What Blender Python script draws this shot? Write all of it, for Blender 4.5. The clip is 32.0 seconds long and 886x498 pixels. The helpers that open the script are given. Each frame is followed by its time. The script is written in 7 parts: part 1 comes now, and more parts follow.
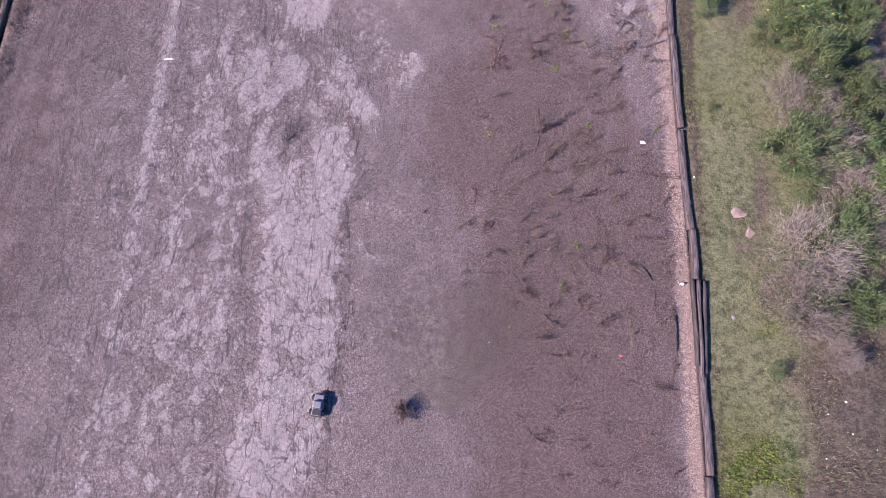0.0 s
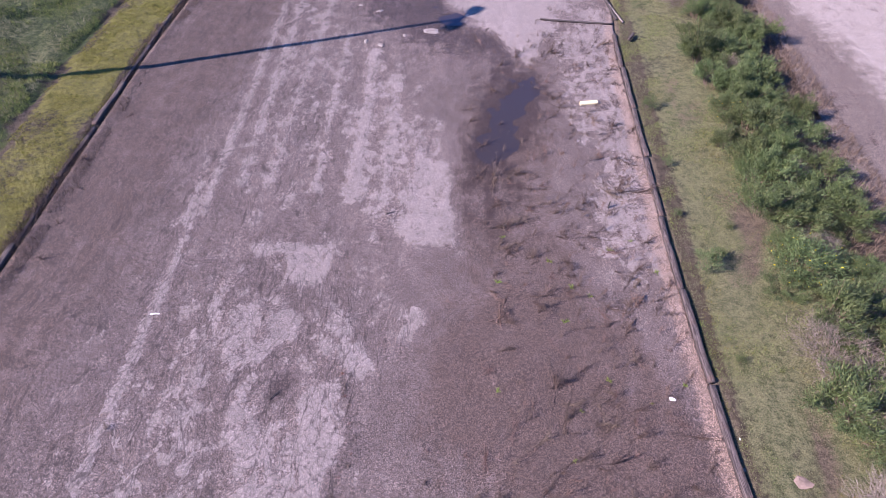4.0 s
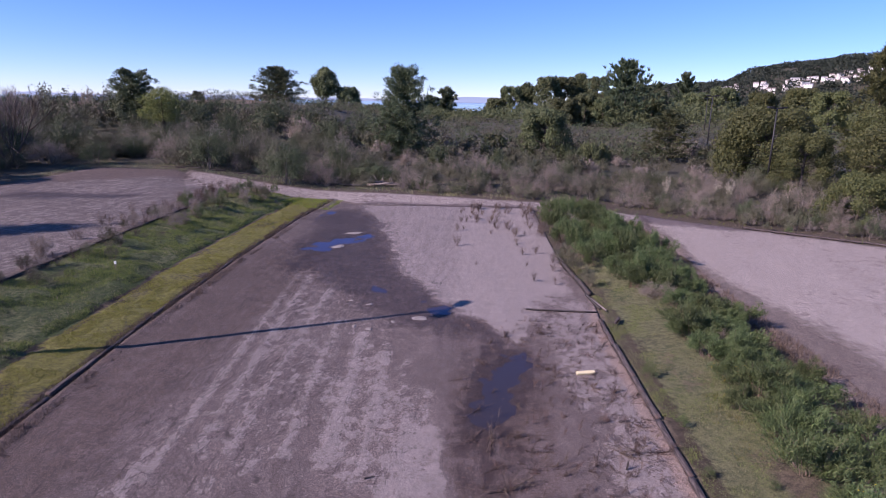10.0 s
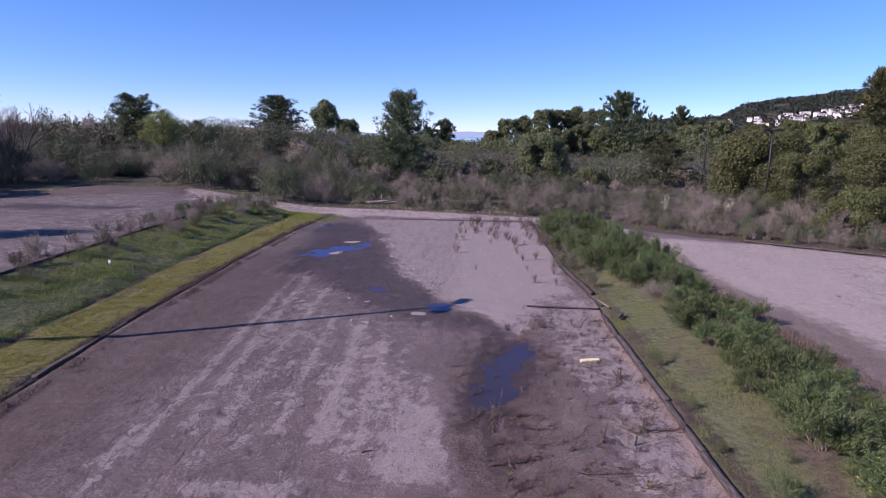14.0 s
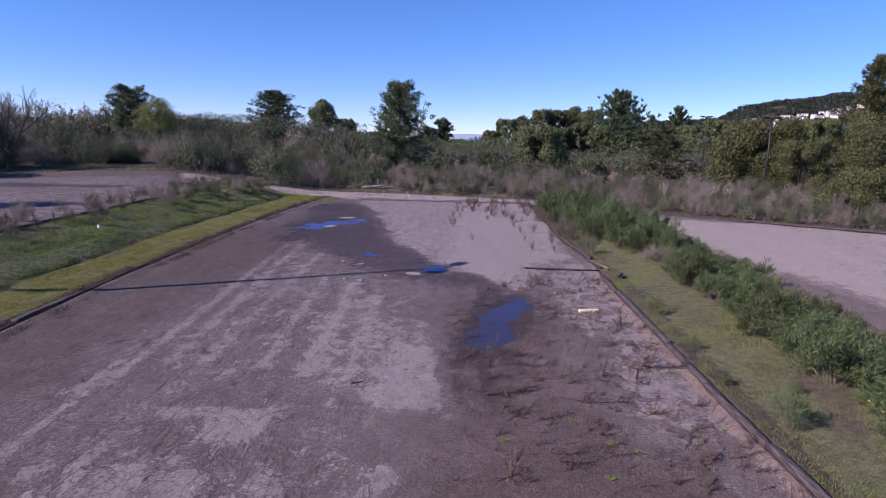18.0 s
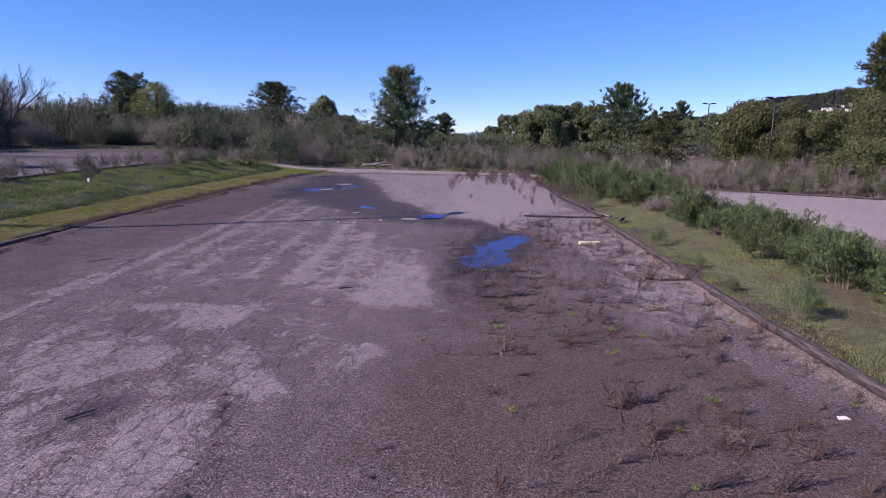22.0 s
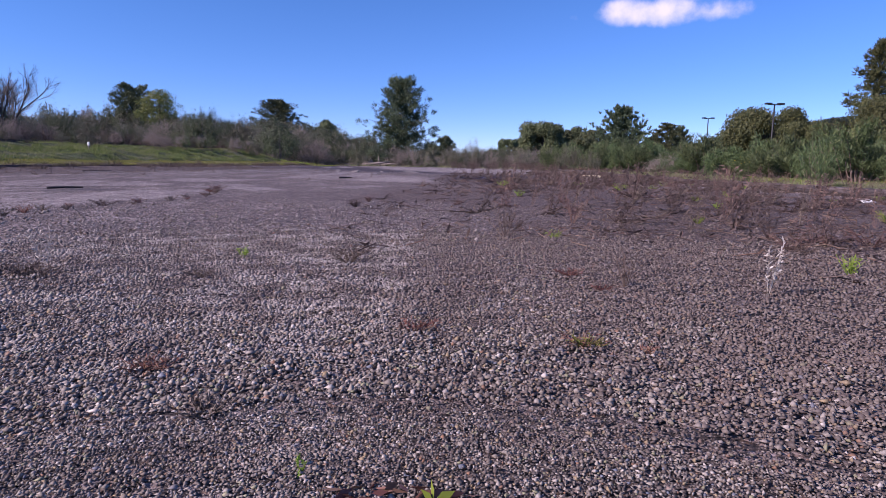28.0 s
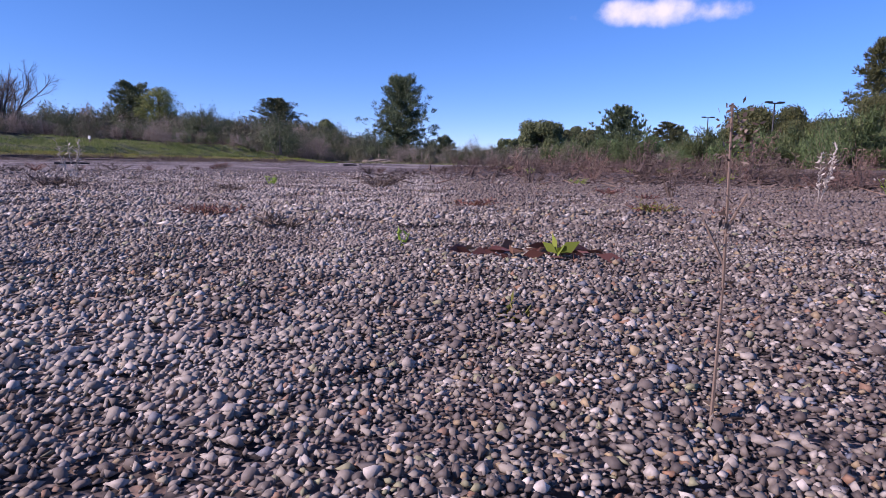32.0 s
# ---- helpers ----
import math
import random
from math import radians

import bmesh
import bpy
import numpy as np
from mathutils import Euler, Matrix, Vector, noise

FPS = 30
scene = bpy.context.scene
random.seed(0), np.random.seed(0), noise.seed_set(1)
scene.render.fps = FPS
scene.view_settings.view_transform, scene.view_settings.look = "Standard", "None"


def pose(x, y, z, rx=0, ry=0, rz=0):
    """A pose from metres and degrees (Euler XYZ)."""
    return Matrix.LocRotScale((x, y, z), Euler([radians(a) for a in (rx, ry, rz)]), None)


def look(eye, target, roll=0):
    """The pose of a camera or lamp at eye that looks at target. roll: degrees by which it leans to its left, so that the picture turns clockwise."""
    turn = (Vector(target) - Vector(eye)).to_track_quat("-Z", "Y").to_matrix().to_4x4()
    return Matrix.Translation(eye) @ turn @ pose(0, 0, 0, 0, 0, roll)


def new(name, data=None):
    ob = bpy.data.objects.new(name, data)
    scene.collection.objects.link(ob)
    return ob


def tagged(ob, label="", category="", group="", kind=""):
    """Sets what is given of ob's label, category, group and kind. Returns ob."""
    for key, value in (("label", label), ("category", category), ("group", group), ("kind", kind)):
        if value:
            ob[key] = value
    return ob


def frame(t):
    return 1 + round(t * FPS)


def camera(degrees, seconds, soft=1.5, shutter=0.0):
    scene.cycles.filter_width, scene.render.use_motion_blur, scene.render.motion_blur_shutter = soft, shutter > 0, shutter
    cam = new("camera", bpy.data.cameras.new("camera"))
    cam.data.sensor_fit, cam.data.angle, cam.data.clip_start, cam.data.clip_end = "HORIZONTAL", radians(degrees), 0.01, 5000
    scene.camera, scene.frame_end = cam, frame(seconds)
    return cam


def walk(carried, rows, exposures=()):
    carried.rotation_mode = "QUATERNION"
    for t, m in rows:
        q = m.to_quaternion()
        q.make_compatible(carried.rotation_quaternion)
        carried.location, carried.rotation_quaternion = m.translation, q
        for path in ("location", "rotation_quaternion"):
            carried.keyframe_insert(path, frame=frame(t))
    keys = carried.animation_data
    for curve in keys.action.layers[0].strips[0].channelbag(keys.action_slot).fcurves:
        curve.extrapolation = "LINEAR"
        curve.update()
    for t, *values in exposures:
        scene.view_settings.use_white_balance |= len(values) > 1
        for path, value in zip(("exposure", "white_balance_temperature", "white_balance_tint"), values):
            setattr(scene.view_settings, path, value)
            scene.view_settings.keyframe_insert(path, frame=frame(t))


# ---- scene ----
cam = camera(72.2, 32.0, soft=0.8)
PATH = [
    (0, (-0.002, 1.631, 12.194), (-0.022, 2.216, 10.282), 3.2),
    (0.5, (0.01, 1.637, 12.035), (-0.016, 2.31, 10.152), 2.9),
    (1, (-0.003, 1.699, 11.889), (-0.039, 2.472, 10.044), 2.5),
    (1.5, (-0.093, 1.795, 11.759), (-0.131, 2.664, 9.957), 2.6),
    (2, (-0.213, 1.792, 11.557), (-0.253, 2.77, 9.813), 2.6),
    (2.5, (-0.312, 1.825, 11.366), (-0.351, 2.904, 9.682), 2.8),
    (3, (-0.258, 1.829, 11.143), (-0.308, 3.01, 9.53), 2.5),
    (3.5, (-0.11, 1.811, 10.918), (-0.182, 3.09, 9.382), 1.9),
    (5.5, (-0.143, 1.738, 9.777), (-0.236, 3.379, 8.638), 0.9),
    (6, (-0.209, 1.873, 9.581), (-0.304, 3.59, 8.558), 0.8),
    (6.5, (-0.196, 1.941, 9.368), (-0.294, 3.725, 8.47), 0.8),
    (7, (-0.064, 1.983, 9.113), (-0.17, 3.82, 8.329), 0.7),
    (7.5, (-0.014, 1.898, 8.86), (-0.123, 3.777, 8.183), 0.8),
    (8, (0.016, 1.851, 8.678), (-0.094, 3.762, 8.099), 0.8),
    (8.5, (0.002, 1.851, 8.427), (-0.109, 3.789, 7.947), 0.8),
    (9, (-0.018, 1.812, 8.238), (-0.127, 3.752, 7.762), 0.9),
    (9.5, (-0.033, 1.76, 8.048), (-0.142, 3.699, 7.572), 0.9),
    (10, (-0.049, 1.695, 7.865), (-0.158, 3.635, 7.388), 0.9),
    (10.5, (-0.062, 1.617, 7.674), (-0.17, 3.556, 7.197), 1.0),
    (11, (-0.082, 1.616, 7.491), (-0.188, 3.556, 7.014), 1.0),
    (11.5, (-0.092, 1.627, 7.325), (-0.197, 3.568, 6.852), 0.9),
    (12, (-0.102, 1.684, 7.129), (-0.206, 3.626, 6.66), 1.0),
    (12.5, (-0.084, 1.665, 6.978), (-0.19, 3.609, 6.523), 1.0),
    (13, (-0.097, 1.707, 6.757), (-0.202, 3.659, 6.332), 1.0),
    (13.5, (-0.098, 1.693, 6.584), (-0.203, 3.653, 6.197), 1.0),
    (15.5, (-0.066, 1.75, 5.73), (-0.169, 3.715, 5.372), 1.1),
    (16, (-0.008, 1.798, 5.538), (-0.11, 3.762, 5.179), 1.1),
    (16.5, (0.019, 1.815, 5.363), (-0.084, 3.78, 5.004), 1.1),
    (17, (0.012, 1.881, 5.148), (-0.089, 3.845, 4.788), 1.2),
    (17.5, (0.015, 1.88, 4.979), (-0.085, 3.845, 4.618), 1.1),
    (18, (0.014, 1.901, 4.77), (-0.085, 3.865, 4.408), 1.1),
    (18.5, (0.025, 1.896, 4.576), (-0.075, 3.86, 4.214), 1.0),
    (19, (0.017, 2.001, 4.319), (-0.084, 3.964, 3.957), 1.0),
    (19.5, (0.046, 2.076, 4.062), (-0.056, 4.04, 3.7), 1.0),
    (20, (0.11, 1.955, 3.862), (0.008, 3.92, 3.498), 1.0),
    (20.5, (0.235, 2.016, 3.61), (0.131, 3.979, 3.246), 1.0),
    (21, (0.286, 2.046, 3.355), (0.18, 4.008, 2.989), 0.9),
    (21.5, (0.273, 2.09, 3.088), (0.167, 4.054, 2.723), 0.9),
    (22, (0.217, 2.125, 2.829), (0.111, 4.089, 2.464), 0.9),
    (22.5, (0.126, 2.144, 2.602), (0.022, 4.108, 2.236), 1.0),
    (23, (0.091, 2.166, 2.366), (-0.016, 4.131, 2.008), 0.9),
    (23.5, (0.06, 2.156, 2.145), (-0.052, 4.13, 1.837), 0.9),
    (24, (0.034, 2.121, 1.944), (-0.076, 4.095, 1.646), 0.9),
    (24.5, (0.061, 2.094, 1.736), (-0.048, 4.068, 1.436), 0.9),
    (26.5, (0.219, 2.065, 0.915), (0.11, 4.043, 0.64), 1.0),
    (27, (0.255, 2.052, 0.715), (0.145, 4.03, 0.439), 1.0),
    (27.5, (0.264, 2.014, 0.507), (0.155, 3.991, 0.23), 1.0),
    (28, (0.237, 2.0, 0.304), (0.127, 3.978, 0.027), 1.0),
    (28.5, (0.196, 2.025, 0.137), (0.086, 4.003, -0.141), 1.0),
    (29, (0.17, 2.083, 0.11), (0.061, 4.06, -0.168), 1.0),
    (29.5, (0.185, 2.104, 0.15), (0.076, 4.081, -0.129), 1.0),
    (30, (0.189, 2.049, 0.115), (0.08, 4.027, -0.163), 1.0),
    (30.5, (0.185, 1.989, 0.114), (0.075, 3.967, -0.165), 1.0),
    (31, (0.183, 1.967, 0.106), (0.075, 3.944, -0.172), 1.1),
    (31.5, (0.153, 1.978, 0.1), (0.044, 3.955, -0.177), 1.1),
    (32, (0.138, 2.002, 0.079), (0.031, 3.98, -0.198), 1.1),
]
walk(cam, [(t, look(eye, target, roll)) for t, eye, target, roll in PATH],
     exposures=[(0.0, 1.45, 6400, 33), (3.0, 1.44, 6400, 34), (6.0, 1.32, 6400, 34), (7.2, 1.31, 6400, 35), (8.0, 1.15, 6400, 35), (9.0, 0.66, 6400, 36), (14.0, 0.60, 6350, 35), (19.0, 0.51, 6300, 34), (32.0, 0.54, 6250, 34)])

# ---- light: a clear morning, sun low behind the camera's left shoulder ----
SUN_UP = radians(33)
SUN_WAY = Vector((-0.906 * math.cos(SUN_UP), -0.423 * math.cos(SUN_UP), math.sin(SUN_UP)))
world = bpy.data.worlds.new("sky")
scene.world = world
world.use_nodes = True
wt = world.node_tree
sky = wt.nodes.new("ShaderNodeTexSky")
sky.sky_type, sky.sun_disc = "NISHITA", False
sky.sun_elevation, sky.sun_rotation = SUN_UP, radians(245)
sky.altitude, sky.air_density, sky.dust_density, sky.ozone_density = 2500, 0.9, 0.0, 5.0
wt.nodes["Background"].inputs["Strength"].default_value = 0.12
# one small fair-weather cloud and a faint veil beside it
CLOUD = Vector((548, 1925, 453)).normalized()
ACROSS = CLOUD.cross(Vector((0, 0, 1))).normalized()
RISE = ACROSS.cross(CLOUD)
heading = wt.nodes.new("ShaderNodeTexCoord").outputs["Generated"]


def sky_math(op, a, b=0.0):
    nd = wt.nodes.new("ShaderNodeMath")
    nd.operation = op
    for k, v in enumerate((a, b)):
        if isinstance(v, bpy.types.NodeSocket):
            wt.links.new(v, nd.inputs[k])
        else:
            nd.inputs[k].default_value = v
    return nd.outputs[0]


def along(way):
    nd = wt.nodes.new("ShaderNodeVectorMath")
    nd.operation = "DOT_PRODUCT"
    wt.links.new(heading, nd.inputs[0])
    nd.inputs[1].default_value = way
    return nd.outputs["Value"]


puffs = wt.nodes.new("ShaderNodeTexNoise")
wt.links.new(heading, puffs.inputs["Vector"])
puffs.inputs["Scale"].default_value, puffs.inputs["Detail"].default_value = 22.0, 6.0
cu = sky_math("DIVIDE", sky_math("ADD", along(ACROSS), 0.006), 0.125)
cv = sky_math("DIVIDE", sky_math("SUBTRACT", along(RISE), 0.004), 0.022)
near = sky_math("SUBTRACT", 1.0, sky_math("ADD", sky_math("MULTIPLY", cu, cu), sky_math("MULTIPLY", cv, cv)))
body = sky_math("ADD", near, sky_math("MULTIPLY", sky_math("SUBTRACT", puffs.outputs["Fac"], 0.55), 2.4))
cloudy = wt.nodes.new("ShaderNodeMapRange")
cloudy.interpolation_type = "SMOOTHSTEP"
wt.links.new(body, cloudy.inputs["Value"])
cloudy.inputs["From Min"].default_value, cloudy.inputs["From Max"].default_value, cloudy.inputs["To Max"].default_value = -0.1, 1.1, 0.8
front = sky_math("GREATER_THAN", along(CLOUD), 0.5)
sky_mix = wt.nodes.new("ShaderNodeMix")
sky_mix.data_type = "RGBA"
wt.links.new(sky_math("MULTIPLY", cloudy.outputs[0], front), sky_mix.inputs[0])
vivid = wt.nodes.new("ShaderNodeHueSaturation")
vivid.inputs["Saturation"].default_value, vivid.inputs["Hue"].default_value = 1.16, 0.501
wt.links.new(sky.outputs[0], vivid.inputs["Color"])
calm_low = wt.nodes.new("ShaderNodeMix")
calm_low.data_type, calm_low.blend_type = "RGBA", "MULTIPLY"
low = wt.nodes.new("ShaderNodeMapRange")
low.interpolation_type = "SMOOTHSTEP"
wt.links.new(along((0, 0, 1)), low.inputs["Value"])
low.inputs["From Min"].default_value, low.inputs["From Max"].default_value = 0.0, 0.30
low.inputs["To Min"].default_value, low.inputs["To Max"].default_value = 1.0, 0.0
wt.links.new(low.outputs[0], calm_low.inputs[0])
wt.links.new(vivid.outputs[0], calm_low.inputs[6])
calm_low.inputs[7].default_value = (0.80, 0.81, 0.90, 1)
wt.links.new(calm_low.outputs[2], sky_mix.inputs[6])
sky_mix.inputs[7].default_value = (6.6, 6.2, 6.5, 1)
wt.links.new(sky_mix.outputs[2], wt.nodes["Background"].inputs["Color"])
sun = new("sun", bpy.data.lights.new("sun", "SUN"))
sun.data.energy, sun.data.angle, sun.data.color = 4.7, radians(0.55), (1.0, 0.91, 0.80)
sun.matrix_world = look(SUN_WAY * 60, (0, 0, 0))


# ---- small tools ----
def lattice(ix, iy, seed):
    h = (ix.astype(np.int64) * 374761393 + iy.astype(np.int64) * 668265263 + seed * 974711) & 0xFFFFFFFF
    h = ((h ^ (h >> 13)) * 1274126177) & 0xFFFFFFFF
    return ((h ^ (h >> 16)) & 0xFFFF) / 65535.0


def vnoise(x, y, seed=0):
    x, y = np.asarray(x, float), np.asarray(y, float)
    ix, iy = np.floor(x), np.floor(y)
    fx, fy = x - ix, y - iy
    fx, fy = fx * fx * (3 - 2 * fx), fy * fy * (3 - 2 * fy)
    a, b = lattice(ix, iy, seed), lattice(ix + 1, iy, seed)
    c, d = lattice(ix, iy + 1, seed), lattice(ix + 1, iy + 1, seed)
    return (a + (b - a) * fx) * (1 - fy) + (c + (d - c) * fx) * fy


def fbm(x, y, seed=0, octaves=3):
    return sum(vnoise(x * 2 ** k, y * 2 ** k, seed + k) / 2 ** k for k in range(octaves)) / sum(0.5 ** k for k in range(octaves))


def step(a, b, v):
    t = np.clip((np.asarray(v, float) - a) / (b - a), 0, 1)
    return t * t * (3 - 2 * t)


def inside(poly, x, y):
    """Signed distance to a polygon, positive within."""
    p = np.array(poly, float)
    q = np.roll(p, -1, axis=0)
    best, odd = np.full(np.shape(x), 1e9), np.zeros(np.shape(x), bool)
    for (ax, ay), (bx, by) in zip(p, q):
        ex, ey = bx - ax, by - ay
        t = np.clip(((x - ax) * ex + (y - ay) * ey) / (ex * ex + ey * ey), 0, 1)
        best = np.minimum(best, np.hypot(x - ax - t * ex, y - ay - t * ey))
        cross = ((ay > y) != (by > y)) & (x < ex * (y - ay) / (ey if ey else 1e-9) + ax)
        odd ^= cross
    return np.where(odd, best, -best)


def arrays_mesh(name, verts, faces, material, smooth=False, **attributes):
    """A mesh from arrays: faces all of one size."""
    verts, faces = np.asarray(verts, np.float32), np.asarray(faces, np.int32)
    me = bpy.data.meshes.new(name)
    n, k = faces.shape
    me.vertices.add(len(verts))
    me.vertices.foreach_set("co", verts.ravel())
    me.loops.add(n * k)
    me.loops.foreach_set("vertex_index", faces.ravel())
    me.polygons.add(n)
    me.polygons.foreach_set("loop_start", np.arange(0, n * k, k, dtype=np.int32))
    if smooth:
        me.polygons.foreach_set("use_smooth", np.ones(n, bool))
    for key, values in attributes.items():
        me.attributes.new(key, "FLOAT", "POINT").data.foreach_set("value", np.asarray(values, np.float32).ravel())
    me.update(calc_edges=True)
    me.materials.append(material)
    return me


def bm_mesh(name, bm, material, smooth=False):
    me = bpy.data.meshes.new(name)
    bm.to_mesh(me)
    bm.free()
    for p in me.polygons:
        p.use_smooth = smooth
    me.materials.append(material)
    return me


def part(name, data, parent, label="", m=None):
    """One mesh as a part of a thing, or of a part."""
    ob = new(name, data)
    ob.parent = parent
    if m is not None:
        ob.matrix_basis = m
    return tagged(ob, label)


def thing(name, label, category, m=None, data=None, group="", kind=""):
    ob = new(name, data)
    if m is not None:
        ob.matrix_basis = m
    return tagged(ob, label, category, group, kind)


def box(bm, x0, x1, y0, y1, z0, z1, bevel=0.0):
    made = bmesh.ops.create_cube(bm, size=1)["verts"]
    for v in made:
        v.co = Vector(((x0 + x1) / 2 + v.co.x * (x1 - x0), (y0 + y1) / 2 + v.co.y * (y1 - y0), (z0 + z1) / 2 + v.co.z * (z1 - z0)))
    if bevel:
        bmesh.ops.bevel(bm, geom=list({e for v in made for e in v.link_edges}), offset=bevel, segments=2, affect="EDGES", profile=0.6)


def box_mesh(name, material, *sides, bevel=0.0):
    bm = bmesh.new()
    box(bm, *sides, bevel=bevel)
    return bm_mesh(name, bm, material)


def rod(bm, a, b, r0, r1, n=6, caps=True):
    a, b = Vector(a), Vector(b)
    made = bmesh.ops.create_cone(bm, cap_ends=caps, segments=n, radius1=r0, radius2=r1, depth=(b - a).length)["verts"]
    m = Matrix.Translation((a + b) / 2) @ (b - a).to_track_quat("Z", "Y").to_matrix().to_4x4()
    bmesh.ops.transform(bm, matrix=m, verts=made)


def tubes(starts, ends, r0, r1, n=3):
    """Many thin tapered prisms as arrays of vertices and quads."""
    starts, ends = np.asarray(starts, float), np.asarray(ends, float)
    d = ends - starts
    d /= np.linalg.norm(d, axis=1, keepdims=True) + 1e-9
    side = np.cross(d, np.where(np.abs(d[:, 2:3]) > 0.9, [[1.0, 0, 0]], [[0, 0, 1.0]]))
    side /= np.linalg.norm(side, axis=1, keepdims=True) + 1e-9
    up = np.cross(d, side)
    r0, r1 = np.broadcast_to(r0, len(d)), np.broadcast_to(r1, len(d))
    rings = []
    for at, r in ((starts, r0), (ends, r1)):
        for k in range(n):
            a = 2 * math.pi * k / n
            rings.append(at + (side * math.cos(a) + up * math.sin(a)) * r[:, None])
    verts = np.stack(rings, 1)
    quad = np.array([[k, (k + 1) % n, n + (k + 1) % n, n + k] for k in range(n)])
    faces = (np.arange(len(d))[:, None, None] * 2 * n + quad).reshape(-1, 4)
    return verts.reshape(-1, 3), faces


def leaves(rng, at, way, length, width, four=False, facing=None):
    """Slim leaves at points, along directions: pointed triangles, or diamonds where they are seen from close by."""
    n = len(at)
    way = way / (np.linalg.norm(way, axis=1, keepdims=True) + 1e-9)
    if facing is not None:
        facing = facing / (np.linalg.norm(facing, axis=1, keepdims=True) + 1e-9)
        way = way - 0.8 * facing * (way * facing).sum(1, keepdims=True)
        way = way / (np.linalg.norm(way, axis=1, keepdims=True) + 1e-9)
    side = np.cross(way, rng.normal(size=(n, 3)) if facing is None else facing)
    side /= np.linalg.norm(side, axis=1, keepdims=True) + 1e-9
    length = length * rng.uniform(0.6, 1.3, (n, 1))
    width = width * rng.uniform(0.6, 1.3, (n, 1))
    if four:
        mid = at + way * length * 0.5
        verts = np.stack([at, mid + side * width / 2, at + way * length, mid - side * width / 2], 1).reshape(-1, 3)
        return verts, np.arange(4 * n).reshape(-1, 4)
    verts = np.stack([at - side * width / 2, at + side * width / 2, at + way * length], 1).reshape(-1, 3)
    return verts, np.arange(3 * n).reshape(-1, 3)


# ---- materials ----
def node(nt, kind, values=None, **props):
    nd = nt.nodes.new(kind)
    for key, value in props.items():
        setattr(nd, key, value)
    for key, value in (values or {}).items():
        if isinstance(value, bpy.types.NodeSocket):
            nt.links.new(value, nd.inputs[key])
        else:
            nd.inputs[key].default_value = value
    return nd


def blank(name, rough=0.9):
    m = bpy.data.materials.new(name)
    m.use_nodes = True
    nt = m.node_tree
    bsdf = nt.nodes["Principled BSDF"]
    bsdf.inputs["Roughness"].default_value = rough
    return m, nt, bsdf


def mixed(nt, fac, a, b, blend="MIX"):
    nd = nt.nodes.new("ShaderNodeMix")
    nd.data_type, nd.blend_type = "RGBA", blend
    for index, value in ((0, fac), (6, a), (7, b)):
        if isinstance(value, bpy.types.NodeSocket):
            nt.links.new(value, nd.inputs[index])
        elif index:
            nd.inputs[index].default_value = (*value, 1) if len(value) == 3 else value
        else:
            nd.inputs[0].default_value = value
    return nd.outputs[2]


def calc(nt, op, a, b=0.0, c=0.0):
    return node(nt, "ShaderNodeMath", {0: a, 1: b, 2: c}, operation=op).outputs[0]


def ramp(nt, fac, a, b):
    """0 at a, 1 at b."""
    return node(nt, "ShaderNodeMapRange", {"Value": fac, "From Min": a, "From Max": b}, interpolation_type="SMOOTHSTEP").outputs[0]


def grain(nt, at, scale, detail=3.0, rough=0.6):
    return node(nt, "ShaderNodeTexNoise", {"Vector": at, "Scale": scale, "Detail": detail, "Roughness": rough}).outputs["Fac"]


def place(nt):
    return node(nt, "ShaderNodeTexCoord").outputs["Object"]


def attr(nt, name):
    return node(nt, "ShaderNodeAttribute", attribute_name=name).outputs["Fac"]


def plain(name, colour, rough=0.8, metal=0.0, vary=0.25, scale=8.0, bump=0.2):
    """Paint, wood, metal and the like: one colour with grain and stains at two scales."""
    m, nt, bsdf = blank(name, rough)
    at = place(nt)
    n1, n2 = grain(nt, at, scale, 4), grain(nt, at, scale * 6, 2)
    dark = tuple(v * (1 - vary) for v in colour)
    light = tuple(min(1, v * (1 + vary)) for v in colour)
    col = mixed(nt, ramp(nt, n1, 0.3, 0.7), dark, light)
    col = mixed(nt, calc(nt, "MULTIPLY", n2, 0.35), col, dark)
    nt.links.new(col, bsdf.inputs["Base Color"])
    bsdf.inputs["Metallic"].default_value = metal
    if bump:
        b = node(nt, "ShaderNodeBump", {"Height": n2, "Strength": bump, "Distance": 0.02})
        nt.links.new(b.outputs[0], bsdf.inputs["Normal"])
    return m


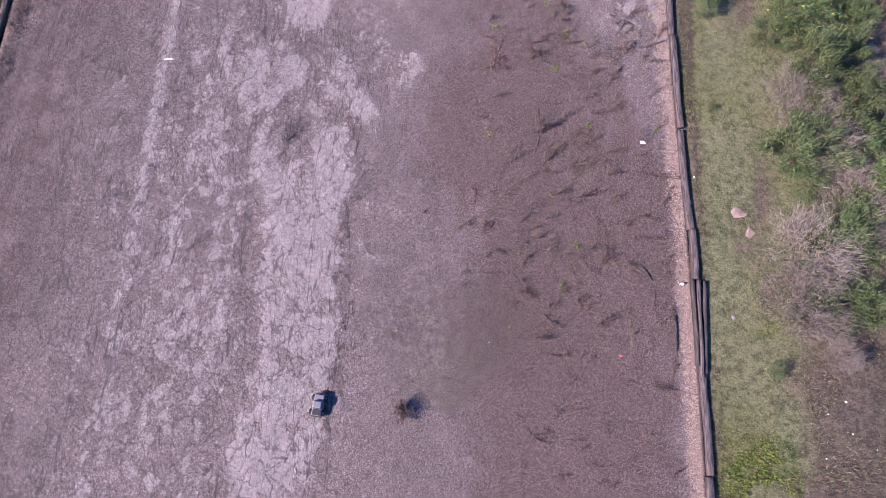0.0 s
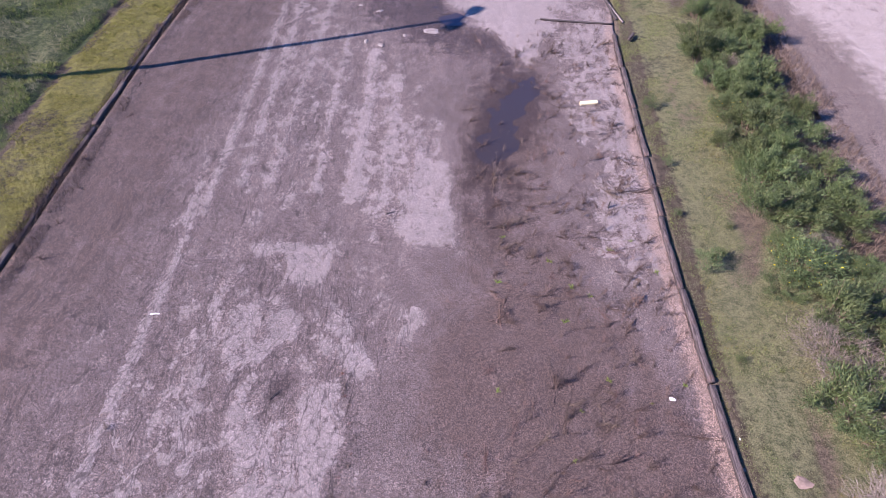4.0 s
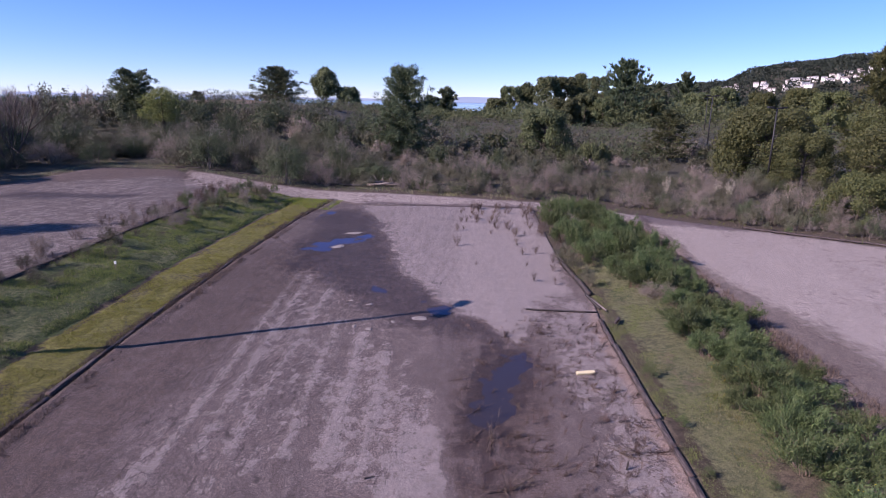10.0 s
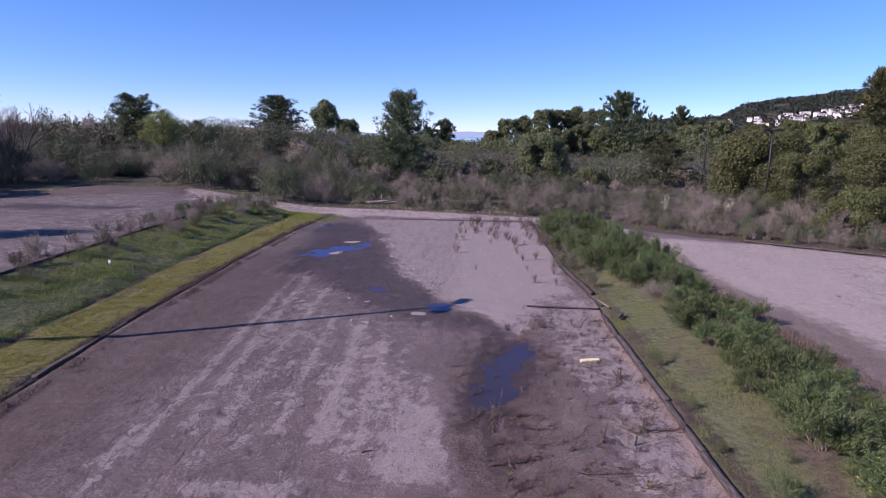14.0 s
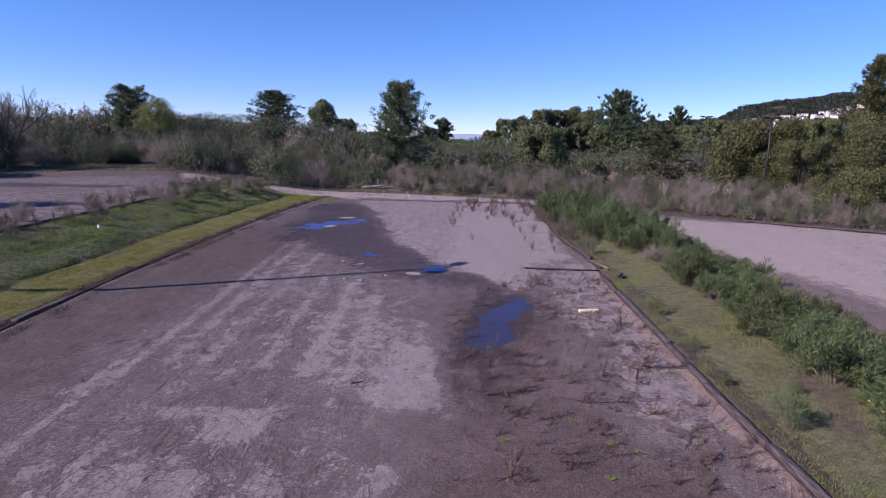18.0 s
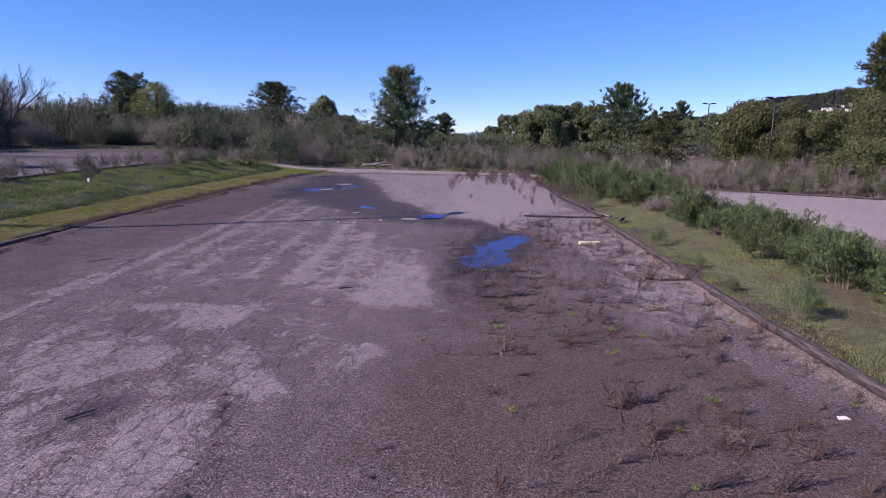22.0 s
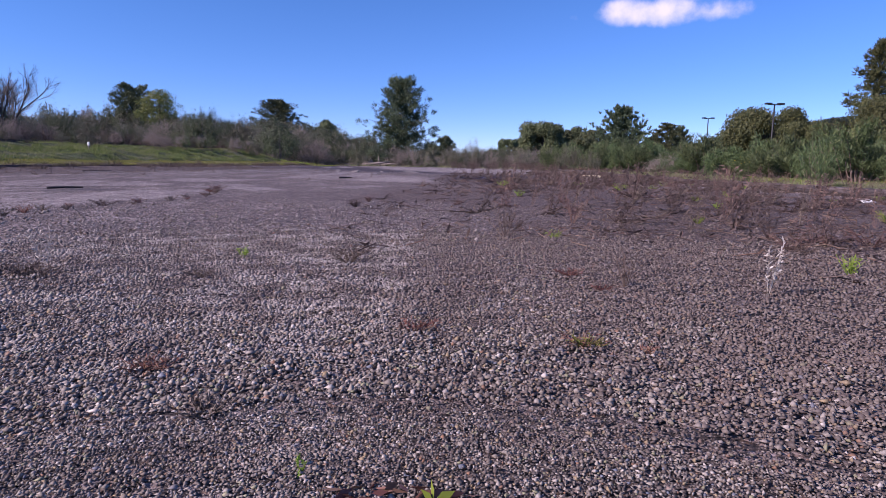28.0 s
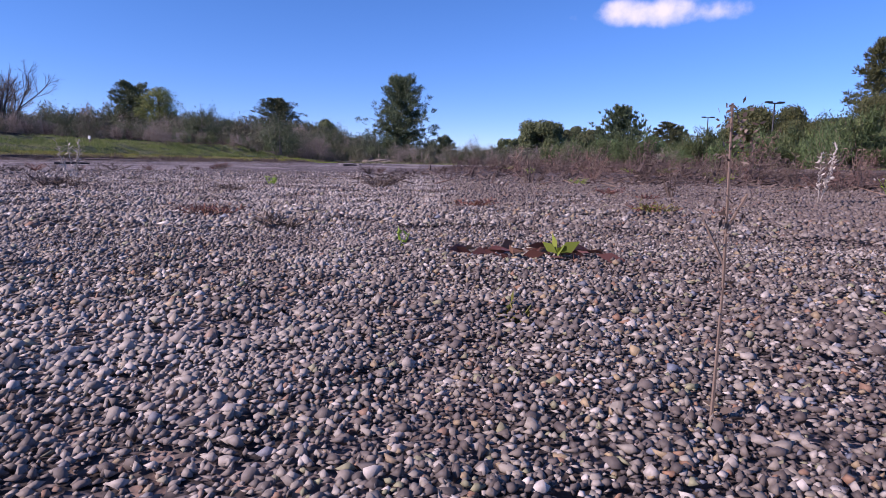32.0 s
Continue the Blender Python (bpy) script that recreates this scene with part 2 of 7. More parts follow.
def foliage(name, colours, rough=0.6, sheen=0.25):
    """Leaves: each one its own shade between the given colours, some light passing through."""
    m, nt, bsdf = blank(name, rough)
    rnd = node(nt, "ShaderNodeNewGeometry").outputs["Random Per Island"]
    cr = nt.nodes.new("ShaderNodeValToRGB")
    nt.links.new(rnd, cr.inputs[0])
    while len(cr.color_ramp.elements) < len(colours):
        cr.color_ramp.elements.new(0.5)
    for k, (e, col) in enumerate(zip(cr.color_ramp.elements, colours)):
        e.position, e.color = k / (len(colours) - 1), (*col, 1)
    ob = node(nt, "ShaderNodeObjectInfo").outputs["Random"]
    hsv = node(nt, "ShaderNodeHueSaturation", {"Color": cr.outputs[0], "Hue": calc(nt, "MULTIPLY_ADD", ob, 0.03, 0.485),
                                               "Value": calc(nt, "MULTIPLY_ADD", ob, 0.5, 0.75)})
    nt.links.new(hsv.outputs[0], bsdf.inputs["Base Color"])
    bsdf.inputs["Specular IOR Level"].default_value = 0.3
    tr = node(nt, "ShaderNodeBsdfTranslucent", {"Color": hsv.outputs[0]})
    mix = node(nt, "ShaderNodeMixShader", {0: sheen, 1: bsdf.outputs[0], 2: tr.outputs[0]})
    nt.links.new(mix.outputs[0], nt.nodes["Material Output"].inputs["Surface"])
    return m


def asphalt(name, base, light, chips=105.0, pitted=0.5):
    """Worn chip-sealed asphalt: stones in a dark binder, a paler skin where the attribute 'pale' says so, crazed cracks, damp and soil."""
    m, nt, bsdf = blank(name)
    at = place(nt)
    streak = node(nt, "ShaderNodeMapping", {"Vector": at, "Rotation": (0, 0, 0.05), "Scale": (1.0, 0.13, 1.0)}).outputs[0]
    n_big, n_mid, n_fine = grain(nt, at, 0.45, 4), grain(nt, at, 2.2, 6, 0.7), grain(nt, at, 17.0, 5, 0.75)
    n_streak = grain(nt, streak, 3.2, 4, 0.6)
    stone = node(nt, "ShaderNodeTexVoronoi", {"Vector": at, "Scale": chips}, voronoi_dimensions="3D")
    tone = node(nt, "ShaderNodeSeparateColor", {0: stone.outputs["Color"]}).outputs[0]
    hue = node(nt, "ShaderNodeSeparateColor", {0: stone.outputs["Color"]}).outputs[1]
    # the pale skin flakes off block by block along the crazing
    wn = node(nt, "ShaderNodeTexNoise", {"Vector": at, "Scale": 3.2, "Detail": 7.0, "Roughness": 0.75})
    warp = node(nt, "ShaderNodeVectorMath", {0: wn.outputs["Color"], 1: (0.22, 0.29, 0.0)}, operation="MULTIPLY")
    warp = node(nt, "ShaderNodeVectorMath", {0: at, 1: warp.outputs[0]}, operation="ADD").outputs[0]
    flat = node(nt, "ShaderNodeMapping", {"Vector": warp, "Scale": (1.0, 0.72, 1.0)}).outputs[0]
    block = node(nt, "ShaderNodeTexVoronoi", {"Vector": flat, "Scale": 4.6, "Randomness": 1.0}).outputs["Color"]
    flake = node(nt, "ShaderNodeSeparateColor", {0: block}).outputs[0]
    shade = node(nt, "ShaderNodeSeparateColor", {0: block}).outputs[1]
    bits = node(nt, "ShaderNodeSeparateColor", {0: node(nt, "ShaderNodeTexVoronoi", {"Vector": warp, "Scale": 17.0}).outputs["Color"]}).outputs[0]
    ragged = calc(nt, "ADD", calc(nt, "MULTIPLY_ADD", n_mid, 0.6, -0.3), calc(nt, "MULTIPLY_ADD", n_fine, 0.2, -0.1))
    ragged = calc(nt, "ADD", ragged, calc(nt, "MULTIPLY_ADD", n_streak, 0.75, -0.375))
    ragged = calc(nt, "ADD", ragged, calc(nt, "MULTIPLY_ADD", flake, 0.46, -0.23))
    ragged = calc(nt, "ADD", ragged, calc(nt, "MULTIPLY_ADD", bits, 0.24, -0.12))
    pale = ramp(nt, calc(nt, "ADD", attr(nt, "pale"), ragged), 0.47, 0.52)
    film = ramp(nt, calc(nt, "ADD", attr(nt, "pale"), calc(nt, "MULTIPLY", ragged, 0.9)), 0.0, 0.5)
    col = mixed(nt, ramp(nt, n_big, 0.3, 0.7), tuple(v * 0.85 for v in base), tuple(v * 1.12 for v in base))
    col = mixed(nt, calc(nt, "MULTIPLY", film, 0.24), col, light)
    skin = mixed(nt, ramp(nt, n_fine, 0.3, 0.7), tuple(v * 0.9 for v in light), tuple(v * 1.06 for v in light))
    skin = mixed(nt, 1.0, skin, mixed(nt, shade, (0.92, 0.92, 0.92), (1.06, 1.06, 1.06)), "MULTIPLY")
    skin = mixed(nt, ramp(nt, attr(nt, "pale"), 0.7, 0.98), mixed(nt, 1.0, skin, (0.98, 0.98, 0.98), "MULTIPLY"), mixed(nt, 1.0, skin, (1.04, 1.04, 1.04), "MULTIPLY"))
    col = mixed(nt, calc(nt, "MULTIPLY", pale, 0.74), col, skin)
    # soil and rust-brown dead moss
    brown = ramp(nt, calc(nt, "ADD", attr(nt, "brown"), calc(nt, "ADD", calc(nt, "MULTIPLY_ADD", n_mid, 1.4, -0.7), calc(nt, "MULTIPLY_ADD", n_streak, 0.8, -0.4))), 0.3, 0.95)
    col = mixed(nt, calc(nt, "MULTIPLY", brown, 0.68), col, (0.073, 0.053, 0.047))
    sand = ramp(nt, calc(nt, "ADD", attr(nt, "sand"), calc(nt, "ADD", calc(nt, "MULTIPLY_ADD", n_fine, 0.5, -0.25), calc(nt, "MULTIPLY_ADD", n_mid, 1.3, -0.65))), 0.35, 0.85)
    col = mixed(nt, calc(nt, "MULTIPLY", sand, 0.70), col, (0.285, 0.222, 0.190))
    # grain of the surface and the chips with dark gaps between them
    worn = calc(nt, "MULTIPLY_ADD", pale, -0.72, 1.0)
    col = mixed(nt, worn, col, mixed(nt, 1.0, col, mixed(nt, ramp(nt, n_fine, 0.36, 0.64), (0.80, 0.79, 0.79), (1.2, 1.2, 1.2)), "MULTIPLY"))
    pits = ramp(nt, grain(nt, at, 11.0, 4, 0.8), 0.60, 0.68)
    col = mixed(nt, calc(nt, "MULTIPLY", calc(nt, "MULTIPLY", pits, pitted), worn), col, tuple(v * 0.42 for v in base))
    chip = mixed(nt, ramp(nt, tone, 0.1, 1.0), (0.42, 0.41, 0.42), (2.3, 2.2, 2.15))
    chip = mixed(nt, calc(nt, "MULTIPLY", ramp(nt, hue, 0.72, 0.95), 0.5), chip, (1.5, 1.05, 0.7))
    chip = mixed(nt, calc(nt, "MULTIPLY", ramp(nt, stone.outputs["Distance"], 0.45, 0.75), 0.85), chip, (0.12, 0.11, 0.12))
    col = mixed(nt, calc(nt, "MULTIPLY_ADD", pale, -0.3, 0.95), col, mixed(nt, 1.0, col, chip, "MULTIPLY"))
    speck = calc(nt, "ADD", calc(nt, "MULTIPLY", grain(nt, at, 75.0, 2, 0.8), 0.4), calc(nt, "MULTIPLY", grain(nt, at, 28.0, 4, 0.85), 0.6))
    stony = mixed(nt, 1.0, col, mixed(nt, ramp(nt, speck, 0.40, 0.60), (0.55, 0.54, 0.54), (1.5, 1.5, 1.48)), "MULTIPLY")
    col = mixed(nt, calc(nt, "MULTIPLY_ADD", pale, -0.55, 1.0), col, stony)
    # crazing
    where = calc(nt, "ADD", attr(nt, "crack"), calc(nt, "ADD", calc(nt, "MULTIPLY_ADD", n_mid, 1.4, -0.7), calc(nt, "MULTIPLY_ADD", n_streak, 1.2, -0.6)))
    furrow = calc(nt, "SUBTRACT", 1.0, ramp(nt, calc(nt, "ABSOLUTE", calc(nt, "SUBTRACT", grain(nt, streak, 2.6, 2.5, 0.55), 0.5)), 0.0015, 0.010))
    furrow = calc(nt, "MULTIPLY", furrow, ramp(nt, calc(nt, "ADD", attr(nt, "crack"), calc(nt, "MULTIPLY_ADD", n_mid, 1.9, -0.95)), 0.5, 0.68))
    col = mixed(nt, calc(nt, "MULTIPLY", furrow, 0.65), col, (0.038, 0.030, 0.031))
    relief = calc(nt, "SUBTRACT", calc(nt, "MULTIPLY", pale, 0.5), furrow)
    for scale, wide, a, b, deep in ((1.5, 0.011, 0.40, 0.66, 0.6), (4.6, 0.030, 0.52, 0.74, 0.66), (10.5, 0.055, 0.74, 0.97, 0.55)):
        edge = node(nt, "ShaderNodeTexVoronoi", {"Vector": flat, "Scale": scale}, feature="DISTANCE_TO_EDGE").outputs["Distance"]
        line = calc(nt, "SUBTRACT", 1.0, ramp(nt, edge, 0.2 * wide, wide))
        line = calc(nt, "MULTIPLY", line, ramp(nt, where, a, b))
        col = mixed(nt, calc(nt, "MULTIPLY", line, deep), col, (0.040, 0.032, 0.033))
        relief = calc(nt, "SUBTRACT", relief, calc(nt, "MULTIPLY", line, 0.6))
    # damp and wet
    wet = ramp(nt, calc(nt, "ADD", attr(nt, "wet"), calc(nt, "ADD", calc(nt, "MULTIPLY_ADD", n_mid, 1.3, -0.65), calc(nt, "MULTIPLY_ADD", n_streak, 0.9, -0.45))), 0.25, 0.75)
    col = mixed(nt, wet, col, mixed(nt, 1.0, col, (0.50, 0.46, 0.47), "MULTIPLY"))
    nt.links.new(col, bsdf.inputs["Base Color"])
    nt.links.new(calc(nt, "MULTIPLY_ADD", wet, -0.22, 0.92), bsdf.inputs["Roughness"])
    bsdf.inputs["Specular IOR Level"].default_value = 0.35
    height = calc(nt, "SUBTRACT", 1.0, stone.outputs["Distance"])
    b = node(nt, "ShaderNodeBump", {"Height": height, "Strength": 0.6, "Distance": 0.006})
    b2 = node(nt, "ShaderNodeBump", {"Height": n_fine, "Strength": 0.4, "Distance": 0.025, "Normal": b.outputs[0]})
    b2 = node(nt, "ShaderNodeBump", {"Height": relief, "Strength": 0.4, "Distance": 0.015, "Normal": b2.outputs[0]})
    nt.links.new(b2.outputs[0], bsdf.inputs["Normal"])
    return m


def soil():
    """The ground beside the paving: brown litter, short grass and moss by attribute, greyer scrub floor far off."""
    m, nt, bsdf = blank("soil")
    at = place(nt)
    n1, n2, n3 = grain(nt, at, 0.35, 4), grain(nt, at, 5.5, 7, 0.75), grain(nt, at, 34.0, 3, 0.75)
    col = mixed(nt, ramp(nt, n2, 0.3, 0.7), (0.045, 0.034, 0.025), (0.12, 0.092, 0.066))
    jig = calc(nt, "ADD", calc(nt, "MULTIPLY_ADD", n2, 0.9, -0.45), calc(nt, "MULTIPLY_ADD", n1, 0.6, -0.3))
    for key, a, b in (("grass", (0.014, 0.032, 0.008), (0.105, 0.150, 0.038)), ("moss", (0.085, 0.085, 0.018), (0.245, 0.235, 0.050)),
                      ("dry", (0.074, 0.086, 0.036), (0.262, 0.260, 0.132)), ("scrub", (0.034, 0.034, 0.022), (0.085, 0.076, 0.05)),
                      ("litter", (0.060, 0.045, 0.032), (0.235, 0.182, 0.130))):
        tone = mixed(nt, calc(nt, "ADD", calc(nt, "MULTIPLY", ramp(nt, n3, 0.4, 0.6), 0.5), calc(nt, "MULTIPLY", ramp(nt, n2, 0.4, 0.6), 0.5)), a, b)
        col = mixed(nt, ramp(nt, calc(nt, "ADD", attr(nt, key), jig), 0.35, 0.7), col, tone)
    nt.links.new(col, bsdf.inputs["Base Color"])
    b = node(nt, "ShaderNodeBump", {"Height": n3, "Strength": 0.9, "Distance": 0.06})
    b = node(nt, "ShaderNodeBump", {"Height": n2, "Strength": 0.8, "Distance": 0.25, "Normal": b.outputs[0]})
    nt.links.new(b.outputs[0], bsdf.inputs["Normal"])
    return m


M_LOT = asphalt("lot_asphalt", (0.122, 0.104, 0.105), (0.272, 0.246, 0.245))
M_SIDE = asphalt("side_asphalt", (0.14, 0.122, 0.118), (0.345, 0.312, 0.298), chips=60.0, pitted=0.15)
M_UPPER = asphalt("upper_asphalt", (0.085, 0.075, 0.077), (0.21, 0.19, 0.19), chips=60.0, pitted=0.25)
M_SOIL = soil()


def timber(name, dark, light):
    """Weathered sleepers: grey grain along the length, black checks, a few rusty stains."""
    m, nt, bsdf = blank(name, 0.9)
    at = place(nt)
    long = node(nt, "ShaderNodeMapping", {"Vector": at, "Scale": (1.0, 0.045, 1.0)}).outputs[0]
    n1, n2, n3 = grain(nt, long, 55.0, 5, 0.7), grain(nt, long, 140.0, 3, 0.7), grain(nt, at, 3.0, 4)
    col = mixed(nt, ramp(nt, n1, 0.42, 0.6), dark, light)
    col = mixed(nt, calc(nt, "MULTIPLY", ramp(nt, n2, 0.55, 0.72), 0.8), col, tuple(v * 0.3 for v in dark))
    col = mixed(nt, calc(nt, "MULTIPLY", ramp(nt, n3, 0.52, 0.72), 0.5), col, (0.09, 0.05, 0.04))
    nt.links.new(col, bsdf.inputs["Base Color"])
    b = node(nt, "ShaderNodeBump", {"Height": n2, "Strength": 0.8, "Distance": 0.012})
    nt.links.new(b.outputs[0], bsdf.inputs["Normal"])
    return m


M_TIE = timber("old_timber", (0.034, 0.026, 0.027), (0.140, 0.112, 0.110))
M_TIE_DARK = timber("tarred_timber", (0.03, 0.025, 0.025), (0.085, 0.07, 0.068))
M_BARK = plain("bark", (0.085, 0.068, 0.055), 0.95, vary=0.4, scale=3, bump=0.8)
M_DEADWOOD = plain("grey_dead_wood", (0.21, 0.18, 0.165), 0.95, vary=0.3, scale=4)
M_STEM = plain("dry_stems", (0.19, 0.135, 0.105), 0.9, vary=0.35, scale=6, bump=0)
M_METAL = plain("weathered_steel", (0.03, 0.03, 0.034), 0.6, 0.3, vary=0.3)
F_SCRUB = foliage("scrub_leaves", [(0.052, 0.056, 0.034), (0.086, 0.086, 0.054), (0.135, 0.122, 0.090), (0.076, 0.092, 0.042), (0.165, 0.150, 0.118)], sheen=0.12)
F_SCRUB_G = foliage("green_scrub_leaves", [(0.034, 0.052, 0.024), (0.062, 0.084, 0.038), (0.092, 0.108, 0.054), (0.050, 0.066, 0.038)], sheen=0.12)
F_SCRUB_P = foliage("bare_scrub_twigs", [(0.165, 0.136, 0.122), (0.250, 0.204, 0.186), (0.205, 0.182, 0.138), (0.315, 0.262, 0.240)])
F_HEDGE = foliage("broom_leaves", [(0.038, 0.064, 0.025), (0.068, 0.104, 0.038), (0.116, 0.160, 0.058), (0.050, 0.080, 0.036), (0.178, 0.210, 0.085)], sheen=0.18)
F_PINE = foliage("pine_needles", [(0.050, 0.075, 0.042), (0.085, 0.115, 0.062), (0.135, 0.160, 0.088)])
F_OAK = foliage("oak_leaves", [(0.048, 0.062, 0.024), (0.086, 0.100, 0.037), (0.140, 0.145, 0.052)])
F_OAKDARK = foliage("far_oak_leaves", [(0.052, 0.068, 0.033), (0.090, 0.108, 0.048), (0.135, 0.148, 0.064)])
F_HILL = foliage("hill_trees", [(0.024, 0.036, 0.028), (0.040, 0.055, 0.040), (0.055, 0.068, 0.046)])
F_LIGHT = foliage("light_leaves", [(0.097, 0.124, 0.035), (0.166, 0.193, 0.055), (0.221, 0.228, 0.083)])
F_YELLOW = foliage("yellow_flowers", [(0.55, 0.42, 0.02), (0.7, 0.55, 0.04)])
F_GRASS = foliage("grass_blades", [(0.090, 0.126, 0.034), (0.150, 0.198, 0.050), (0.240, 0.258, 0.084)])
F_DRYGRASS = foliage("dry_grass_blades", [(0.125, 0.148, 0.062), (0.200, 0.218, 0.102), (0.280, 0.282, 0.155), (0.37, 0.35, 0.23)])
F_MOSS = foliage("moss_tufts", [(0.11, 0.125, 0.026), (0.19, 0.195, 0.042), (0.18, 0.145, 0.045), (0.25, 0.24, 0.062)])
F_WEED = foliage("dead_weed", [(0.055, 0.038, 0.032), (0.105, 0.074, 0.060), (0.185, 0.138, 0.112)], sheen=0.05)
F_REDWEED = foliage("red_brown_weed", [(0.10, 0.055, 0.046), (0.16, 0.095, 0.078), (0.21, 0.145, 0.115)], sheen=0.1)
F_LUSH = foliage("lush_weed", [(0.075, 0.125, 0.022), (0.125, 0.185, 0.030), (0.21, 0.235, 0.045)])
F_SPROUT = foliage("green_sprout", [(0.16, 0.24, 0.03), (0.26, 0.34, 0.05)])


# ---- the lie of the land ----
KERB_L = [(-10, -10.2), (5, -10.5), (12, -10.95), (20, -11.6), (30, -11.95), (40, -11.95), (48, -11.5)]
HILL = [(-10, 0), (8, 0), (12, 22), (14.4, 34), (16.3, 40), (18.5, 45), (21, 52), (22.3, 68), (23, 79), (25.4, 88), (27.7, 92), (29.1, 99), (31, 101), (36, 102), (60, 80), (90, 40), (180, 0)]


KERB_R = [(-10, 5.3), (1, 5.2), (4, 5.1), (6.6, 4.97), (9.8, 4.78), (12, 4.68), (18, 4.6), (22, 4.5), (25, 4.7), (28, 4.5), (31, 4.15), (47, 4.05)]


def right_edge(y):
    return np.interp(y, [p[0] for p in KERB_R], [p[1] for p in KERB_R])


def left_edge(y):
    return np.interp(y, [p[0] for p in KERB_L], [p[1] for p in KERB_L])


def land(x, y):
    x, y = np.asarray(x, float), np.asarray(y, float)
    e = left_edge(y)
    up = 0.87 + 0.010 * np.clip(y - 25, -20, 35)
    bank = np.interp(e - x, [0, 0.15, 1.9, 2.2, 2.5, 3.0, 4.6, 6.2, 6.8], [0, 0.10, 0.25, 0.13, 0.32, 0.46, 0.82, 1.0, 1.0]) * up
    bank = bank + (fbm(x * 0.9, y * 0.7, 17) - 0.5) * 0.4 * step(2.4, 3.2, e - x) * (1 - step(5.2, 6.0, e - x)) + (fbm(x * 3, y * 3, 19) - 0.5) * 0.12 * step(0.2, 0.5, e - x) * (1 - step(5.2, 6.0, e - x))
    ramp_end = np.clip((-14.0 - x) / 13.0, 0, 1) * up
    left = bank + (ramp_end - bank) * step(46, 50, y)
    low = -0.3 - 0.012 * np.clip(y - 20, 0, 30)
    over = x - right_edge(y)
    right = np.where(x < 7.2, np.interp(over, [0, 0.2, 2.5], [0, 0.015, 0.1]), 0.1 + (low - 0.1) * step(7.2, 10.4, x))
    right = right * (1 - step(44, 48, y)) + step(44, 48, y) * low * step(4, 14, x)
    z = np.where(x < e, left, np.where(over > 0, right, 0.0))
    # the scrub land beyond rolls gently, then falls to the sea
    far = step(54, 75, y) + step(26, 45, x) + step(-38, -50, x) + step(-14, -40, y)
    z = z + np.clip(far, 0, 1) * (fbm(x / 22, y / 22, 5) - 0.5) * 1.6
    z = z + step(62, 112, y) * step(-10, -40, x) * (1 - step(170, 230, y)) * 3.3
    z = z + 2.7 * np.exp(-(((x + 58) / 26) ** 2 + ((y - 140) / 22) ** 2))
    d = np.hypot(x, y)
    z = z * (1 - step(260, 600, d)) - 11 * step(260, 650, d) * (1 - step(4, 12, np.degrees(np.arctan2(x, y))))
    az = np.degrees(np.arctan2(x, y))
    hill = np.interp(az, [p[0] for p in HILL], [p[1] for p in HILL]) + (fbm(x / 160, y / 160, 9) - 0.5) * 16
    z = z + np.clip(hill, 0, 200) * step(950, 1500, d) * (1 - step(1900, 2700, d)) * step(6, 12, az)
    return z


UPPER = [(-36, 4), (-18.05, 4), (-18.3, 30), (-18.5, 44), (-21, 50), (-28, 56.5), (-36, 57)]
RIGHT = [(10.35, 3), (27, 3), (25.4, 39.5), (19, 44.2), (12.2, 49.5), (12.0, 40), (10.9, 28)]
CROSS = [(-24, 48.5), (-12, 48.8), (-9.5, 46.9), (5.0, 47.2), (12.0, 42.5), (12.6, 49.0), (5, 50.4), (-7, 53.2), (-18, 54.6), (-27, 57)]


def lots(x, y):
    """Signed distance into any paving."""
    main = np.minimum(np.minimum(x - left_edge(y), right_edge(y) - x), np.minimum(y + 12, 49.2 - y))
    return np.maximum.reduce([main, inside(UPPER, x, y), inside(RIGHT, x, y), inside(CROSS, x, y)])


def axis(*runs):
    return np.unique(np.concatenate([np.arange(a, b + 1e-6, s) for a, b, s in runs]).round(4))


def grid(xs, ys):
    gx, gy = np.meshgrid(xs, ys)
    nx, ny = len(xs), len(ys)
    i = np.arange(nx * ny).reshape(ny, nx)
    faces = np.stack([i[:-1, :-1], i[:-1, 1:], i[1:, 1:], i[1:, :-1]], -1).reshape(-1, 4)
    return gx.ravel(), gy.ravel(), faces


xs = axis((-4500, -600, 300), (-600, -120, 20), (-120, -40, 2.5), (-40, -20, 0.8), (-20, -10, 0.32), (-10, 4.5, 1.5), (4.5, 11, 0.3), (11, 40, 0.8), (40, 120, 2.5), (120, 1200, 20), (1200, 4500, 150))
ys = axis((-4500, -300, 300), (-300, -40, 20), (-40, -12, 2), (-12, 5, 0.8), (5, 50, 0.45), (50, 90, 1.0), (90, 250, 4), (250, 1900, 24), (1900, 4700, 200))
gx, gy, gf = grid(xs, ys)
lush = step(5.3, 5.6, gx) * (1 - step(6.4, 7.2, gx + 1.3 * (fbm(gx * 1.2, gy * 1.2, 84) - 0.5))) * (1 - step(2.4, 4.8, gy + 2.5 * (fbm(gx, gy, 88) - 0.5))) * step(-6, -3, gy)
green_r = 0.9 * step(0.46, 0.58, fbm(gx * 0.8 + 9, gy * 0.6, 82)) * step(5.3, 5.7, gx) * (1 - step(9, 10, gx)) * (1 - step(44, 48, gy))
paved = lots(gx, gy)
gz = land(gx, gy) + (fbm(gx * 1.3, gy * 1.3, 3) - 0.5) * 0.10 * step(0.0, -0.6, paved) - 0.12 * step(-0.05, 0.12, paved)
e = left_edge(gy)
off = e - gx
offn = off + (fbm(gx * 1.7, gy * 1.1, 85) - 0.5) * 0.9
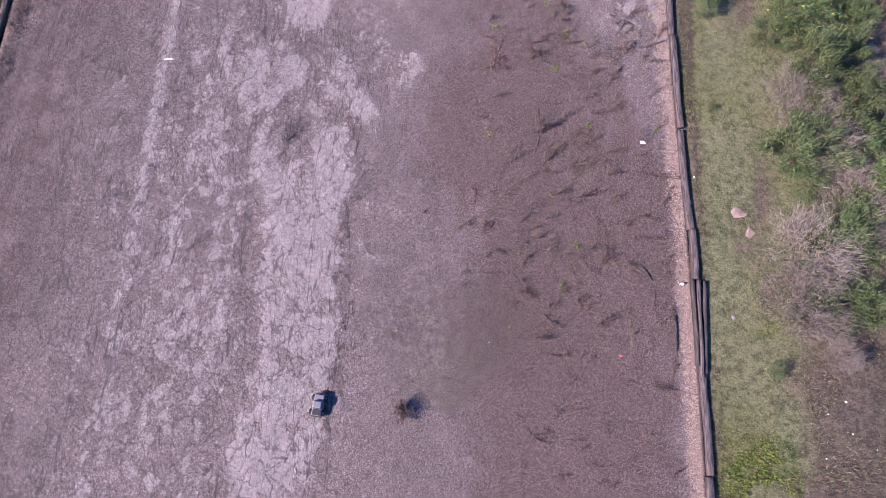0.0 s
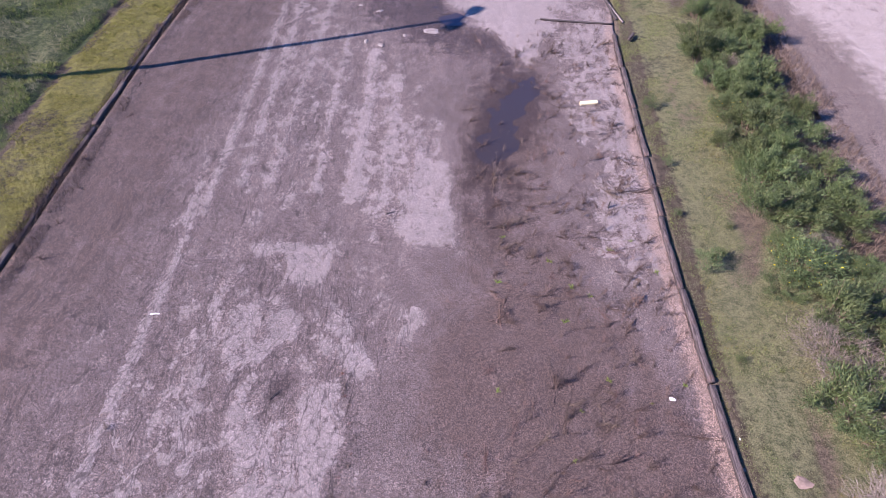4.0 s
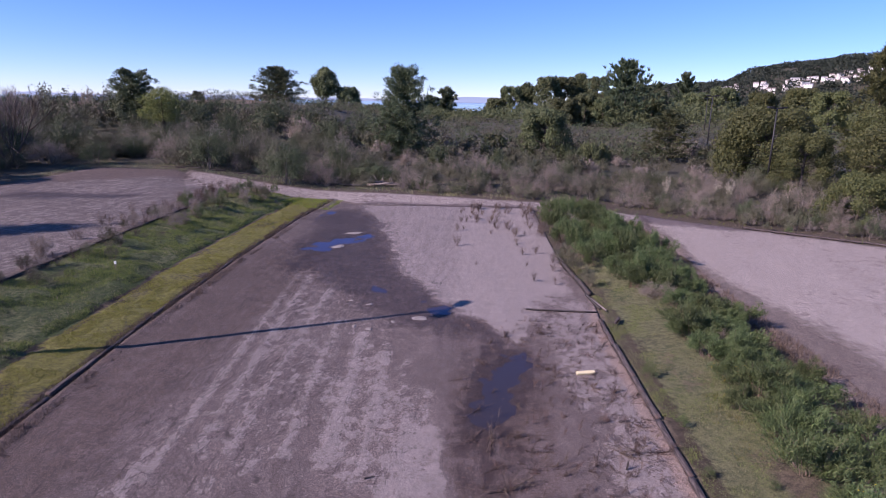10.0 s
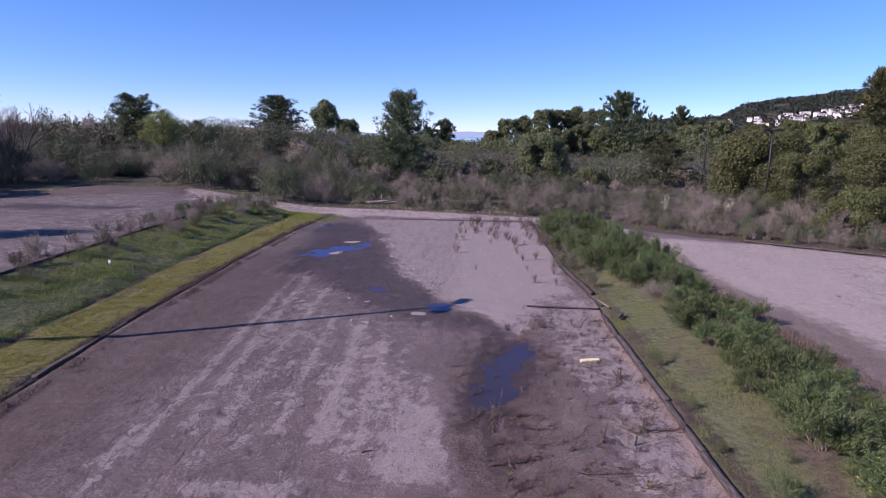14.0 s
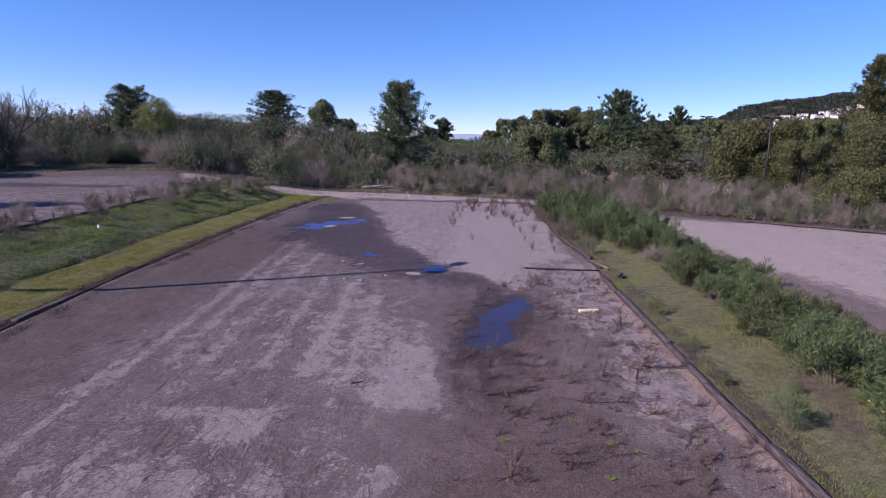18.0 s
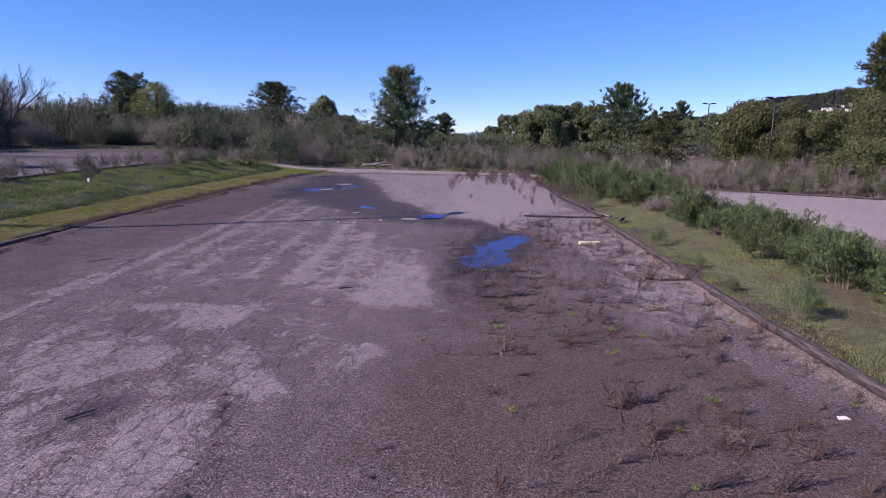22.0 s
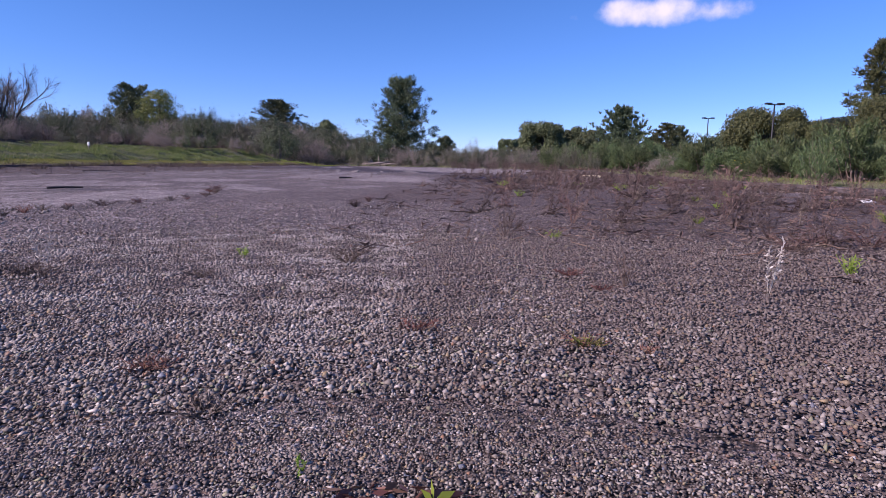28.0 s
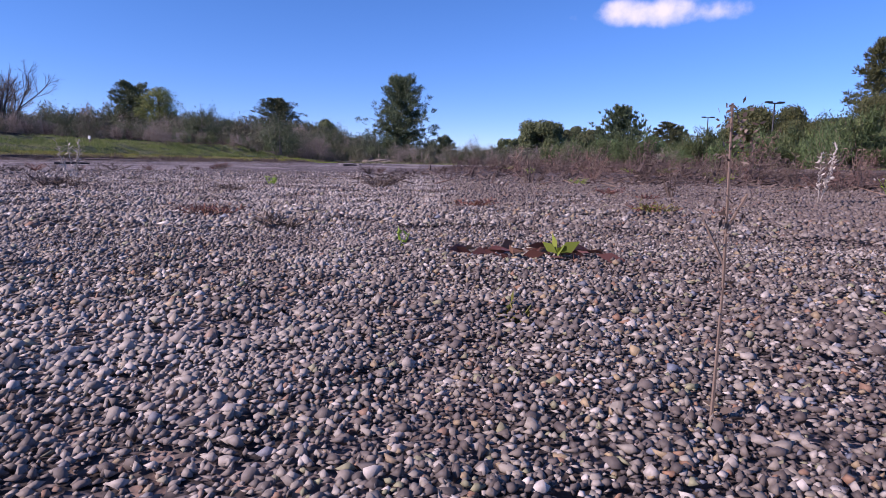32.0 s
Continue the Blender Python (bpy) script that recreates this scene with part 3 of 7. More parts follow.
moss = (0.3 + 0.95 * fbm(gx * 0.9, gy * 0.45, 77)) * step(0.05, 0.3, offn) * (1 - step(1.95, 2.2, offn)) * (1 - step(45, 49, gy))
moss = np.maximum(moss, 0.75 * lush)
green = (0.3 + 1.1 * fbm(gx * 0.6, gy * 0.5, 79)) * step(2.1, 2.35, offn) * (1 - step(5.9, 6.6, off)) * (1 - step(47, 51, gy))
dry = (0.5 + 0.6 * fbm(gx * 0.5, gy * 0.3, 78)) * (step(5.05, 5.5, gx) * (1 - step(9, 10.3, gx)) + 0.6 * step(2.2, 2.6, off) * (1 - step(6.0, 6.8, off)) * (gx < e)) * (1 - step(45, 48, gy)) * 0.9
litter = (0.5 * step(0.54, 0.66, fbm(gx * 0.9, gy * 0.5, 80)) * step(5.4, 5.9, gx) * (1 - step(9, 10, gx)) + step(-0.05, 0.1, gx - right_edge(gy)) * (1 - step(0.15, 0.4, gx - right_edge(gy))) + 0.72 * step(6.5, 7.5, gx + 1.6 * (fbm(gx * 1.2, gy * 1.2, 86) - 0.5)) * (1 - step(8.9, 10.5, gx)) * (1 - step(4.6, 6.2, gy)) + 0.5 * np.exp(-((gx - 6.5 - 0.03 * gy) / 0.35) ** 2) * step(0.42, 0.6, fbm(gx * 1.1, gy * 0.6, 83)) * (1 - step(13, 17, gy)) + step(9.4, 10.1, gx) * (1 - step(10.3, 10.9, gx))) * (1 - step(44, 48, gy))
litter = np.maximum(litter, step(1.4, 0.8, np.hypot((gx + 54) / 9, (gy - 138) / 12)))
scrub = np.clip(step(52, 58, gy) + step(24, 30, gx) + step(-34, -40, gx) + step(-14, -30, gy), 0, 1)
ground = thing("ground", "uneven soil with moss, grass and scrub floor round old paving", "ground",
               data=arrays_mesh("ground", np.stack([gx, gy, gz], 1), gf, M_SOIL, True, grass=np.maximum(green, green_r), moss=moss, dry=dry, litter=np.clip(litter, 0, 1), scrub=scrub), kind="structure")

# ---- the paving ----
PALE = [
    [(-8.7, 46.6), (-6.4, 47.4), (3.6, 47.4), (4.3, 31.5), (4.0, 27), (2.5, 25.4), (1.9, 21), (1.1, 21.6), (0.3, 23), (-0.85, 23.7), (-1.9, 26), (-3.8, 29.6), (-4.9, 35), (-6.6, 41.4)],
    [(-0.55, 11.9), (-0.72, 14.1), (-1.2, 16.4), (-2.3, 18.6), (-3.7, 20.9), (-4.4, 20.6), (-3.9, 15.1), (-3.5, 13.4), (-2.84, 12.2), (-2.0, 12.6), (-1.7, 11.8)],
]
PATCH = [(-5.3, 11.7), (-3.35, 11.8), (-3.25, 11.2), (-3.4, 10.4), (-4.15, 10.5), (-4.5, 11.3), (-5.3, 11.1)]
LANE = [
    [(-5.4, 9.8), (-4.0, 10.1), (-3.5, 9.5), (-3.65, 8.9), (-4.1, 8.5), (-4.8, 7.9), (-5.2, 8.6)],
    [(-3.2, 10.0), (-2.65, 9.9), (-2.25, 9.0), (-1.7, 8.5), (-2.25, 8.0), (-2.65, 8.4), (-3.1, 8.6)],
    [(-3.2, 8.0), (-2.5, 8.1), (-2.2, 7.0), (-2.3, 5.8), (-2.05, 3.1), (-2.3, -9), (-4.2, -9), (-3.7, 3), (-4.1, 5.6), (-4.5, 6.6), (-4.5, 7.8), (-4.3, 7.8), (-3.95, 6.9), (-3.3, 7.2)],
    [(-1.2, 10.2), (-0.7, 9.8), (-1.2, 9.0), (-1.6, 9.2)],
]
CRAZED = [(-6.7, 9.6), (-5.2, 9.8), (-4.6, 6.6), (-3.9, 2.9), (-4.3, -9), (-6.5, -9), (-6.2, 5.2)]
FADED = [
    [(-5.5, 11.8), (-4.5, 11.7), (-4.2, 10.2), (-2.9, 9.9), (-2.3, 7.4), (-4.4, 7.4), (-6.9, 10.2)],
    [(-6.9, 12.4), (-3.6, 12.8), (-4.0, 21.0), (-6.0, 26.0), (-8.2, 28.4), (-7.4, 20)],
    [(-7.0, 9), (-5.0, 9), (-5.2, -9), (-6.6, -9)],
    [(-2.6, 8.4), (-0.8, 9.6), (-0.6, 10.6), (-2.6, 11)],
]
DAMP = [
    [(-10.6, 44.5), (-8.3, 45), (-6.6, 41.0), (-5.1, 36.5), (-4.0, 30.3), (-1.9, 25.8), (0.4, 22.6), (1.9, 20.8), (1.9, 18.4), (0.9, 15.6), (0.8, 13.4), (0.1, 12.2), (-0.4, 14.5), (-0.4, 17.5), (0.2, 20.4), (-2.8, 21.6), (-4.4, 23.6), (-7.3, 28.0), (-9.6, 29.6), (-10.6, 36)],
]
POOLS = [
    [(-0.12, 15.6), (-0.1, 16.5), (0.3, 17.9), (0.75, 19.6), (1.75, 19.95), (1.7, 19), (1.3, 17.5), (0.85, 15.8), (0.3, 15.3)],
    [(-9.4, 32.8), (-8.9, 34.4), (-7.2, 36.4), (-6.4, 36.6), (-6.2, 35.3), (-7.4, 34.3), (-8.0, 32.4)],
    [(-4.8, 26.0), (-4.7, 27.1), (-3.8, 26.4), (-3.8, 25.9)],
    [(-2.6, 23.5), (-2.3, 25.2), (-1.6, 24.6), (-0.9, 24.0), (-1.0, 23.6)],
    [(-10.9, 40.5), (-10.7, 44.0), (-10.0, 44.0), (-10.2, 40.5)],
]


def soft(polys, x, y, wide):
    wx = x + (fbm(x * 0.8, y * 0.5, 91) - 0.5) * 1.1 + (fbm(x * 3.1, y * 2.3, 92) - 0.5) * 0.45
    wy = y + (fbm(x * 0.7, y * 0.5, 93) - 0.5) * 1.6 + (fbm(x * 3.1, y * 2.3, 94) - 0.5) * 0.6
    return np.maximum.reduce([0.5 + 0.5 * np.clip(inside(p, wx, wy) / wide, -1, 1) for p in polys])


xs = np.sort(np.append(np.linspace(0, 1, 150), 0.9988))
ys = axis((-12, 2, 0.2), (2, 24, 0.1), (24, 49.2, 0.2))
u, gy, gf = grid(xs, ys)
gx = left_edge(gy) + (right_edge(gy) + 0.07 - left_edge(gy)) * u
calm = step(0.6, 4.0, np.hypot(gx - 0.2, gy - 2.2))
wob_x, wob_y = gx + (fbm(gx * 1.6, gy * 1.6, 42) - 0.5) * 0.8, gy + (fbm(gx * 1.6, gy * 1.6, 43) - 0.5) * 1.1
pool = np.maximum.reduce([np.clip(inside(p, wob_x, wob_y) + 0.30, 0, 0.6) / 0.6 for p in POOLS])
pale = np.maximum(soft(PALE[:1], gx, gy, 0.35), 0.44 * soft(PALE[1:2], gx, gy, 0.4))
pale = np.maximum(pale, 0.34 * soft(FADED, gx, gy, 0.9))
pale = np.maximum(pale, 0.20 * step(-9.5, -7, gx) * (1 - step(-2, -0.6, gx)))
mild = (0.5 + 0.5 * np.clip(inside(p, gx + (fbm(gx * 2.6, gy * 2.0, 95) - 0.5) * 0.5, gy + (fbm(gx * 2.6, gy * 2.0, 96) - 0.5) * 0.6) / 0.16, -1, 1) for p in LANE)
pale = np.maximum(pale, 0.66 * np.maximum.reduce(list(mild)))
pale = np.maximum(pale, 0.78 * (0.5 + 0.5 * np.clip(inside(PATCH, gx, gy) / 0.12, -1, 1)))
pale = np.maximum(pale, 0.56 * step(1.9, 3.6, gx + (fbm(gx * 0.7, gy * 0.5, 90) - 0.5) * 1.6) * step(8, 13, gy) * (1 - step(24, 28, gy)))
pale = np.maximum(pale, 0.40 * soft([CRAZED], gx, gy, 0.4))
pale = np.maximum(pale, 0.78 * soft([[(-2.0, 12.3), (-1.7, 11.8), (-0.56, 11.9), (-0.7, 14.6), (-1.2, 15.4), (-2.0, 14.6)]], gx, gy, 0.2))
for (ax, ay), (bx, by), strong, wide in (((-3.9, 21.4), (-3.25, 13.2), 0.72, 0.22), ((-5.0, 22.5), (-4.3, 13.5), 0.55, 0.2), ((-6.2, 26.2), (-5.6, 13.6), 0.55, 0.25), ((-7.6, 28.2), (-6.3, 13.6), 0.6, 0.2),
                                         ((-8.2, 28.6), (-6.9, 12.4), 0.6, 0.15), ((-2.9, 19.8), (-2.4, 13.0), 0.6, 0.25), ((-5.6, 10.5), (-5.2, 6.0), 0.5, 0.25)):
    t = np.clip((gy - ay) / (by - ay), 0, 1)
    pale = np.maximum(pale, (strong + 0.18 - 0.45 * np.abs(gx - ax - (bx - ax) * t) / wide) * ((gy > by) & (gy < ay)))
line_x = np.interp(gy, [2.7, 7.2, 11.4, 24], [-6.48, -6.78, -7.0, -9.2])
pale = np.maximum(pale, 0.62 - 1.9 * np.abs(gx - line_x) - 0.5 * step(12, 22, gy))
rub = step(-2.0, -1.0, gx) * (1 - step(6.0, 11.0, gy))
bx = gx + (fbm(gx * 0.5, gy * 0.35, 97) - 0.5) * 2.6
by = gy + (fbm(gx * 0.6, gy * 0.5, 101) - 0.5) * 3
brown = (0.42 + 0.6 * fbm(gx * 0.7, gy * 0.5, 102)) * step(-1.4, 1.2, bx - np.interp(by, [0, 4, 8, 12, 20], [1.0, 0.6, -0.2, -0.5, -0.4])) * step(1.3, -0.9, gx - np.interp(by, [0, 8, 10, 14, 20], [4.8, 4.6, 2.9, 1.8, 2.0])) * (1 - step(19, 23, gy))
brown = np.clip(np.maximum(brown, 0.66 * step(-6.6, -8.8, bx) * (1 - step(30, 40, gy))) + 0.1 + 0.2 * rub, 0, 1)
sand = 1.0 * step(0.62, 0.05, right_edge(gy) - gx) * (1 - step(23, 27, gy)) + 0.5 * (1 - step(0.0, 0.7, gx - left_edge(gy)))
crack = np.clip(np.maximum(0.85 * soft([CRAZED, FADED[0], FADED[2]], gx, gy, 0.7), 0.3 * soft([*LANE, PATCH], gx, gy, 0.7)) + 0.4 * soft(FADED[1:2], gx, gy, 1.5) + 0.42 * step(-0.5, -1.5, gx) + 0.36 * step(-5.5, -7.5, gx) + 0.12 + 0.28 * step(22, 27, gy), 0, 1)
seam = np.abs(gx - np.interp(gy, [-9, 3.1, 4.9, 5.6, 6.3, 7.05, 8.0, 10], [-2.3, -2.0, -2.2, -2.26, -2.03, -2.09, -2.41, -2.75]) - (fbm(gx * 0, gy * 2.5, 98) - 0.5) * 0.3)
crack = np.maximum(crack, 1.15 - 2.0 * seam - step(8, 11, gy))
crack = crack * (1 - 0.85 * step(1.2, 0.3, np.hypot(gx - 0.3, gy - 2.6)))
wet = np.clip(np.maximum(soft(DAMP, gx, gy, 1.2) * 0.86, 0.5 * soft([[(1.7, 4.7), (3.6, 4.4), (4.0, 6.4), (2.2, 6.3)]], gx, gy, 1.6)) + pool * 0.9, 0, 1.3)
wet = np.maximum(wet, 1.1 * np.exp(-(((gx + 3.6 - 0.3 * (gy - 7.8)) / 0.24) ** 2 + ((gy - 7.85) / 0.42) ** 2)))
wet = np.maximum(wet, 0.95 * np.exp(-(((gx + 5.15 - 0.3 * (gy - 5)) / 0.2) ** 2 + ((gy - 5.08) / 0.3) ** 2)))
wet = np.maximum(wet, (0.62 - 7.0 * seam) * (gy < 8.2) * step(0.35, 0.6, fbm(gx * 0 + 3, gy * 1.6, 99)))
gz = calm * ((fbm(gx * 0.8, gy * 0.35, 11) - 0.5) * 0.03 + (fbm(gx * 4, gy * 4, 21) - 0.5) * 0.012 + 0.006 * step(0.4, 0.6, pale)) - 0.05 * pool + pool * ((0.07 + 0.06 * step(22, 26, gy)) * (fbm(gx * 1.9, gy * 2.3, 41) - 0.42 + 0.13 * step(22, 26, gy)) + 0.03 * (fbm(gx * 7, gy * 7, 44) - 0.5))
gz = gz + (0.05 * step(0.6, 0.0, gx - left_edge(gy)))
edge = (u < 1e-6) | (u > 1 - 1e-6)
gz = np.where(edge, -0.15, gz)
thing("parking_lot", "cracked grey chip-sealed asphalt of an abandoned lot, damp in its low spots", "paving",
      data=arrays_mesh("parking_lot", np.stack([gx, gy, gz], 1), gf, M_LOT, True, pale=pale, brown=brown, sand=np.clip(sand, 0, 1), crack=crack, wet=wet), kind="structure")


def side_sheet(name, label, poly, pitch, pale_level, damp=(), dirt=(), cover=None):
    p = np.array(poly)
    gx, gy, gf = grid(np.arange(p[:, 0].min(), p[:, 0].max() + pitch, pitch), np.arange(p[:, 1].min(), p[:, 1].max() + pitch, pitch))
    d = inside(poly, gx, gy) + (fbm(gx * 0.9, gy * 0.9, 31) - 0.5) * 0.5
    keep = (d[gf] > -pitch).all(1)
    gz = land(gx, gy) + 0.02 + (fbm(gx * 0.6, gy * 0.6, 33) - 0.5) * 0.03 - 0.2 * step(0.05, -pitch, d)
    pale = pale_level + 0.35 * (fbm(gx * 0.35, gy * 0.2, 35) - 0.5)
    # damp polygons darken: wet asphalt, and on the upper lot a painted tree shadow
    wet = soft(damp, gx, gy, 0.8) if damp else np.zeros_like(gx)
    brown = np.maximum(step(1.2, 0.0, d), soft(dirt, gx, gy, 1.0) if dirt else 0.0)
    return thing(name, label, "paving", data=arrays_mesh(name, np.stack([gx, gy, gz], 1), gf[keep], cover or M_SIDE, True, pale=pale, brown=brown,
                 sand=np.zeros_like(gx), crack=0.40 + 0 * gx, wet=wet * 0.9), kind="structure")


# the first polygon of the upper lot paints a long tree shadow into its colour
side_sheet("upper_lot", "pale worn asphalt lot above the grass bank", UPPER, 0.4, 0.34, [[(-33, 40), (-24, 41), (-23, 43), (-33, 43)]], [[(-36, 46), (-27, 52), (-21, 50), (-24, 56), (-36, 58)], [(-36, 4), (-26, 4), (-30, 20), (-36, 24)]], M_UPPER)
side_sheet("lower_lot", "pale worn asphalt lot beyond the broom hedge", RIGHT, 0.4, 0.74, [[(12.0, 45.5), (18.5, 43.6), (19.2, 44.4), (12.2, 50)]],
           [[(10, 3), (17, 3), (15.2, 12), (13.8, 20), (12.8, 27), (12.0, 34), (10.5, 34)]])
side_sheet("cross_road", "strip of worn asphalt road across the end of the lots", CROSS, 0.4, 0.55, [[(-9.5, 46.8), (4, 47), (4, 48.2), (-9, 48.6)]])

M_WATER, nt, bsdf = blank("rain_water", 0.6)
bsdf.inputs["Base Color"].default_value = (0.028, 0.020, 0.019, 1)
wave = node(nt, "ShaderNodeBump", {"Height": grain(nt, place(nt), 9.0, 2), "Strength": 0.1, "Distance": 0.02}).outputs[0]
# the mirror layer is coloured blue, so reflected sky looks deeper than it is
blue_gloss = node(nt, "ShaderNodeBsdfAnisotropic", {"Color": (0.46, 0.50, 0.86, 1), "Roughness": 0.04, "Normal": wave})
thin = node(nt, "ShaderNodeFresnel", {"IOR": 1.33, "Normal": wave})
top = node(nt, "ShaderNodeMixShader", {0: thin.outputs[0], 1: bsdf.outputs[0], 2: blue_gloss.outputs[0]})
nt.links.new(top.outputs[0], nt.nodes["Material Output"].inputs["Surface"])
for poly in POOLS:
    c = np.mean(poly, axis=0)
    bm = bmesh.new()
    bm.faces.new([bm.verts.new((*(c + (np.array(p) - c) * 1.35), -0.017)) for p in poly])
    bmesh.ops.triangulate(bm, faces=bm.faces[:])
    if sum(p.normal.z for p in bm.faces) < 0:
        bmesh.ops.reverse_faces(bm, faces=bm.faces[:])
    thing("puddle", "shallow rain puddle on the asphalt, its reflection of the sky tinted blue", "puddle", data=bm_mesh("puddle", bm, M_WATER), group="puddles on the lot", kind="structure")

M_SEA, nt, bsdf = blank("sea_water", 0.12)
bsdf.inputs["Base Color"].default_value = (0.24, 0.34, 0.48, 1)
bm = bmesh.new()
bm.faces.new([bm.verts.new(p) for p in ((-4600, 640, -8), (600, 640, -8), (600, 4700, -8), (-4600, 4700, -8))])
thing("sea", "distant blue strip of sea at the horizon", "sea", data=bm_mesh("sea", bm, M_SEA), kind="structure")


# ---- plants ----
def bush_meshes(name, seed, rx, h, twigs, per, leaf, wide, leafy, stemmy, low=0.1, flowers=None, inner=0.35, broad=True, stray=0.6, bundle=0):
    """Stems fan out from the base to an uneven dome; leaves sit along their outer part."""
    rng = np.random.default_rng(seed)
    az = rng.uniform(0, 2 * math.pi, twigs)
    el = np.arcsin(rng.uniform(low, 1.0, twigs))
    lump = 0.72 + 0.42 * vnoise(az * 1.3 + 7 * seed, el * 2.5, seed) + rng.normal(0, 0.07, twigs)
    if bundle:                     # twigs gathered in uneven sprays with dark gaps between them
        g = rng.integers(0, max(6, twigs // bundle), twigs)
        az = az[g] + rng.normal(0, 0.17, twigs)
        el = np.clip(el[g] + rng.normal(0, 0.13, twigs), 0.05, 1.5)
        lump = np.clip(lump[g] * rng.uniform(0.72, 1.08, twigs)[g], 0.45, 1.2) + rng.normal(0, 0.06, twigs)
    r = rx * lump * np.cos(el)
    tip = np.stack([r * np.cos(az), r * np.sin(az), h * lump * (0.1 + 0.9 * np.sin(el))], 1)
    base = np.stack([tip[:, 0] * 0.3, tip[:, 1] * 0.3, np.zeros(twigs)], 1)
    t = inner + (1 - inner) * rng.uniform(0, 1, (twigs, per)) ** 0.75
    at = base[:, None] + (tip - base)[:, None] * t[..., None]
    at[..., 2] += 0.12 * h * np.sin(math.pi * t)
    at = at.reshape(-1, 3) + rng.normal(0, (0.024 if bundle else 0.035) * (rx + h), (twigs * per, 3))
    at[:, 2] = np.maximum(at[:, 2], 0.02)
    way = np.repeat((tip - base) / (np.linalg.norm(tip - base, axis=1, keepdims=True) + 1e-6), per, 0) * 0.6 + rng.normal(0, stray, (len(at), 3)) + [0, 0, 0.25]
    face = at - [0, 0, 0.15 * h] + rng.normal(0, 0.45 * rx, at.shape) if broad else None
    out = [("foliage", arrays_mesh(name + "_foliage", *leaves(rng, at, way, leaf, wide, facing=face), leafy))]
    some = rng.choice(twigs, min(twigs, 18), replace=False)
    mid = base[some] + (tip - base)[some] * 0.5 + [0, 0, 0.1 * h]
    v1, f1 = tubes(base[some], mid, 0.012 * rx, 0.007 * rx)
    v2, f2 = tubes(mid, tip[some], 0.007 * rx, 0.003 * rx)
    out.append(("branching", arrays_mesh(name + "_stems", np.concatenate([v1, v2]), np.concatenate([f1, f2 + len(v1)]), stemmy)))
    if flowers is not None:
        pick = rng.choice(len(at), 60)
        out.append(("bloom", arrays_mesh(name + "_flowers", *leaves(rng, at[pick] * 1.06, rng.normal(size=(60, 3)), 0.05, 0.05), flowers)))
    return out


def crown_top(pieces):
    """How high the meshes of a plant reach."""
    best = 0.0
    for kind, me in pieces:
        co = np.empty(3 * len(me.vertices), np.float32)
        me.vertices.foreach_get("co", co)
        best = max(best, float(np.quantile(co[2::3], 0.994)))
    return best


def rooted(x, y, top, pieces, turn):
    """The pose of a tree on the ground whose tip reaches the height top."""
    foot = float(land(x, y)) - 0.1
    return Matrix.Translation((x, y, foot)) @ Matrix.Rotation(turn, 4, "Z") @ Matrix.Diagonal((1, 1, (top - foot) / crown_top(pieces), 1))


def plant(name, label, category, pieces, m, group=""):
    top = thing(name, label, category, m, group=group)
    for kind, me in pieces:
        ob = part(kind, me, top)
        if kind == "bloom":
            tagged(ob, "yellow pea-like flowers", kind="stuff")
        elif kind in ("branching", "limb_framework"):
            tagged(ob, kind="stuff")
    return top


def spot(x, y, size=1.0, turn=0.0, sink=0.03, tall=1.0):
    return Matrix.Translation((x, y, float(land(x, y)) - sink)) @ Matrix.Rotation(turn, 4, "Z") @ Matrix.Diagonal((size, size, size * tall, 1))


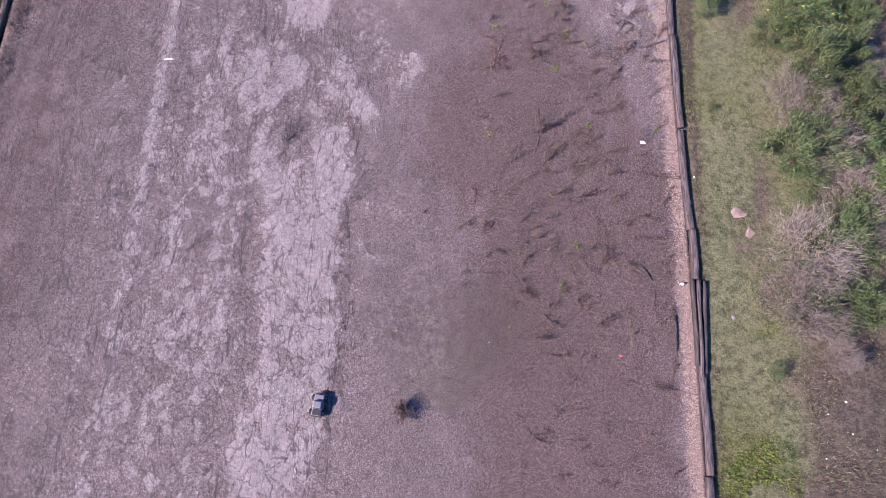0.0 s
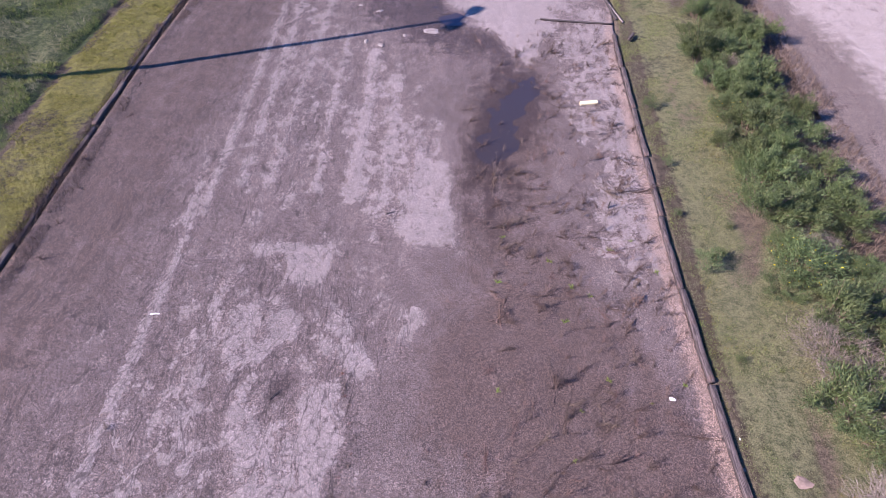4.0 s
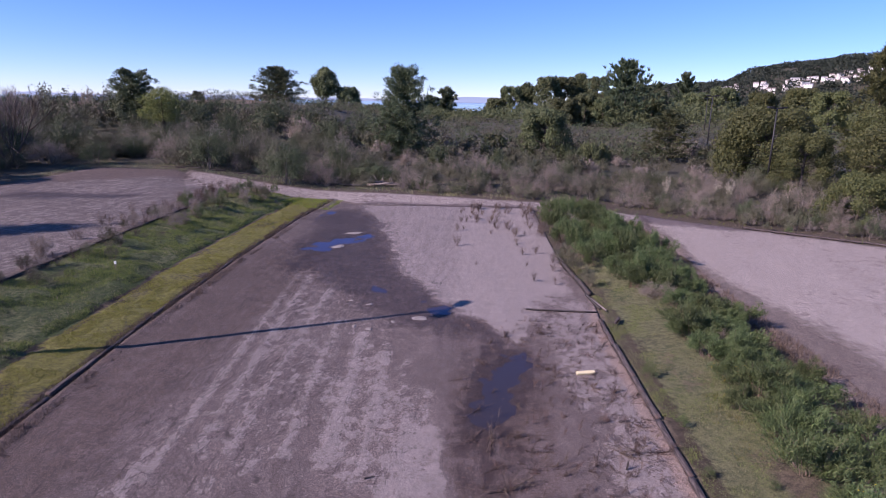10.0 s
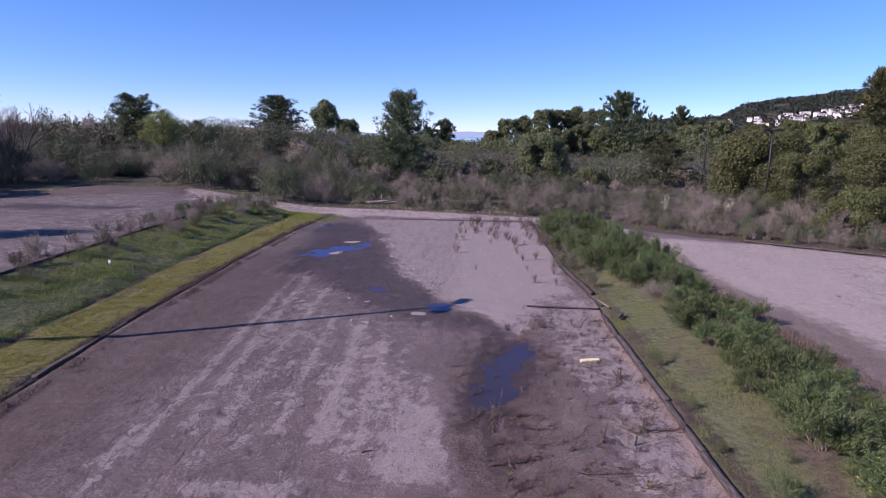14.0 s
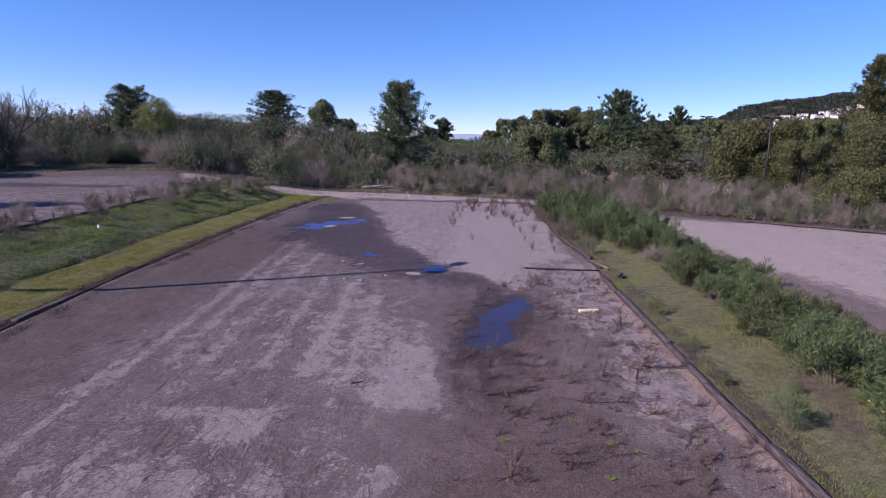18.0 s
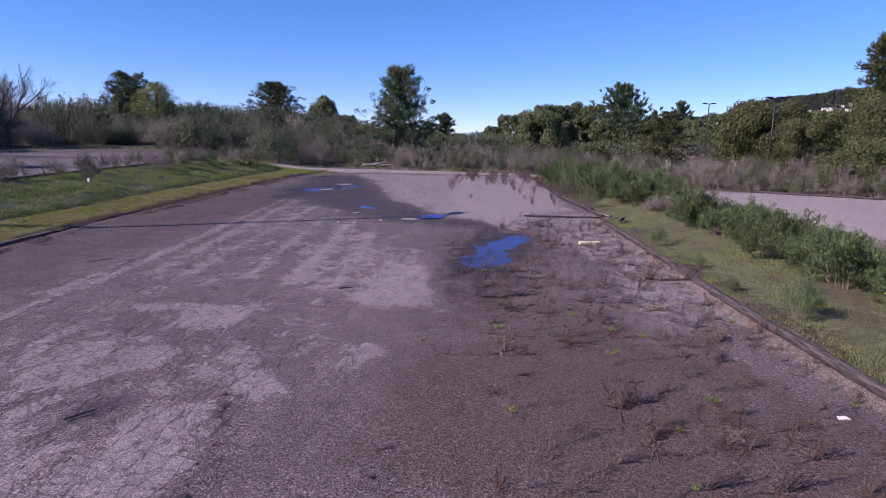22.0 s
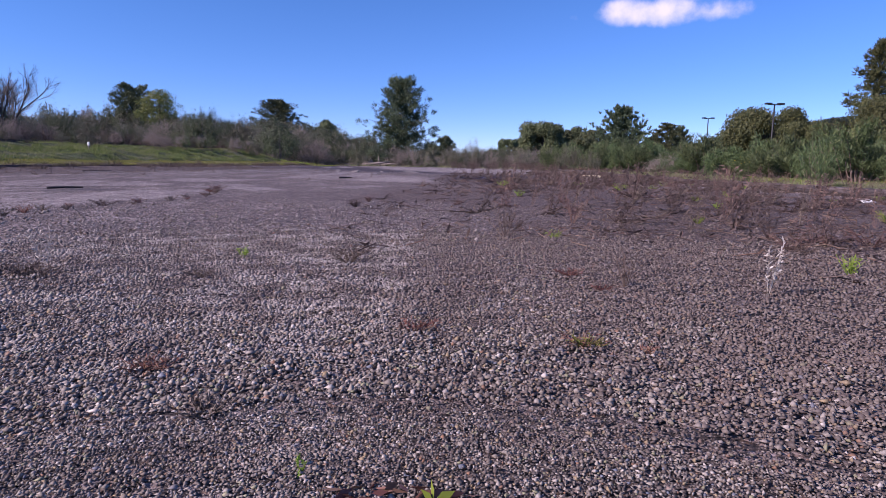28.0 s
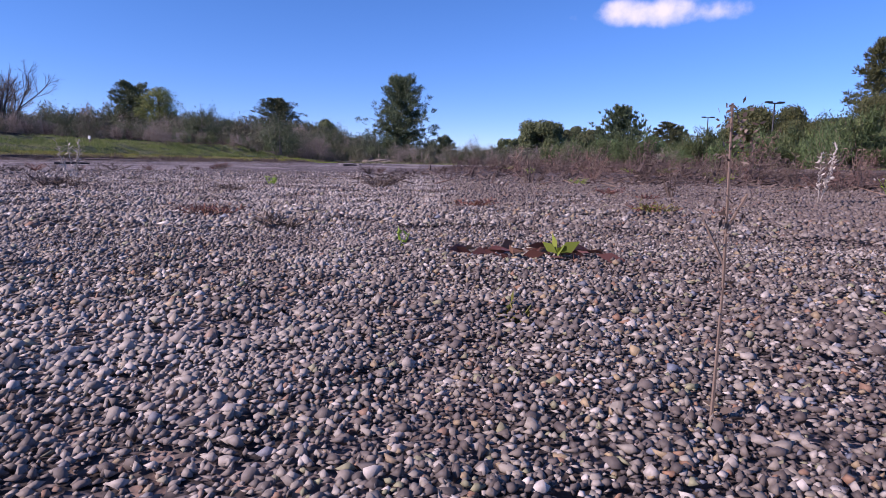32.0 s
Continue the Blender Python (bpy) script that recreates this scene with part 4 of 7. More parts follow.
def tree_meshes(name, seed, height, spread, clumps, per, leaf, wide, leafy, style, bare=0.0, bark=None):
    """A tapered trunk, limbs to the middle of every clump, and leaves round each."""
    rng = np.random.default_rng(seed)
    bark = bark or M_BARK
    cs = []
    for k in range(clumps):
        f = (k + rng.uniform(0, 1)) / clumps
        a = k * 2.39996 + rng.uniform(-0.5, 0.5)
        if style == "pine":        # open irregular tiers on level limbs
            z = height * (0.14 + 0.84 * f)
            r = spread * (1.0 - 0.68 * f ** 1.4) * rng.uniform(0.2, 1.0)
            s = spread * rng.uniform(0.13, 0.23) * (1.1 - 0.3 * f)
            shape = (1.0, 1.0, 0.5)
        elif style == "cone":      # drooping tiers to a point
            z = height * (0.06 + 0.93 * f)
            r = spread * (1.02 - f) ** 0.8 * rng.uniform(0.55, 1.05)
            s = spread * (0.08 + 0.12 * (1 - f))
            shape = (1.0, 1.0, 0.45)
        elif style == "dome":      # an evergreen oak, leafy to the ground
            z = height * (0.03 + 0.79 * math.sin(f * math.pi / 2))
            r = spread * math.sqrt(max(0.02, 1 - (z / height * 0.98) ** 2)) * rng.uniform(0.6, 0.88)
            s = spread * rng.uniform(0.2, 0.32)
            shape = (1.0, 1.0, 0.75)
        else:                      # a high rounded crown
            z = height * (0.42 + 0.5 * f)
            r = spread * math.sin(math.pi * (0.25 + 0.7 * f)) * rng.uniform(0.2, 0.85)
            s = spread * rng.uniform(0.28, 0.42)
            shape = (1.0, 1.0, 0.8)
        cs.append(((r * math.cos(a), r * math.sin(a), z), s, shape))
    centre = np.array([c[0] for c in cs])
    size = np.array([c[1] for c in cs])[:, None] * np.array([c[2] for c in cs])
    lean = rng.normal(0, 0.015, 2) * height
    trunk_r = 0.022 * height + 0.05
    zs = np.linspace(0, height * (0.93 if style != "dome" else 0.55), 9)
    axis_x = lean[0] * (zs / height) ** 2 * 3
    axis_y = lean[1] * (zs / height) ** 2 * 3
    pts = np.stack([axis_x, axis_y, zs], 1)
    rad = trunk_r * (1.15 - zs / (height * 1.0)).clip(0.06)
    tv, tf = tubes(pts[:-1], pts[1:], rad[:-1], rad[1:], 7)
    foot = np.clip(centre[:, 2] - rng.uniform(0.05, 0.3, clumps) * height * (0.35 if style != "cone" else 0.45), 0.05 * height, zs[-1])
    root = np.stack([np.interp(foot, zs, axis_x), np.interp(foot, zs, axis_y), foot], 1)
    elbow = root + (centre - root) * 0.5 + np.stack([np.zeros(clumps), np.zeros(clumps), 0.04 * height * rng.uniform(0, 1, clumps)], 1)
    r0 = 0.3 * np.interp(foot, zs, rad)
    l1, g1 = tubes(root, elbow, r0, r0 * 0.6, 4)
    l2, g2 = tubes(elbow, centre, r0 * 0.6, r0 * 0.25, 4)
    lv, lf = np.concatenate([l1, l2]), np.concatenate([g1, g2 + len(l1)])
    pieces = [("trunk", arrays_mesh(name + "_trunk", tv, tf, bark, True)), ("limb_framework", arrays_mesh(name + "_limbs", lv, lf, bark))]
    if per:
        d = rng.normal(size=(clumps, per, 3))
        d /= np.linalg.norm(d, axis=2, keepdims=True)
        limb = (centre - root)[:, None]
        if style == "cone":        # sprays along every limb, ending in a point
            run = rng.uniform(0.1, 1.15, (clumps, per, 1))
            at = (root[:, None] + limb * run + d * 0.5 * size[:, None] * (1.25 - run)).reshape(-1, 3)
            way = np.repeat(limb / (np.linalg.norm(limb, axis=2, keepdims=True) + 1e-6), per, 1).reshape(-1, 3) + rng.normal(0, 0.35, (clumps * per, 3)) + [0, 0, 0.2]
        rr = rng.uniform(0.25, 1.0, (clumps, per, 1)) ** 0.5 * (0.84 + 0.22 * rng.uniform(0, 1, (clumps, per, 1)))
        if style != "cone":
            at = (centre[:, None] + d * rr * size[:, None]).reshape(-1, 3)
            way = d.reshape(-1, 3) * 0.7 + rng.normal(0, 0.6, (clumps * per, 3)) + [0, 0, 0.25]
        at[:, 2] = np.maximum(at[:, 2], 0.05)
        face = (d + rng.normal(0, 0.55, d.shape)).reshape(-1, 3) + 0.35 * (at - [0, 0, 0.4 * height]) / spread
        pieces.append(("crown", arrays_mesh(name + "_crown", *leaves(rng, at, way, leaf, wide, facing=face), leafy)))
    else:                          # bare twigs
        n = 26
        d = rng.normal(size=(clumps, n, 3)) + [0, 0, 0.5]
        d += (centre / (np.linalg.norm(centre, axis=1, keepdims=True) + 1e-6))[:, None] * 0.9
        d /= np.linalg.norm(d, axis=2, keepdims=True)
        a0 = np.repeat(centre, n, 0)
        a1 = a0 + d.reshape(-1, 3) * rng.uniform(0.3, 1.0, (clumps * n, 1)) * spread * 0.42
        v, f = tubes(a0, a1, 0.016, 0.005)
        b0 = a0 + (a1 - a0) * rng.uniform(0.4, 0.9, (len(a0), 1))
        b1 = b0 + (d.reshape(-1, 3) + rng.normal(0, 0.6, (len(a0), 3))) * 0.16 * spread
        w, g = tubes(b0, b1, 0.008, 0.004)
        pieces.append(("bare_crown", arrays_mesh(name + "_twigs", np.concatenate([v, w]), np.concatenate([f, g + len(v)]), bark)))
    return pieces


def conifer_meshes(name, seed, height, spread, limbs, per, leaf, wide, leafy, rise=(0.05, 0.5), puff=0.09, taper=0.3, shape=((0.06, 0.7), (0.3, 1.0), (0.55, 0.9), (0.8, 0.6), (1.0, 0.16)), puffs=7, flat=0.7):
    """A straight trunk, whorls of limbs, and separate tufts of needles along the outer part of each limb."""
    rng = np.random.default_rng(seed)
    f = 0.07 + 0.92 * (np.arange(limbs) + rng.uniform(0, 1, limbs)) / limbs
    az = np.arange(limbs) * 2.39996 + rng.uniform(-0.6, 0.6, limbs)
    reach = spread * np.interp(f, [s[0] for s in shape], [s[1] for s in shape]) * rng.uniform(0.62, 1.08, limbs)
    up = (rise[0] + (rise[1] - rise[0]) * f) * reach
    root = np.stack([0 * f, 0 * f, np.clip(f * height - up, 0.04 * height, 0.97 * height)], 1)
    tip = np.stack([reach * np.cos(az), reach * np.sin(az), root[:, 2] + up], 1)
    zs = np.linspace(0, height * 0.97, 9)
    pts = np.stack([0.02 * height * np.sin(zs / height * 3 + seed), 0.015 * height * np.sin(zs / height * 2.3), zs], 1)
    root[:, :2] = np.stack([np.interp(root[:, 2], zs, pts[:, 0]), np.interp(root[:, 2], zs, pts[:, 1])], 1)
    rad = (0.017 * height + 0.05) * (1.05 - zs / height)
    tv, tf = tubes(pts[:-1], pts[1:], rad[:-1], rad[1:], 7)
    r0 = 0.32 * np.interp(root[:, 2], zs, rad) + 0.012
    lv, lf = tubes(root, tip, r0, 0.3 * r0, 4)
    t = np.linspace(0.2, 1.0, puffs)[None] + rng.normal(0, 0.05, (limbs, puffs))
    c = root[:, None] + (tip - root)[:, None] * t[..., None] + rng.normal(0, 0.10, (limbs, puffs, 3)) * reach[:, None, None] * [1, 1, 0.35]
    s = spread * puff * rng.uniform(0.6, 1.35, (limbs, puffs)) * (1 - taper * t)
    d = rng.normal(size=(limbs, puffs, per, 3))
    d /= np.linalg.norm(d, axis=3, keepdims=True)
    at = c[:, :, None] + d * s[..., None, None] * [1, 1, flat] * rng.uniform(0.2, 1.0, (limbs, puffs, per, 1))
    line = (tip - root) / (np.linalg.norm(tip - root, axis=1, keepdims=True) + 1e-6)
    way = d * 0.7 + line[:, None, None] * 0.7 + [0, 0, 0.45]
    v, g = leaves(rng, at.reshape(-1, 3), way.reshape(-1, 3), leaf, wide, facing=(d * 0.8 + rng.normal(0, 0.5, d.shape) + [0, 0, 0.3]).reshape(-1, 3))
    return [("trunk", arrays_mesh(name + "_trunk", tv, tf, M_BARK, True)), ("limb_framework", arrays_mesh(name + "_limbs", lv, lf, M_BARK)), ("crown", arrays_mesh(name + "_crown", v, g, leafy))]


def bare_meshes(name, seed, height, stems, bark):
    """A leafless tree of several stems that fork again and again into fine twigs."""
    rng = np.random.default_rng(seed)
    a = np.zeros((stems, 3)) + rng.normal(0, 0.15, (stems, 3)) * [1, 1, 0]
    ang = np.arange(stems) * 2.4
    lean = rng.uniform(0.15, 0.75, stems)
    d = np.stack([np.cos(ang) * lean, np.sin(ang) * lean, np.ones(stems)], 1)
    d /= np.linalg.norm(d, axis=1, keepdims=True)
    length, r = height * 0.36, 0.011 * height
    out = []
    for level in range(5):
        b = a + d * (length * rng.uniform(0.7, 1.2, (len(a), 1)))
        out.append((tubes(a, b, r, r * 0.6, 5 if level < 2 else 3)))
        n = (4, 4, 4, 4, 0)[level]
        if n:
            start = rng.uniform(0.45, 1.0, (len(a), n, 1))
            start[:, 0] = 1.0
            na = a[:, None] + (b - a)[:, None] * start
            nd = d[:, None] + rng.normal(0, 0.42, (len(a), n, 3)) + [0, 0, 0.16]
            nd /= np.linalg.norm(nd, axis=2, keepdims=True)
            a, d = na.reshape(-1, 3), nd.reshape(-1, 3)
            length, r = length * 0.60, r * 0.55
    at, vs, fs = 0, [], []
    for v, f in out[2:]:
        vs.append(v)
        fs.append(f + at)
        at += len(v)
    low = [out[0], out[1]]
    return [("trunk", arrays_mesh(name + "_trunk", np.concatenate([low[0][0], low[1][0]]), np.concatenate([low[0][1], low[1][1] + len(low[0][0])]), bark)),
            ("bare_crown", arrays_mesh(name + "_twigs", np.concatenate(vs), np.concatenate(fs), bark))]


# the broom hedge on the strip between the lots
HEDGE = [bush_meshes("hedge", 100 + k, 1.0, 1.35 + 0.15 * k, 70, 56, 0.13, 0.024, F_HEDGE, M_STEM, low=0.25, broad=False, stray=0.42, bundle=5) for k in range(4)]
HEDGE_Y = bush_meshes("hedge_flower", 110, 1.0, 1.5, 80, 56, 0.13, 0.024, F_HEDGE, M_STEM, low=0.25, flowers=F_YELLOW, broad=False, stray=0.42)
HEDGE_P = bush_meshes("hedge_bare", 111, 1.0, 1.4, 190, 20, 0.20, 0.011, F_SCRUB_P, M_STEM, broad=False, stray=0.4)
rng = random.Random(7)
for k in range(165):
    y = 4.9 + 42.1 * (k / 165) + rng.uniform(-0.4, 0.4)
    lo = float(np.interp(y, [5, 9, 14, 17, 21, 26, 29, 33, 47], [7.4, 7.0, 7.0, 7.0, 7.0, 7.1, 6.0, 4.9, 4.6]))
    hi = float(np.interp(y, [5, 9, 14, 17, 21, 26, 32, 47], [9.6, 9.9, 9.9, 9.8, 9.8, 9.9, 9.9, 8.8]))
    x = lo + (hi - lo) * ((k * 0.618) % 1.0) + rng.uniform(-0.25, 0.25)
    s = rng.uniform(0.5, 0.98) * np.interp(y, [5, 12, 30, 47], [1.2, 1.05, 1.1, 1.2])
    if k in (27, 28, 52):
        pieces, label = HEDGE_Y, "green broom bush with a few yellow flowers beside the kerb strip"
    elif (y < 13 and k % 3 == 0) or k % 19 == 5:
        pieces, label = HEDGE_P, "half-bare grey-brown shrub in the broom hedge"
    else:
        pieces, label = HEDGE[k % 4], "dense feathery green broom bush in the hedge between lots"
    plant("broom_bush", label, "bush", pieces, spot(x, y, s, rng.uniform(0, 6.28), tall=rng.uniform(0.65, 1.25) * np.interp(y, [5, 14, 24, 32], [0.62, 0.66, 0.72, 0.90])), "broom hedge between the lots")

# scrub beyond the end of the lots
SORTS = (F_SCRUB, F_SCRUB_G, F_SCRUB, F_SCRUB_P)
SCRUB = [bush_meshes("scrub", 200 + k, 1.5, 1.9 + 0.2 * (k % 3), 150, 19, 0.115, 0.042 if k % 4 != 3 else 0.024, SORTS[k % 4], M_DEADWOOD, broad=k % 4 != 3, stray=0.6, bundle=6) for k in range(8)]
SCRUB_BIG = [bush_meshes("tall_scrub", 240 + k, 1.5, 1.9 + 0.2 * (k % 3), 240, 19, 0.10, 0.040 if k % 4 != 3 else 0.020, SORTS[k % 4], M_DEADWOOD, broad=k % 4 != 3, stray=0.6, bundle=7) for k in range(8)]
SCRUB_FAR = [bush_meshes("far_bush", 220 + k, 1.5, 1.9 + 0.2 * (k % 3), 130, 19, 0.19, 0.075, SORTS[k % 4], M_DEADWOOD, bundle=6) for k in range(8)]
LABELS = {0: "grey-green coyote scrub bush with dry twigs", 1: "dark green rounded scrub bush", 2: "brownish scrub bush, half in leaf", 3: "bare grey-brown scrub bush of thin twigs"}
rng = random.Random(11)
spots = []
for row in range(13):
    y0 = 57.0 + row * 3.3 + 0.06 * row * row
    for col in range(26):
        x = -66 + col * 4.4 + rng.uniform(-1.7, 1.7) - row * 0.8 + max(0, row - 4) * (col - 13) * 0.14
        y = y0 + rng.uniform(-1.3, 1.3) - (0.55 * (x - 8) if 8 < x < 32 else 0) + (1.5 if -34 < x < -20 else 0)
        if row > 5 and rng.random() < 0.25:
            continue
        if -9 < x < -1 and 60 < y < 72 and rng.random() < 0.5:
            continue
        spots.append((x, y))
thicket = [[], [], [], []]
for k, (x, y) in enumerate(spots[:290]):
    if float(lots(x, y)) > -1.3:
        continue
    kind = rng.choice((0, 0, 1, 2, 3)) if x > -8 else rng.choice((0, 1, 1, 2, 2, 3))
    if x > 2 and y < 66:
        kind = rng.choice((3, 3, 2, 0))
    s = rng.uniform(0.75, 1.2) * (1.5 if x < -14 else 1.05) * (1.0 + max(0, y - 57) * 0.006)
    if abs(x - 8) < 14 and y < 60:
        s *= 0.75
    pieces = (SCRUB_BIG if x < -14 and y < 85 else SCRUB if y < 72 else SCRUB_FAR)[kind + 4 * (k % 2)]
    m = spot(x, y, s, rng.uniform(0, 6.28), tall=rng.uniform(0.8, 1.15))
    if y < 66:
        plant("scrub_bush", LABELS[kind], "bush", pieces, m, "scrub beyond the lots")
    else:
        thicket[kind].append((pieces[0][1], m))


def joined(copies, share=10):
    """The corners of many placed copies of meshes of triangles, thinned to some tenths of them."""
    rows = []
    for me, m in copies:
        co = np.empty(3 * len(me.vertices), np.float32)
        me.vertices.foreach_get("co", co)
        a = np.array(m)
        rows.append(co.reshape(-1, 3) @ a[:3, :3].T + a[:3, 3])
    v = np.concatenate(rows).reshape(-1, 3, 3)
    return v[np.arange(len(v)) % 10 < share].reshape(-1, 3)


for kind, bushes in enumerate(thicket):      # farther back the bushes close into one thicket of each sort
    v = joined(bushes, 7)
    thing("scrub_thicket", LABELS[kind].replace("bush", "thicket"), "scrub", data=arrays_mesh("scrub_thicket", v, np.arange(len(v)).reshape(-1, 3), SORTS[kind]), kind="stuff")
for k in range(44):
    x = -24 + k * 0.68 + rng.uniform(-0.4, 0.4)
    y = float(np.interp(x, [-24, -16, -7, 0.7, 5.5], [59.0, 57.6, 55.2, 52.6, 51.6])) + rng.uniform(0, 2.4)
    if -12 < x < -7.4 and y < 58.6:
        y += 3.0
    kind = (0, 3, 2, 1, 3, 0)[k % 6]
    plant("scrub_bush", LABELS[kind], "bush", SCRUB[kind + 4 * (k % 2)], spot(x, y, rng.uniform(0.4, 0.75), rng.uniform(0, 6.28)), "scrub beyond the lots")
for k in range(96):
    x = -13 + 43 * ((k * 0.618) % 1.0) + rng.uniform(-0.8, 0.8)
    y = float(np.interp(x, [-13, 0, 6, 14, 22, 30], [58.5, 55.0, 54.5, 53.5, 49.5, 46.0])) + 22 * rng.random() ** 1.3
    if float(lots(x, y)) > -1.5 or (-12.5 < x < -7.2 and y < 60):
        continue
    kind = (3, 0, 2, 3, 0, 3, 1)[k % 7]
    plant("scrub_bush", LABELS[kind], "bush", SCRUB[kind + 4 * (k % 2)], spot(x, y, rng.uniform(0.7, 1.05), rng.uniform(0, 6.28), tall=rng.uniform(0.8, 1.1)), "scrub beyond the lots")
for k in range(64):
    x = -47 + 38 * (k / 64) + rng.uniform(-0.6, 0.6)
    y = float(np.interp(x, [-47, -41, -33, -23, -15.6, -7.5], [62, 63.5, 66.0, 64.0, 60.4, 58.2])) + 3.4 * rng.random()
    kind = (1, 0, 1, 1, 2)[k % 5]
    plant("scrub_bush", LABELS[kind], "bush", SCRUB_BIG[kind + 4 * (k % 2)], spot(x, y, rng.uniform(0.85, 1.3), rng.uniform(0, 6.28), tall=rng.uniform(0.75, 1.05)), "scrub beyond the lots")
# along the far side of the lower lot and the upper lot
for k in range(34):
    x = 12.5 + k * 0.55 + rng.uniform(-0.6, 0.6)
    y = np.interp(x, [12, 19, 26, 32], [52.0, 46.6, 42.0, 38]) + rng.uniform(0, 3.0)
    kind = (3, 0, 3, 2, 1)[k % 5]
    plant("scrub_bush", LABELS[kind], "bush", SCRUB[kind + 4 * (k % 2)], spot(x, y, rng.uniform(0.55, 0.95), rng.uniform(0, 6.28)), "scrub beyond the lots")
for k in range(26):
    a = k / 25
    x, y = -37.5 - 6 * a + rng.uniform(-1, 1), 20 + 38 * a + rng.uniform(-1, 1)
    kind = (1, 0, 2)[k % 3]
    plant("scrub_bush", LABELS[kind], "bush", SCRUB[kind + 4 * (k % 2)], spot(x, y, rng.uniform(0.8, 1.2), rng.uniform(0, 6.28)), "scrub beyond the lots")


def stuff_clumps(name, label, category, seed, places, per, leaf, wide, leafy, shape=(1, 1, 0.8)):
    """Far growth that nobody could count: uneven leafy mounds joined in one mesh."""
    rng = np.random.default_rng(seed)
    p = np.array(places)
    n = len(p)
    d = rng.normal(size=(n, per, 3))
    d /= np.linalg.norm(d, axis=2, keepdims=True)
    d[..., 2] = np.abs(d[..., 2])
    lump = 0.84 + 0.2 * rng.uniform(0, 1, (n, per, 1))
    z = land(p[:, 0], p[:, 1])
    at = np.stack([p[:, 0], p[:, 1], z], 1)[:, None] + d * lump * (p[:, 2][:, None, None] * np.array([1, 1, 0.0]) + p[:, 3][:, None, None] * np.array([0, 0, 1.0]))
    v, f = leaves(rng, at.reshape(-1, 3), d.reshape(-1, 3) * 0.6 + rng.normal(0, 0.7, (n * per, 3)), leaf, wide)
    return thing(name, label, category, data=arrays_mesh(name, v, f, leafy), kind="stuff")


rng = random.Random(21)
far = []
for k in range(900):
    y = 94 + 150 * rng.random() ** 1.6
    x = rng.uniform(-0.85, 0.72) * y
    if math.hypot((x + 54) / 9, (y - 134) / 14) < 0.8:
        continue
    far.append((x, y, rng.uniform(2.0, 4.2), rng.uniform(1.4, 3.2)))
stuff_clumps("far_scrub", "far grey-green scrub land", "scrub", 31, far[:520], 170, 0.42, 0.18, F_SCRUB)
stuff_clumps("far_green_scrub", "far dark green scrub land", "scrub", 32, far[520:], 170, 0.42, 0.18, F_SCRUB_G)
woods = []
for k in range(330):
    d = rng.uniform(230, 460)
    a = radians(rng.choice((rng.uniform(-40, -14), rng.uniform(1, 34), rng.uniform(3, 34), rng.uniform(-14, 1))))
    tall = rng.uniform(5, 9) * (0.55 if -0.2 < a < 0.02 else 1) * (0.6 if a < -0.2 else 1)
    woods.append((d * math.sin(a), d * math.cos(a), rng.uniform(5, 9), tall))
stuff_clumps("far_woodland", "far dark woodland in front of the sea", "woodland", 33, woods, 380, 0.85, 0.5, F_OAKDARK)
hillwood = []
for k in range(1500):
    d, a = rng.uniform(960, 1620), radians(rng.uniform(9, 40))
    hillwood.append((d * math.sin(a), d * math.cos(a), rng.uniform(8, 17), rng.uniform(6, 12)))
stuff_clumps("hill_woodland", "dark wooded hillside far away", "woodland", 34, hillwood, 60, 4.2, 2.6, F_HILL)

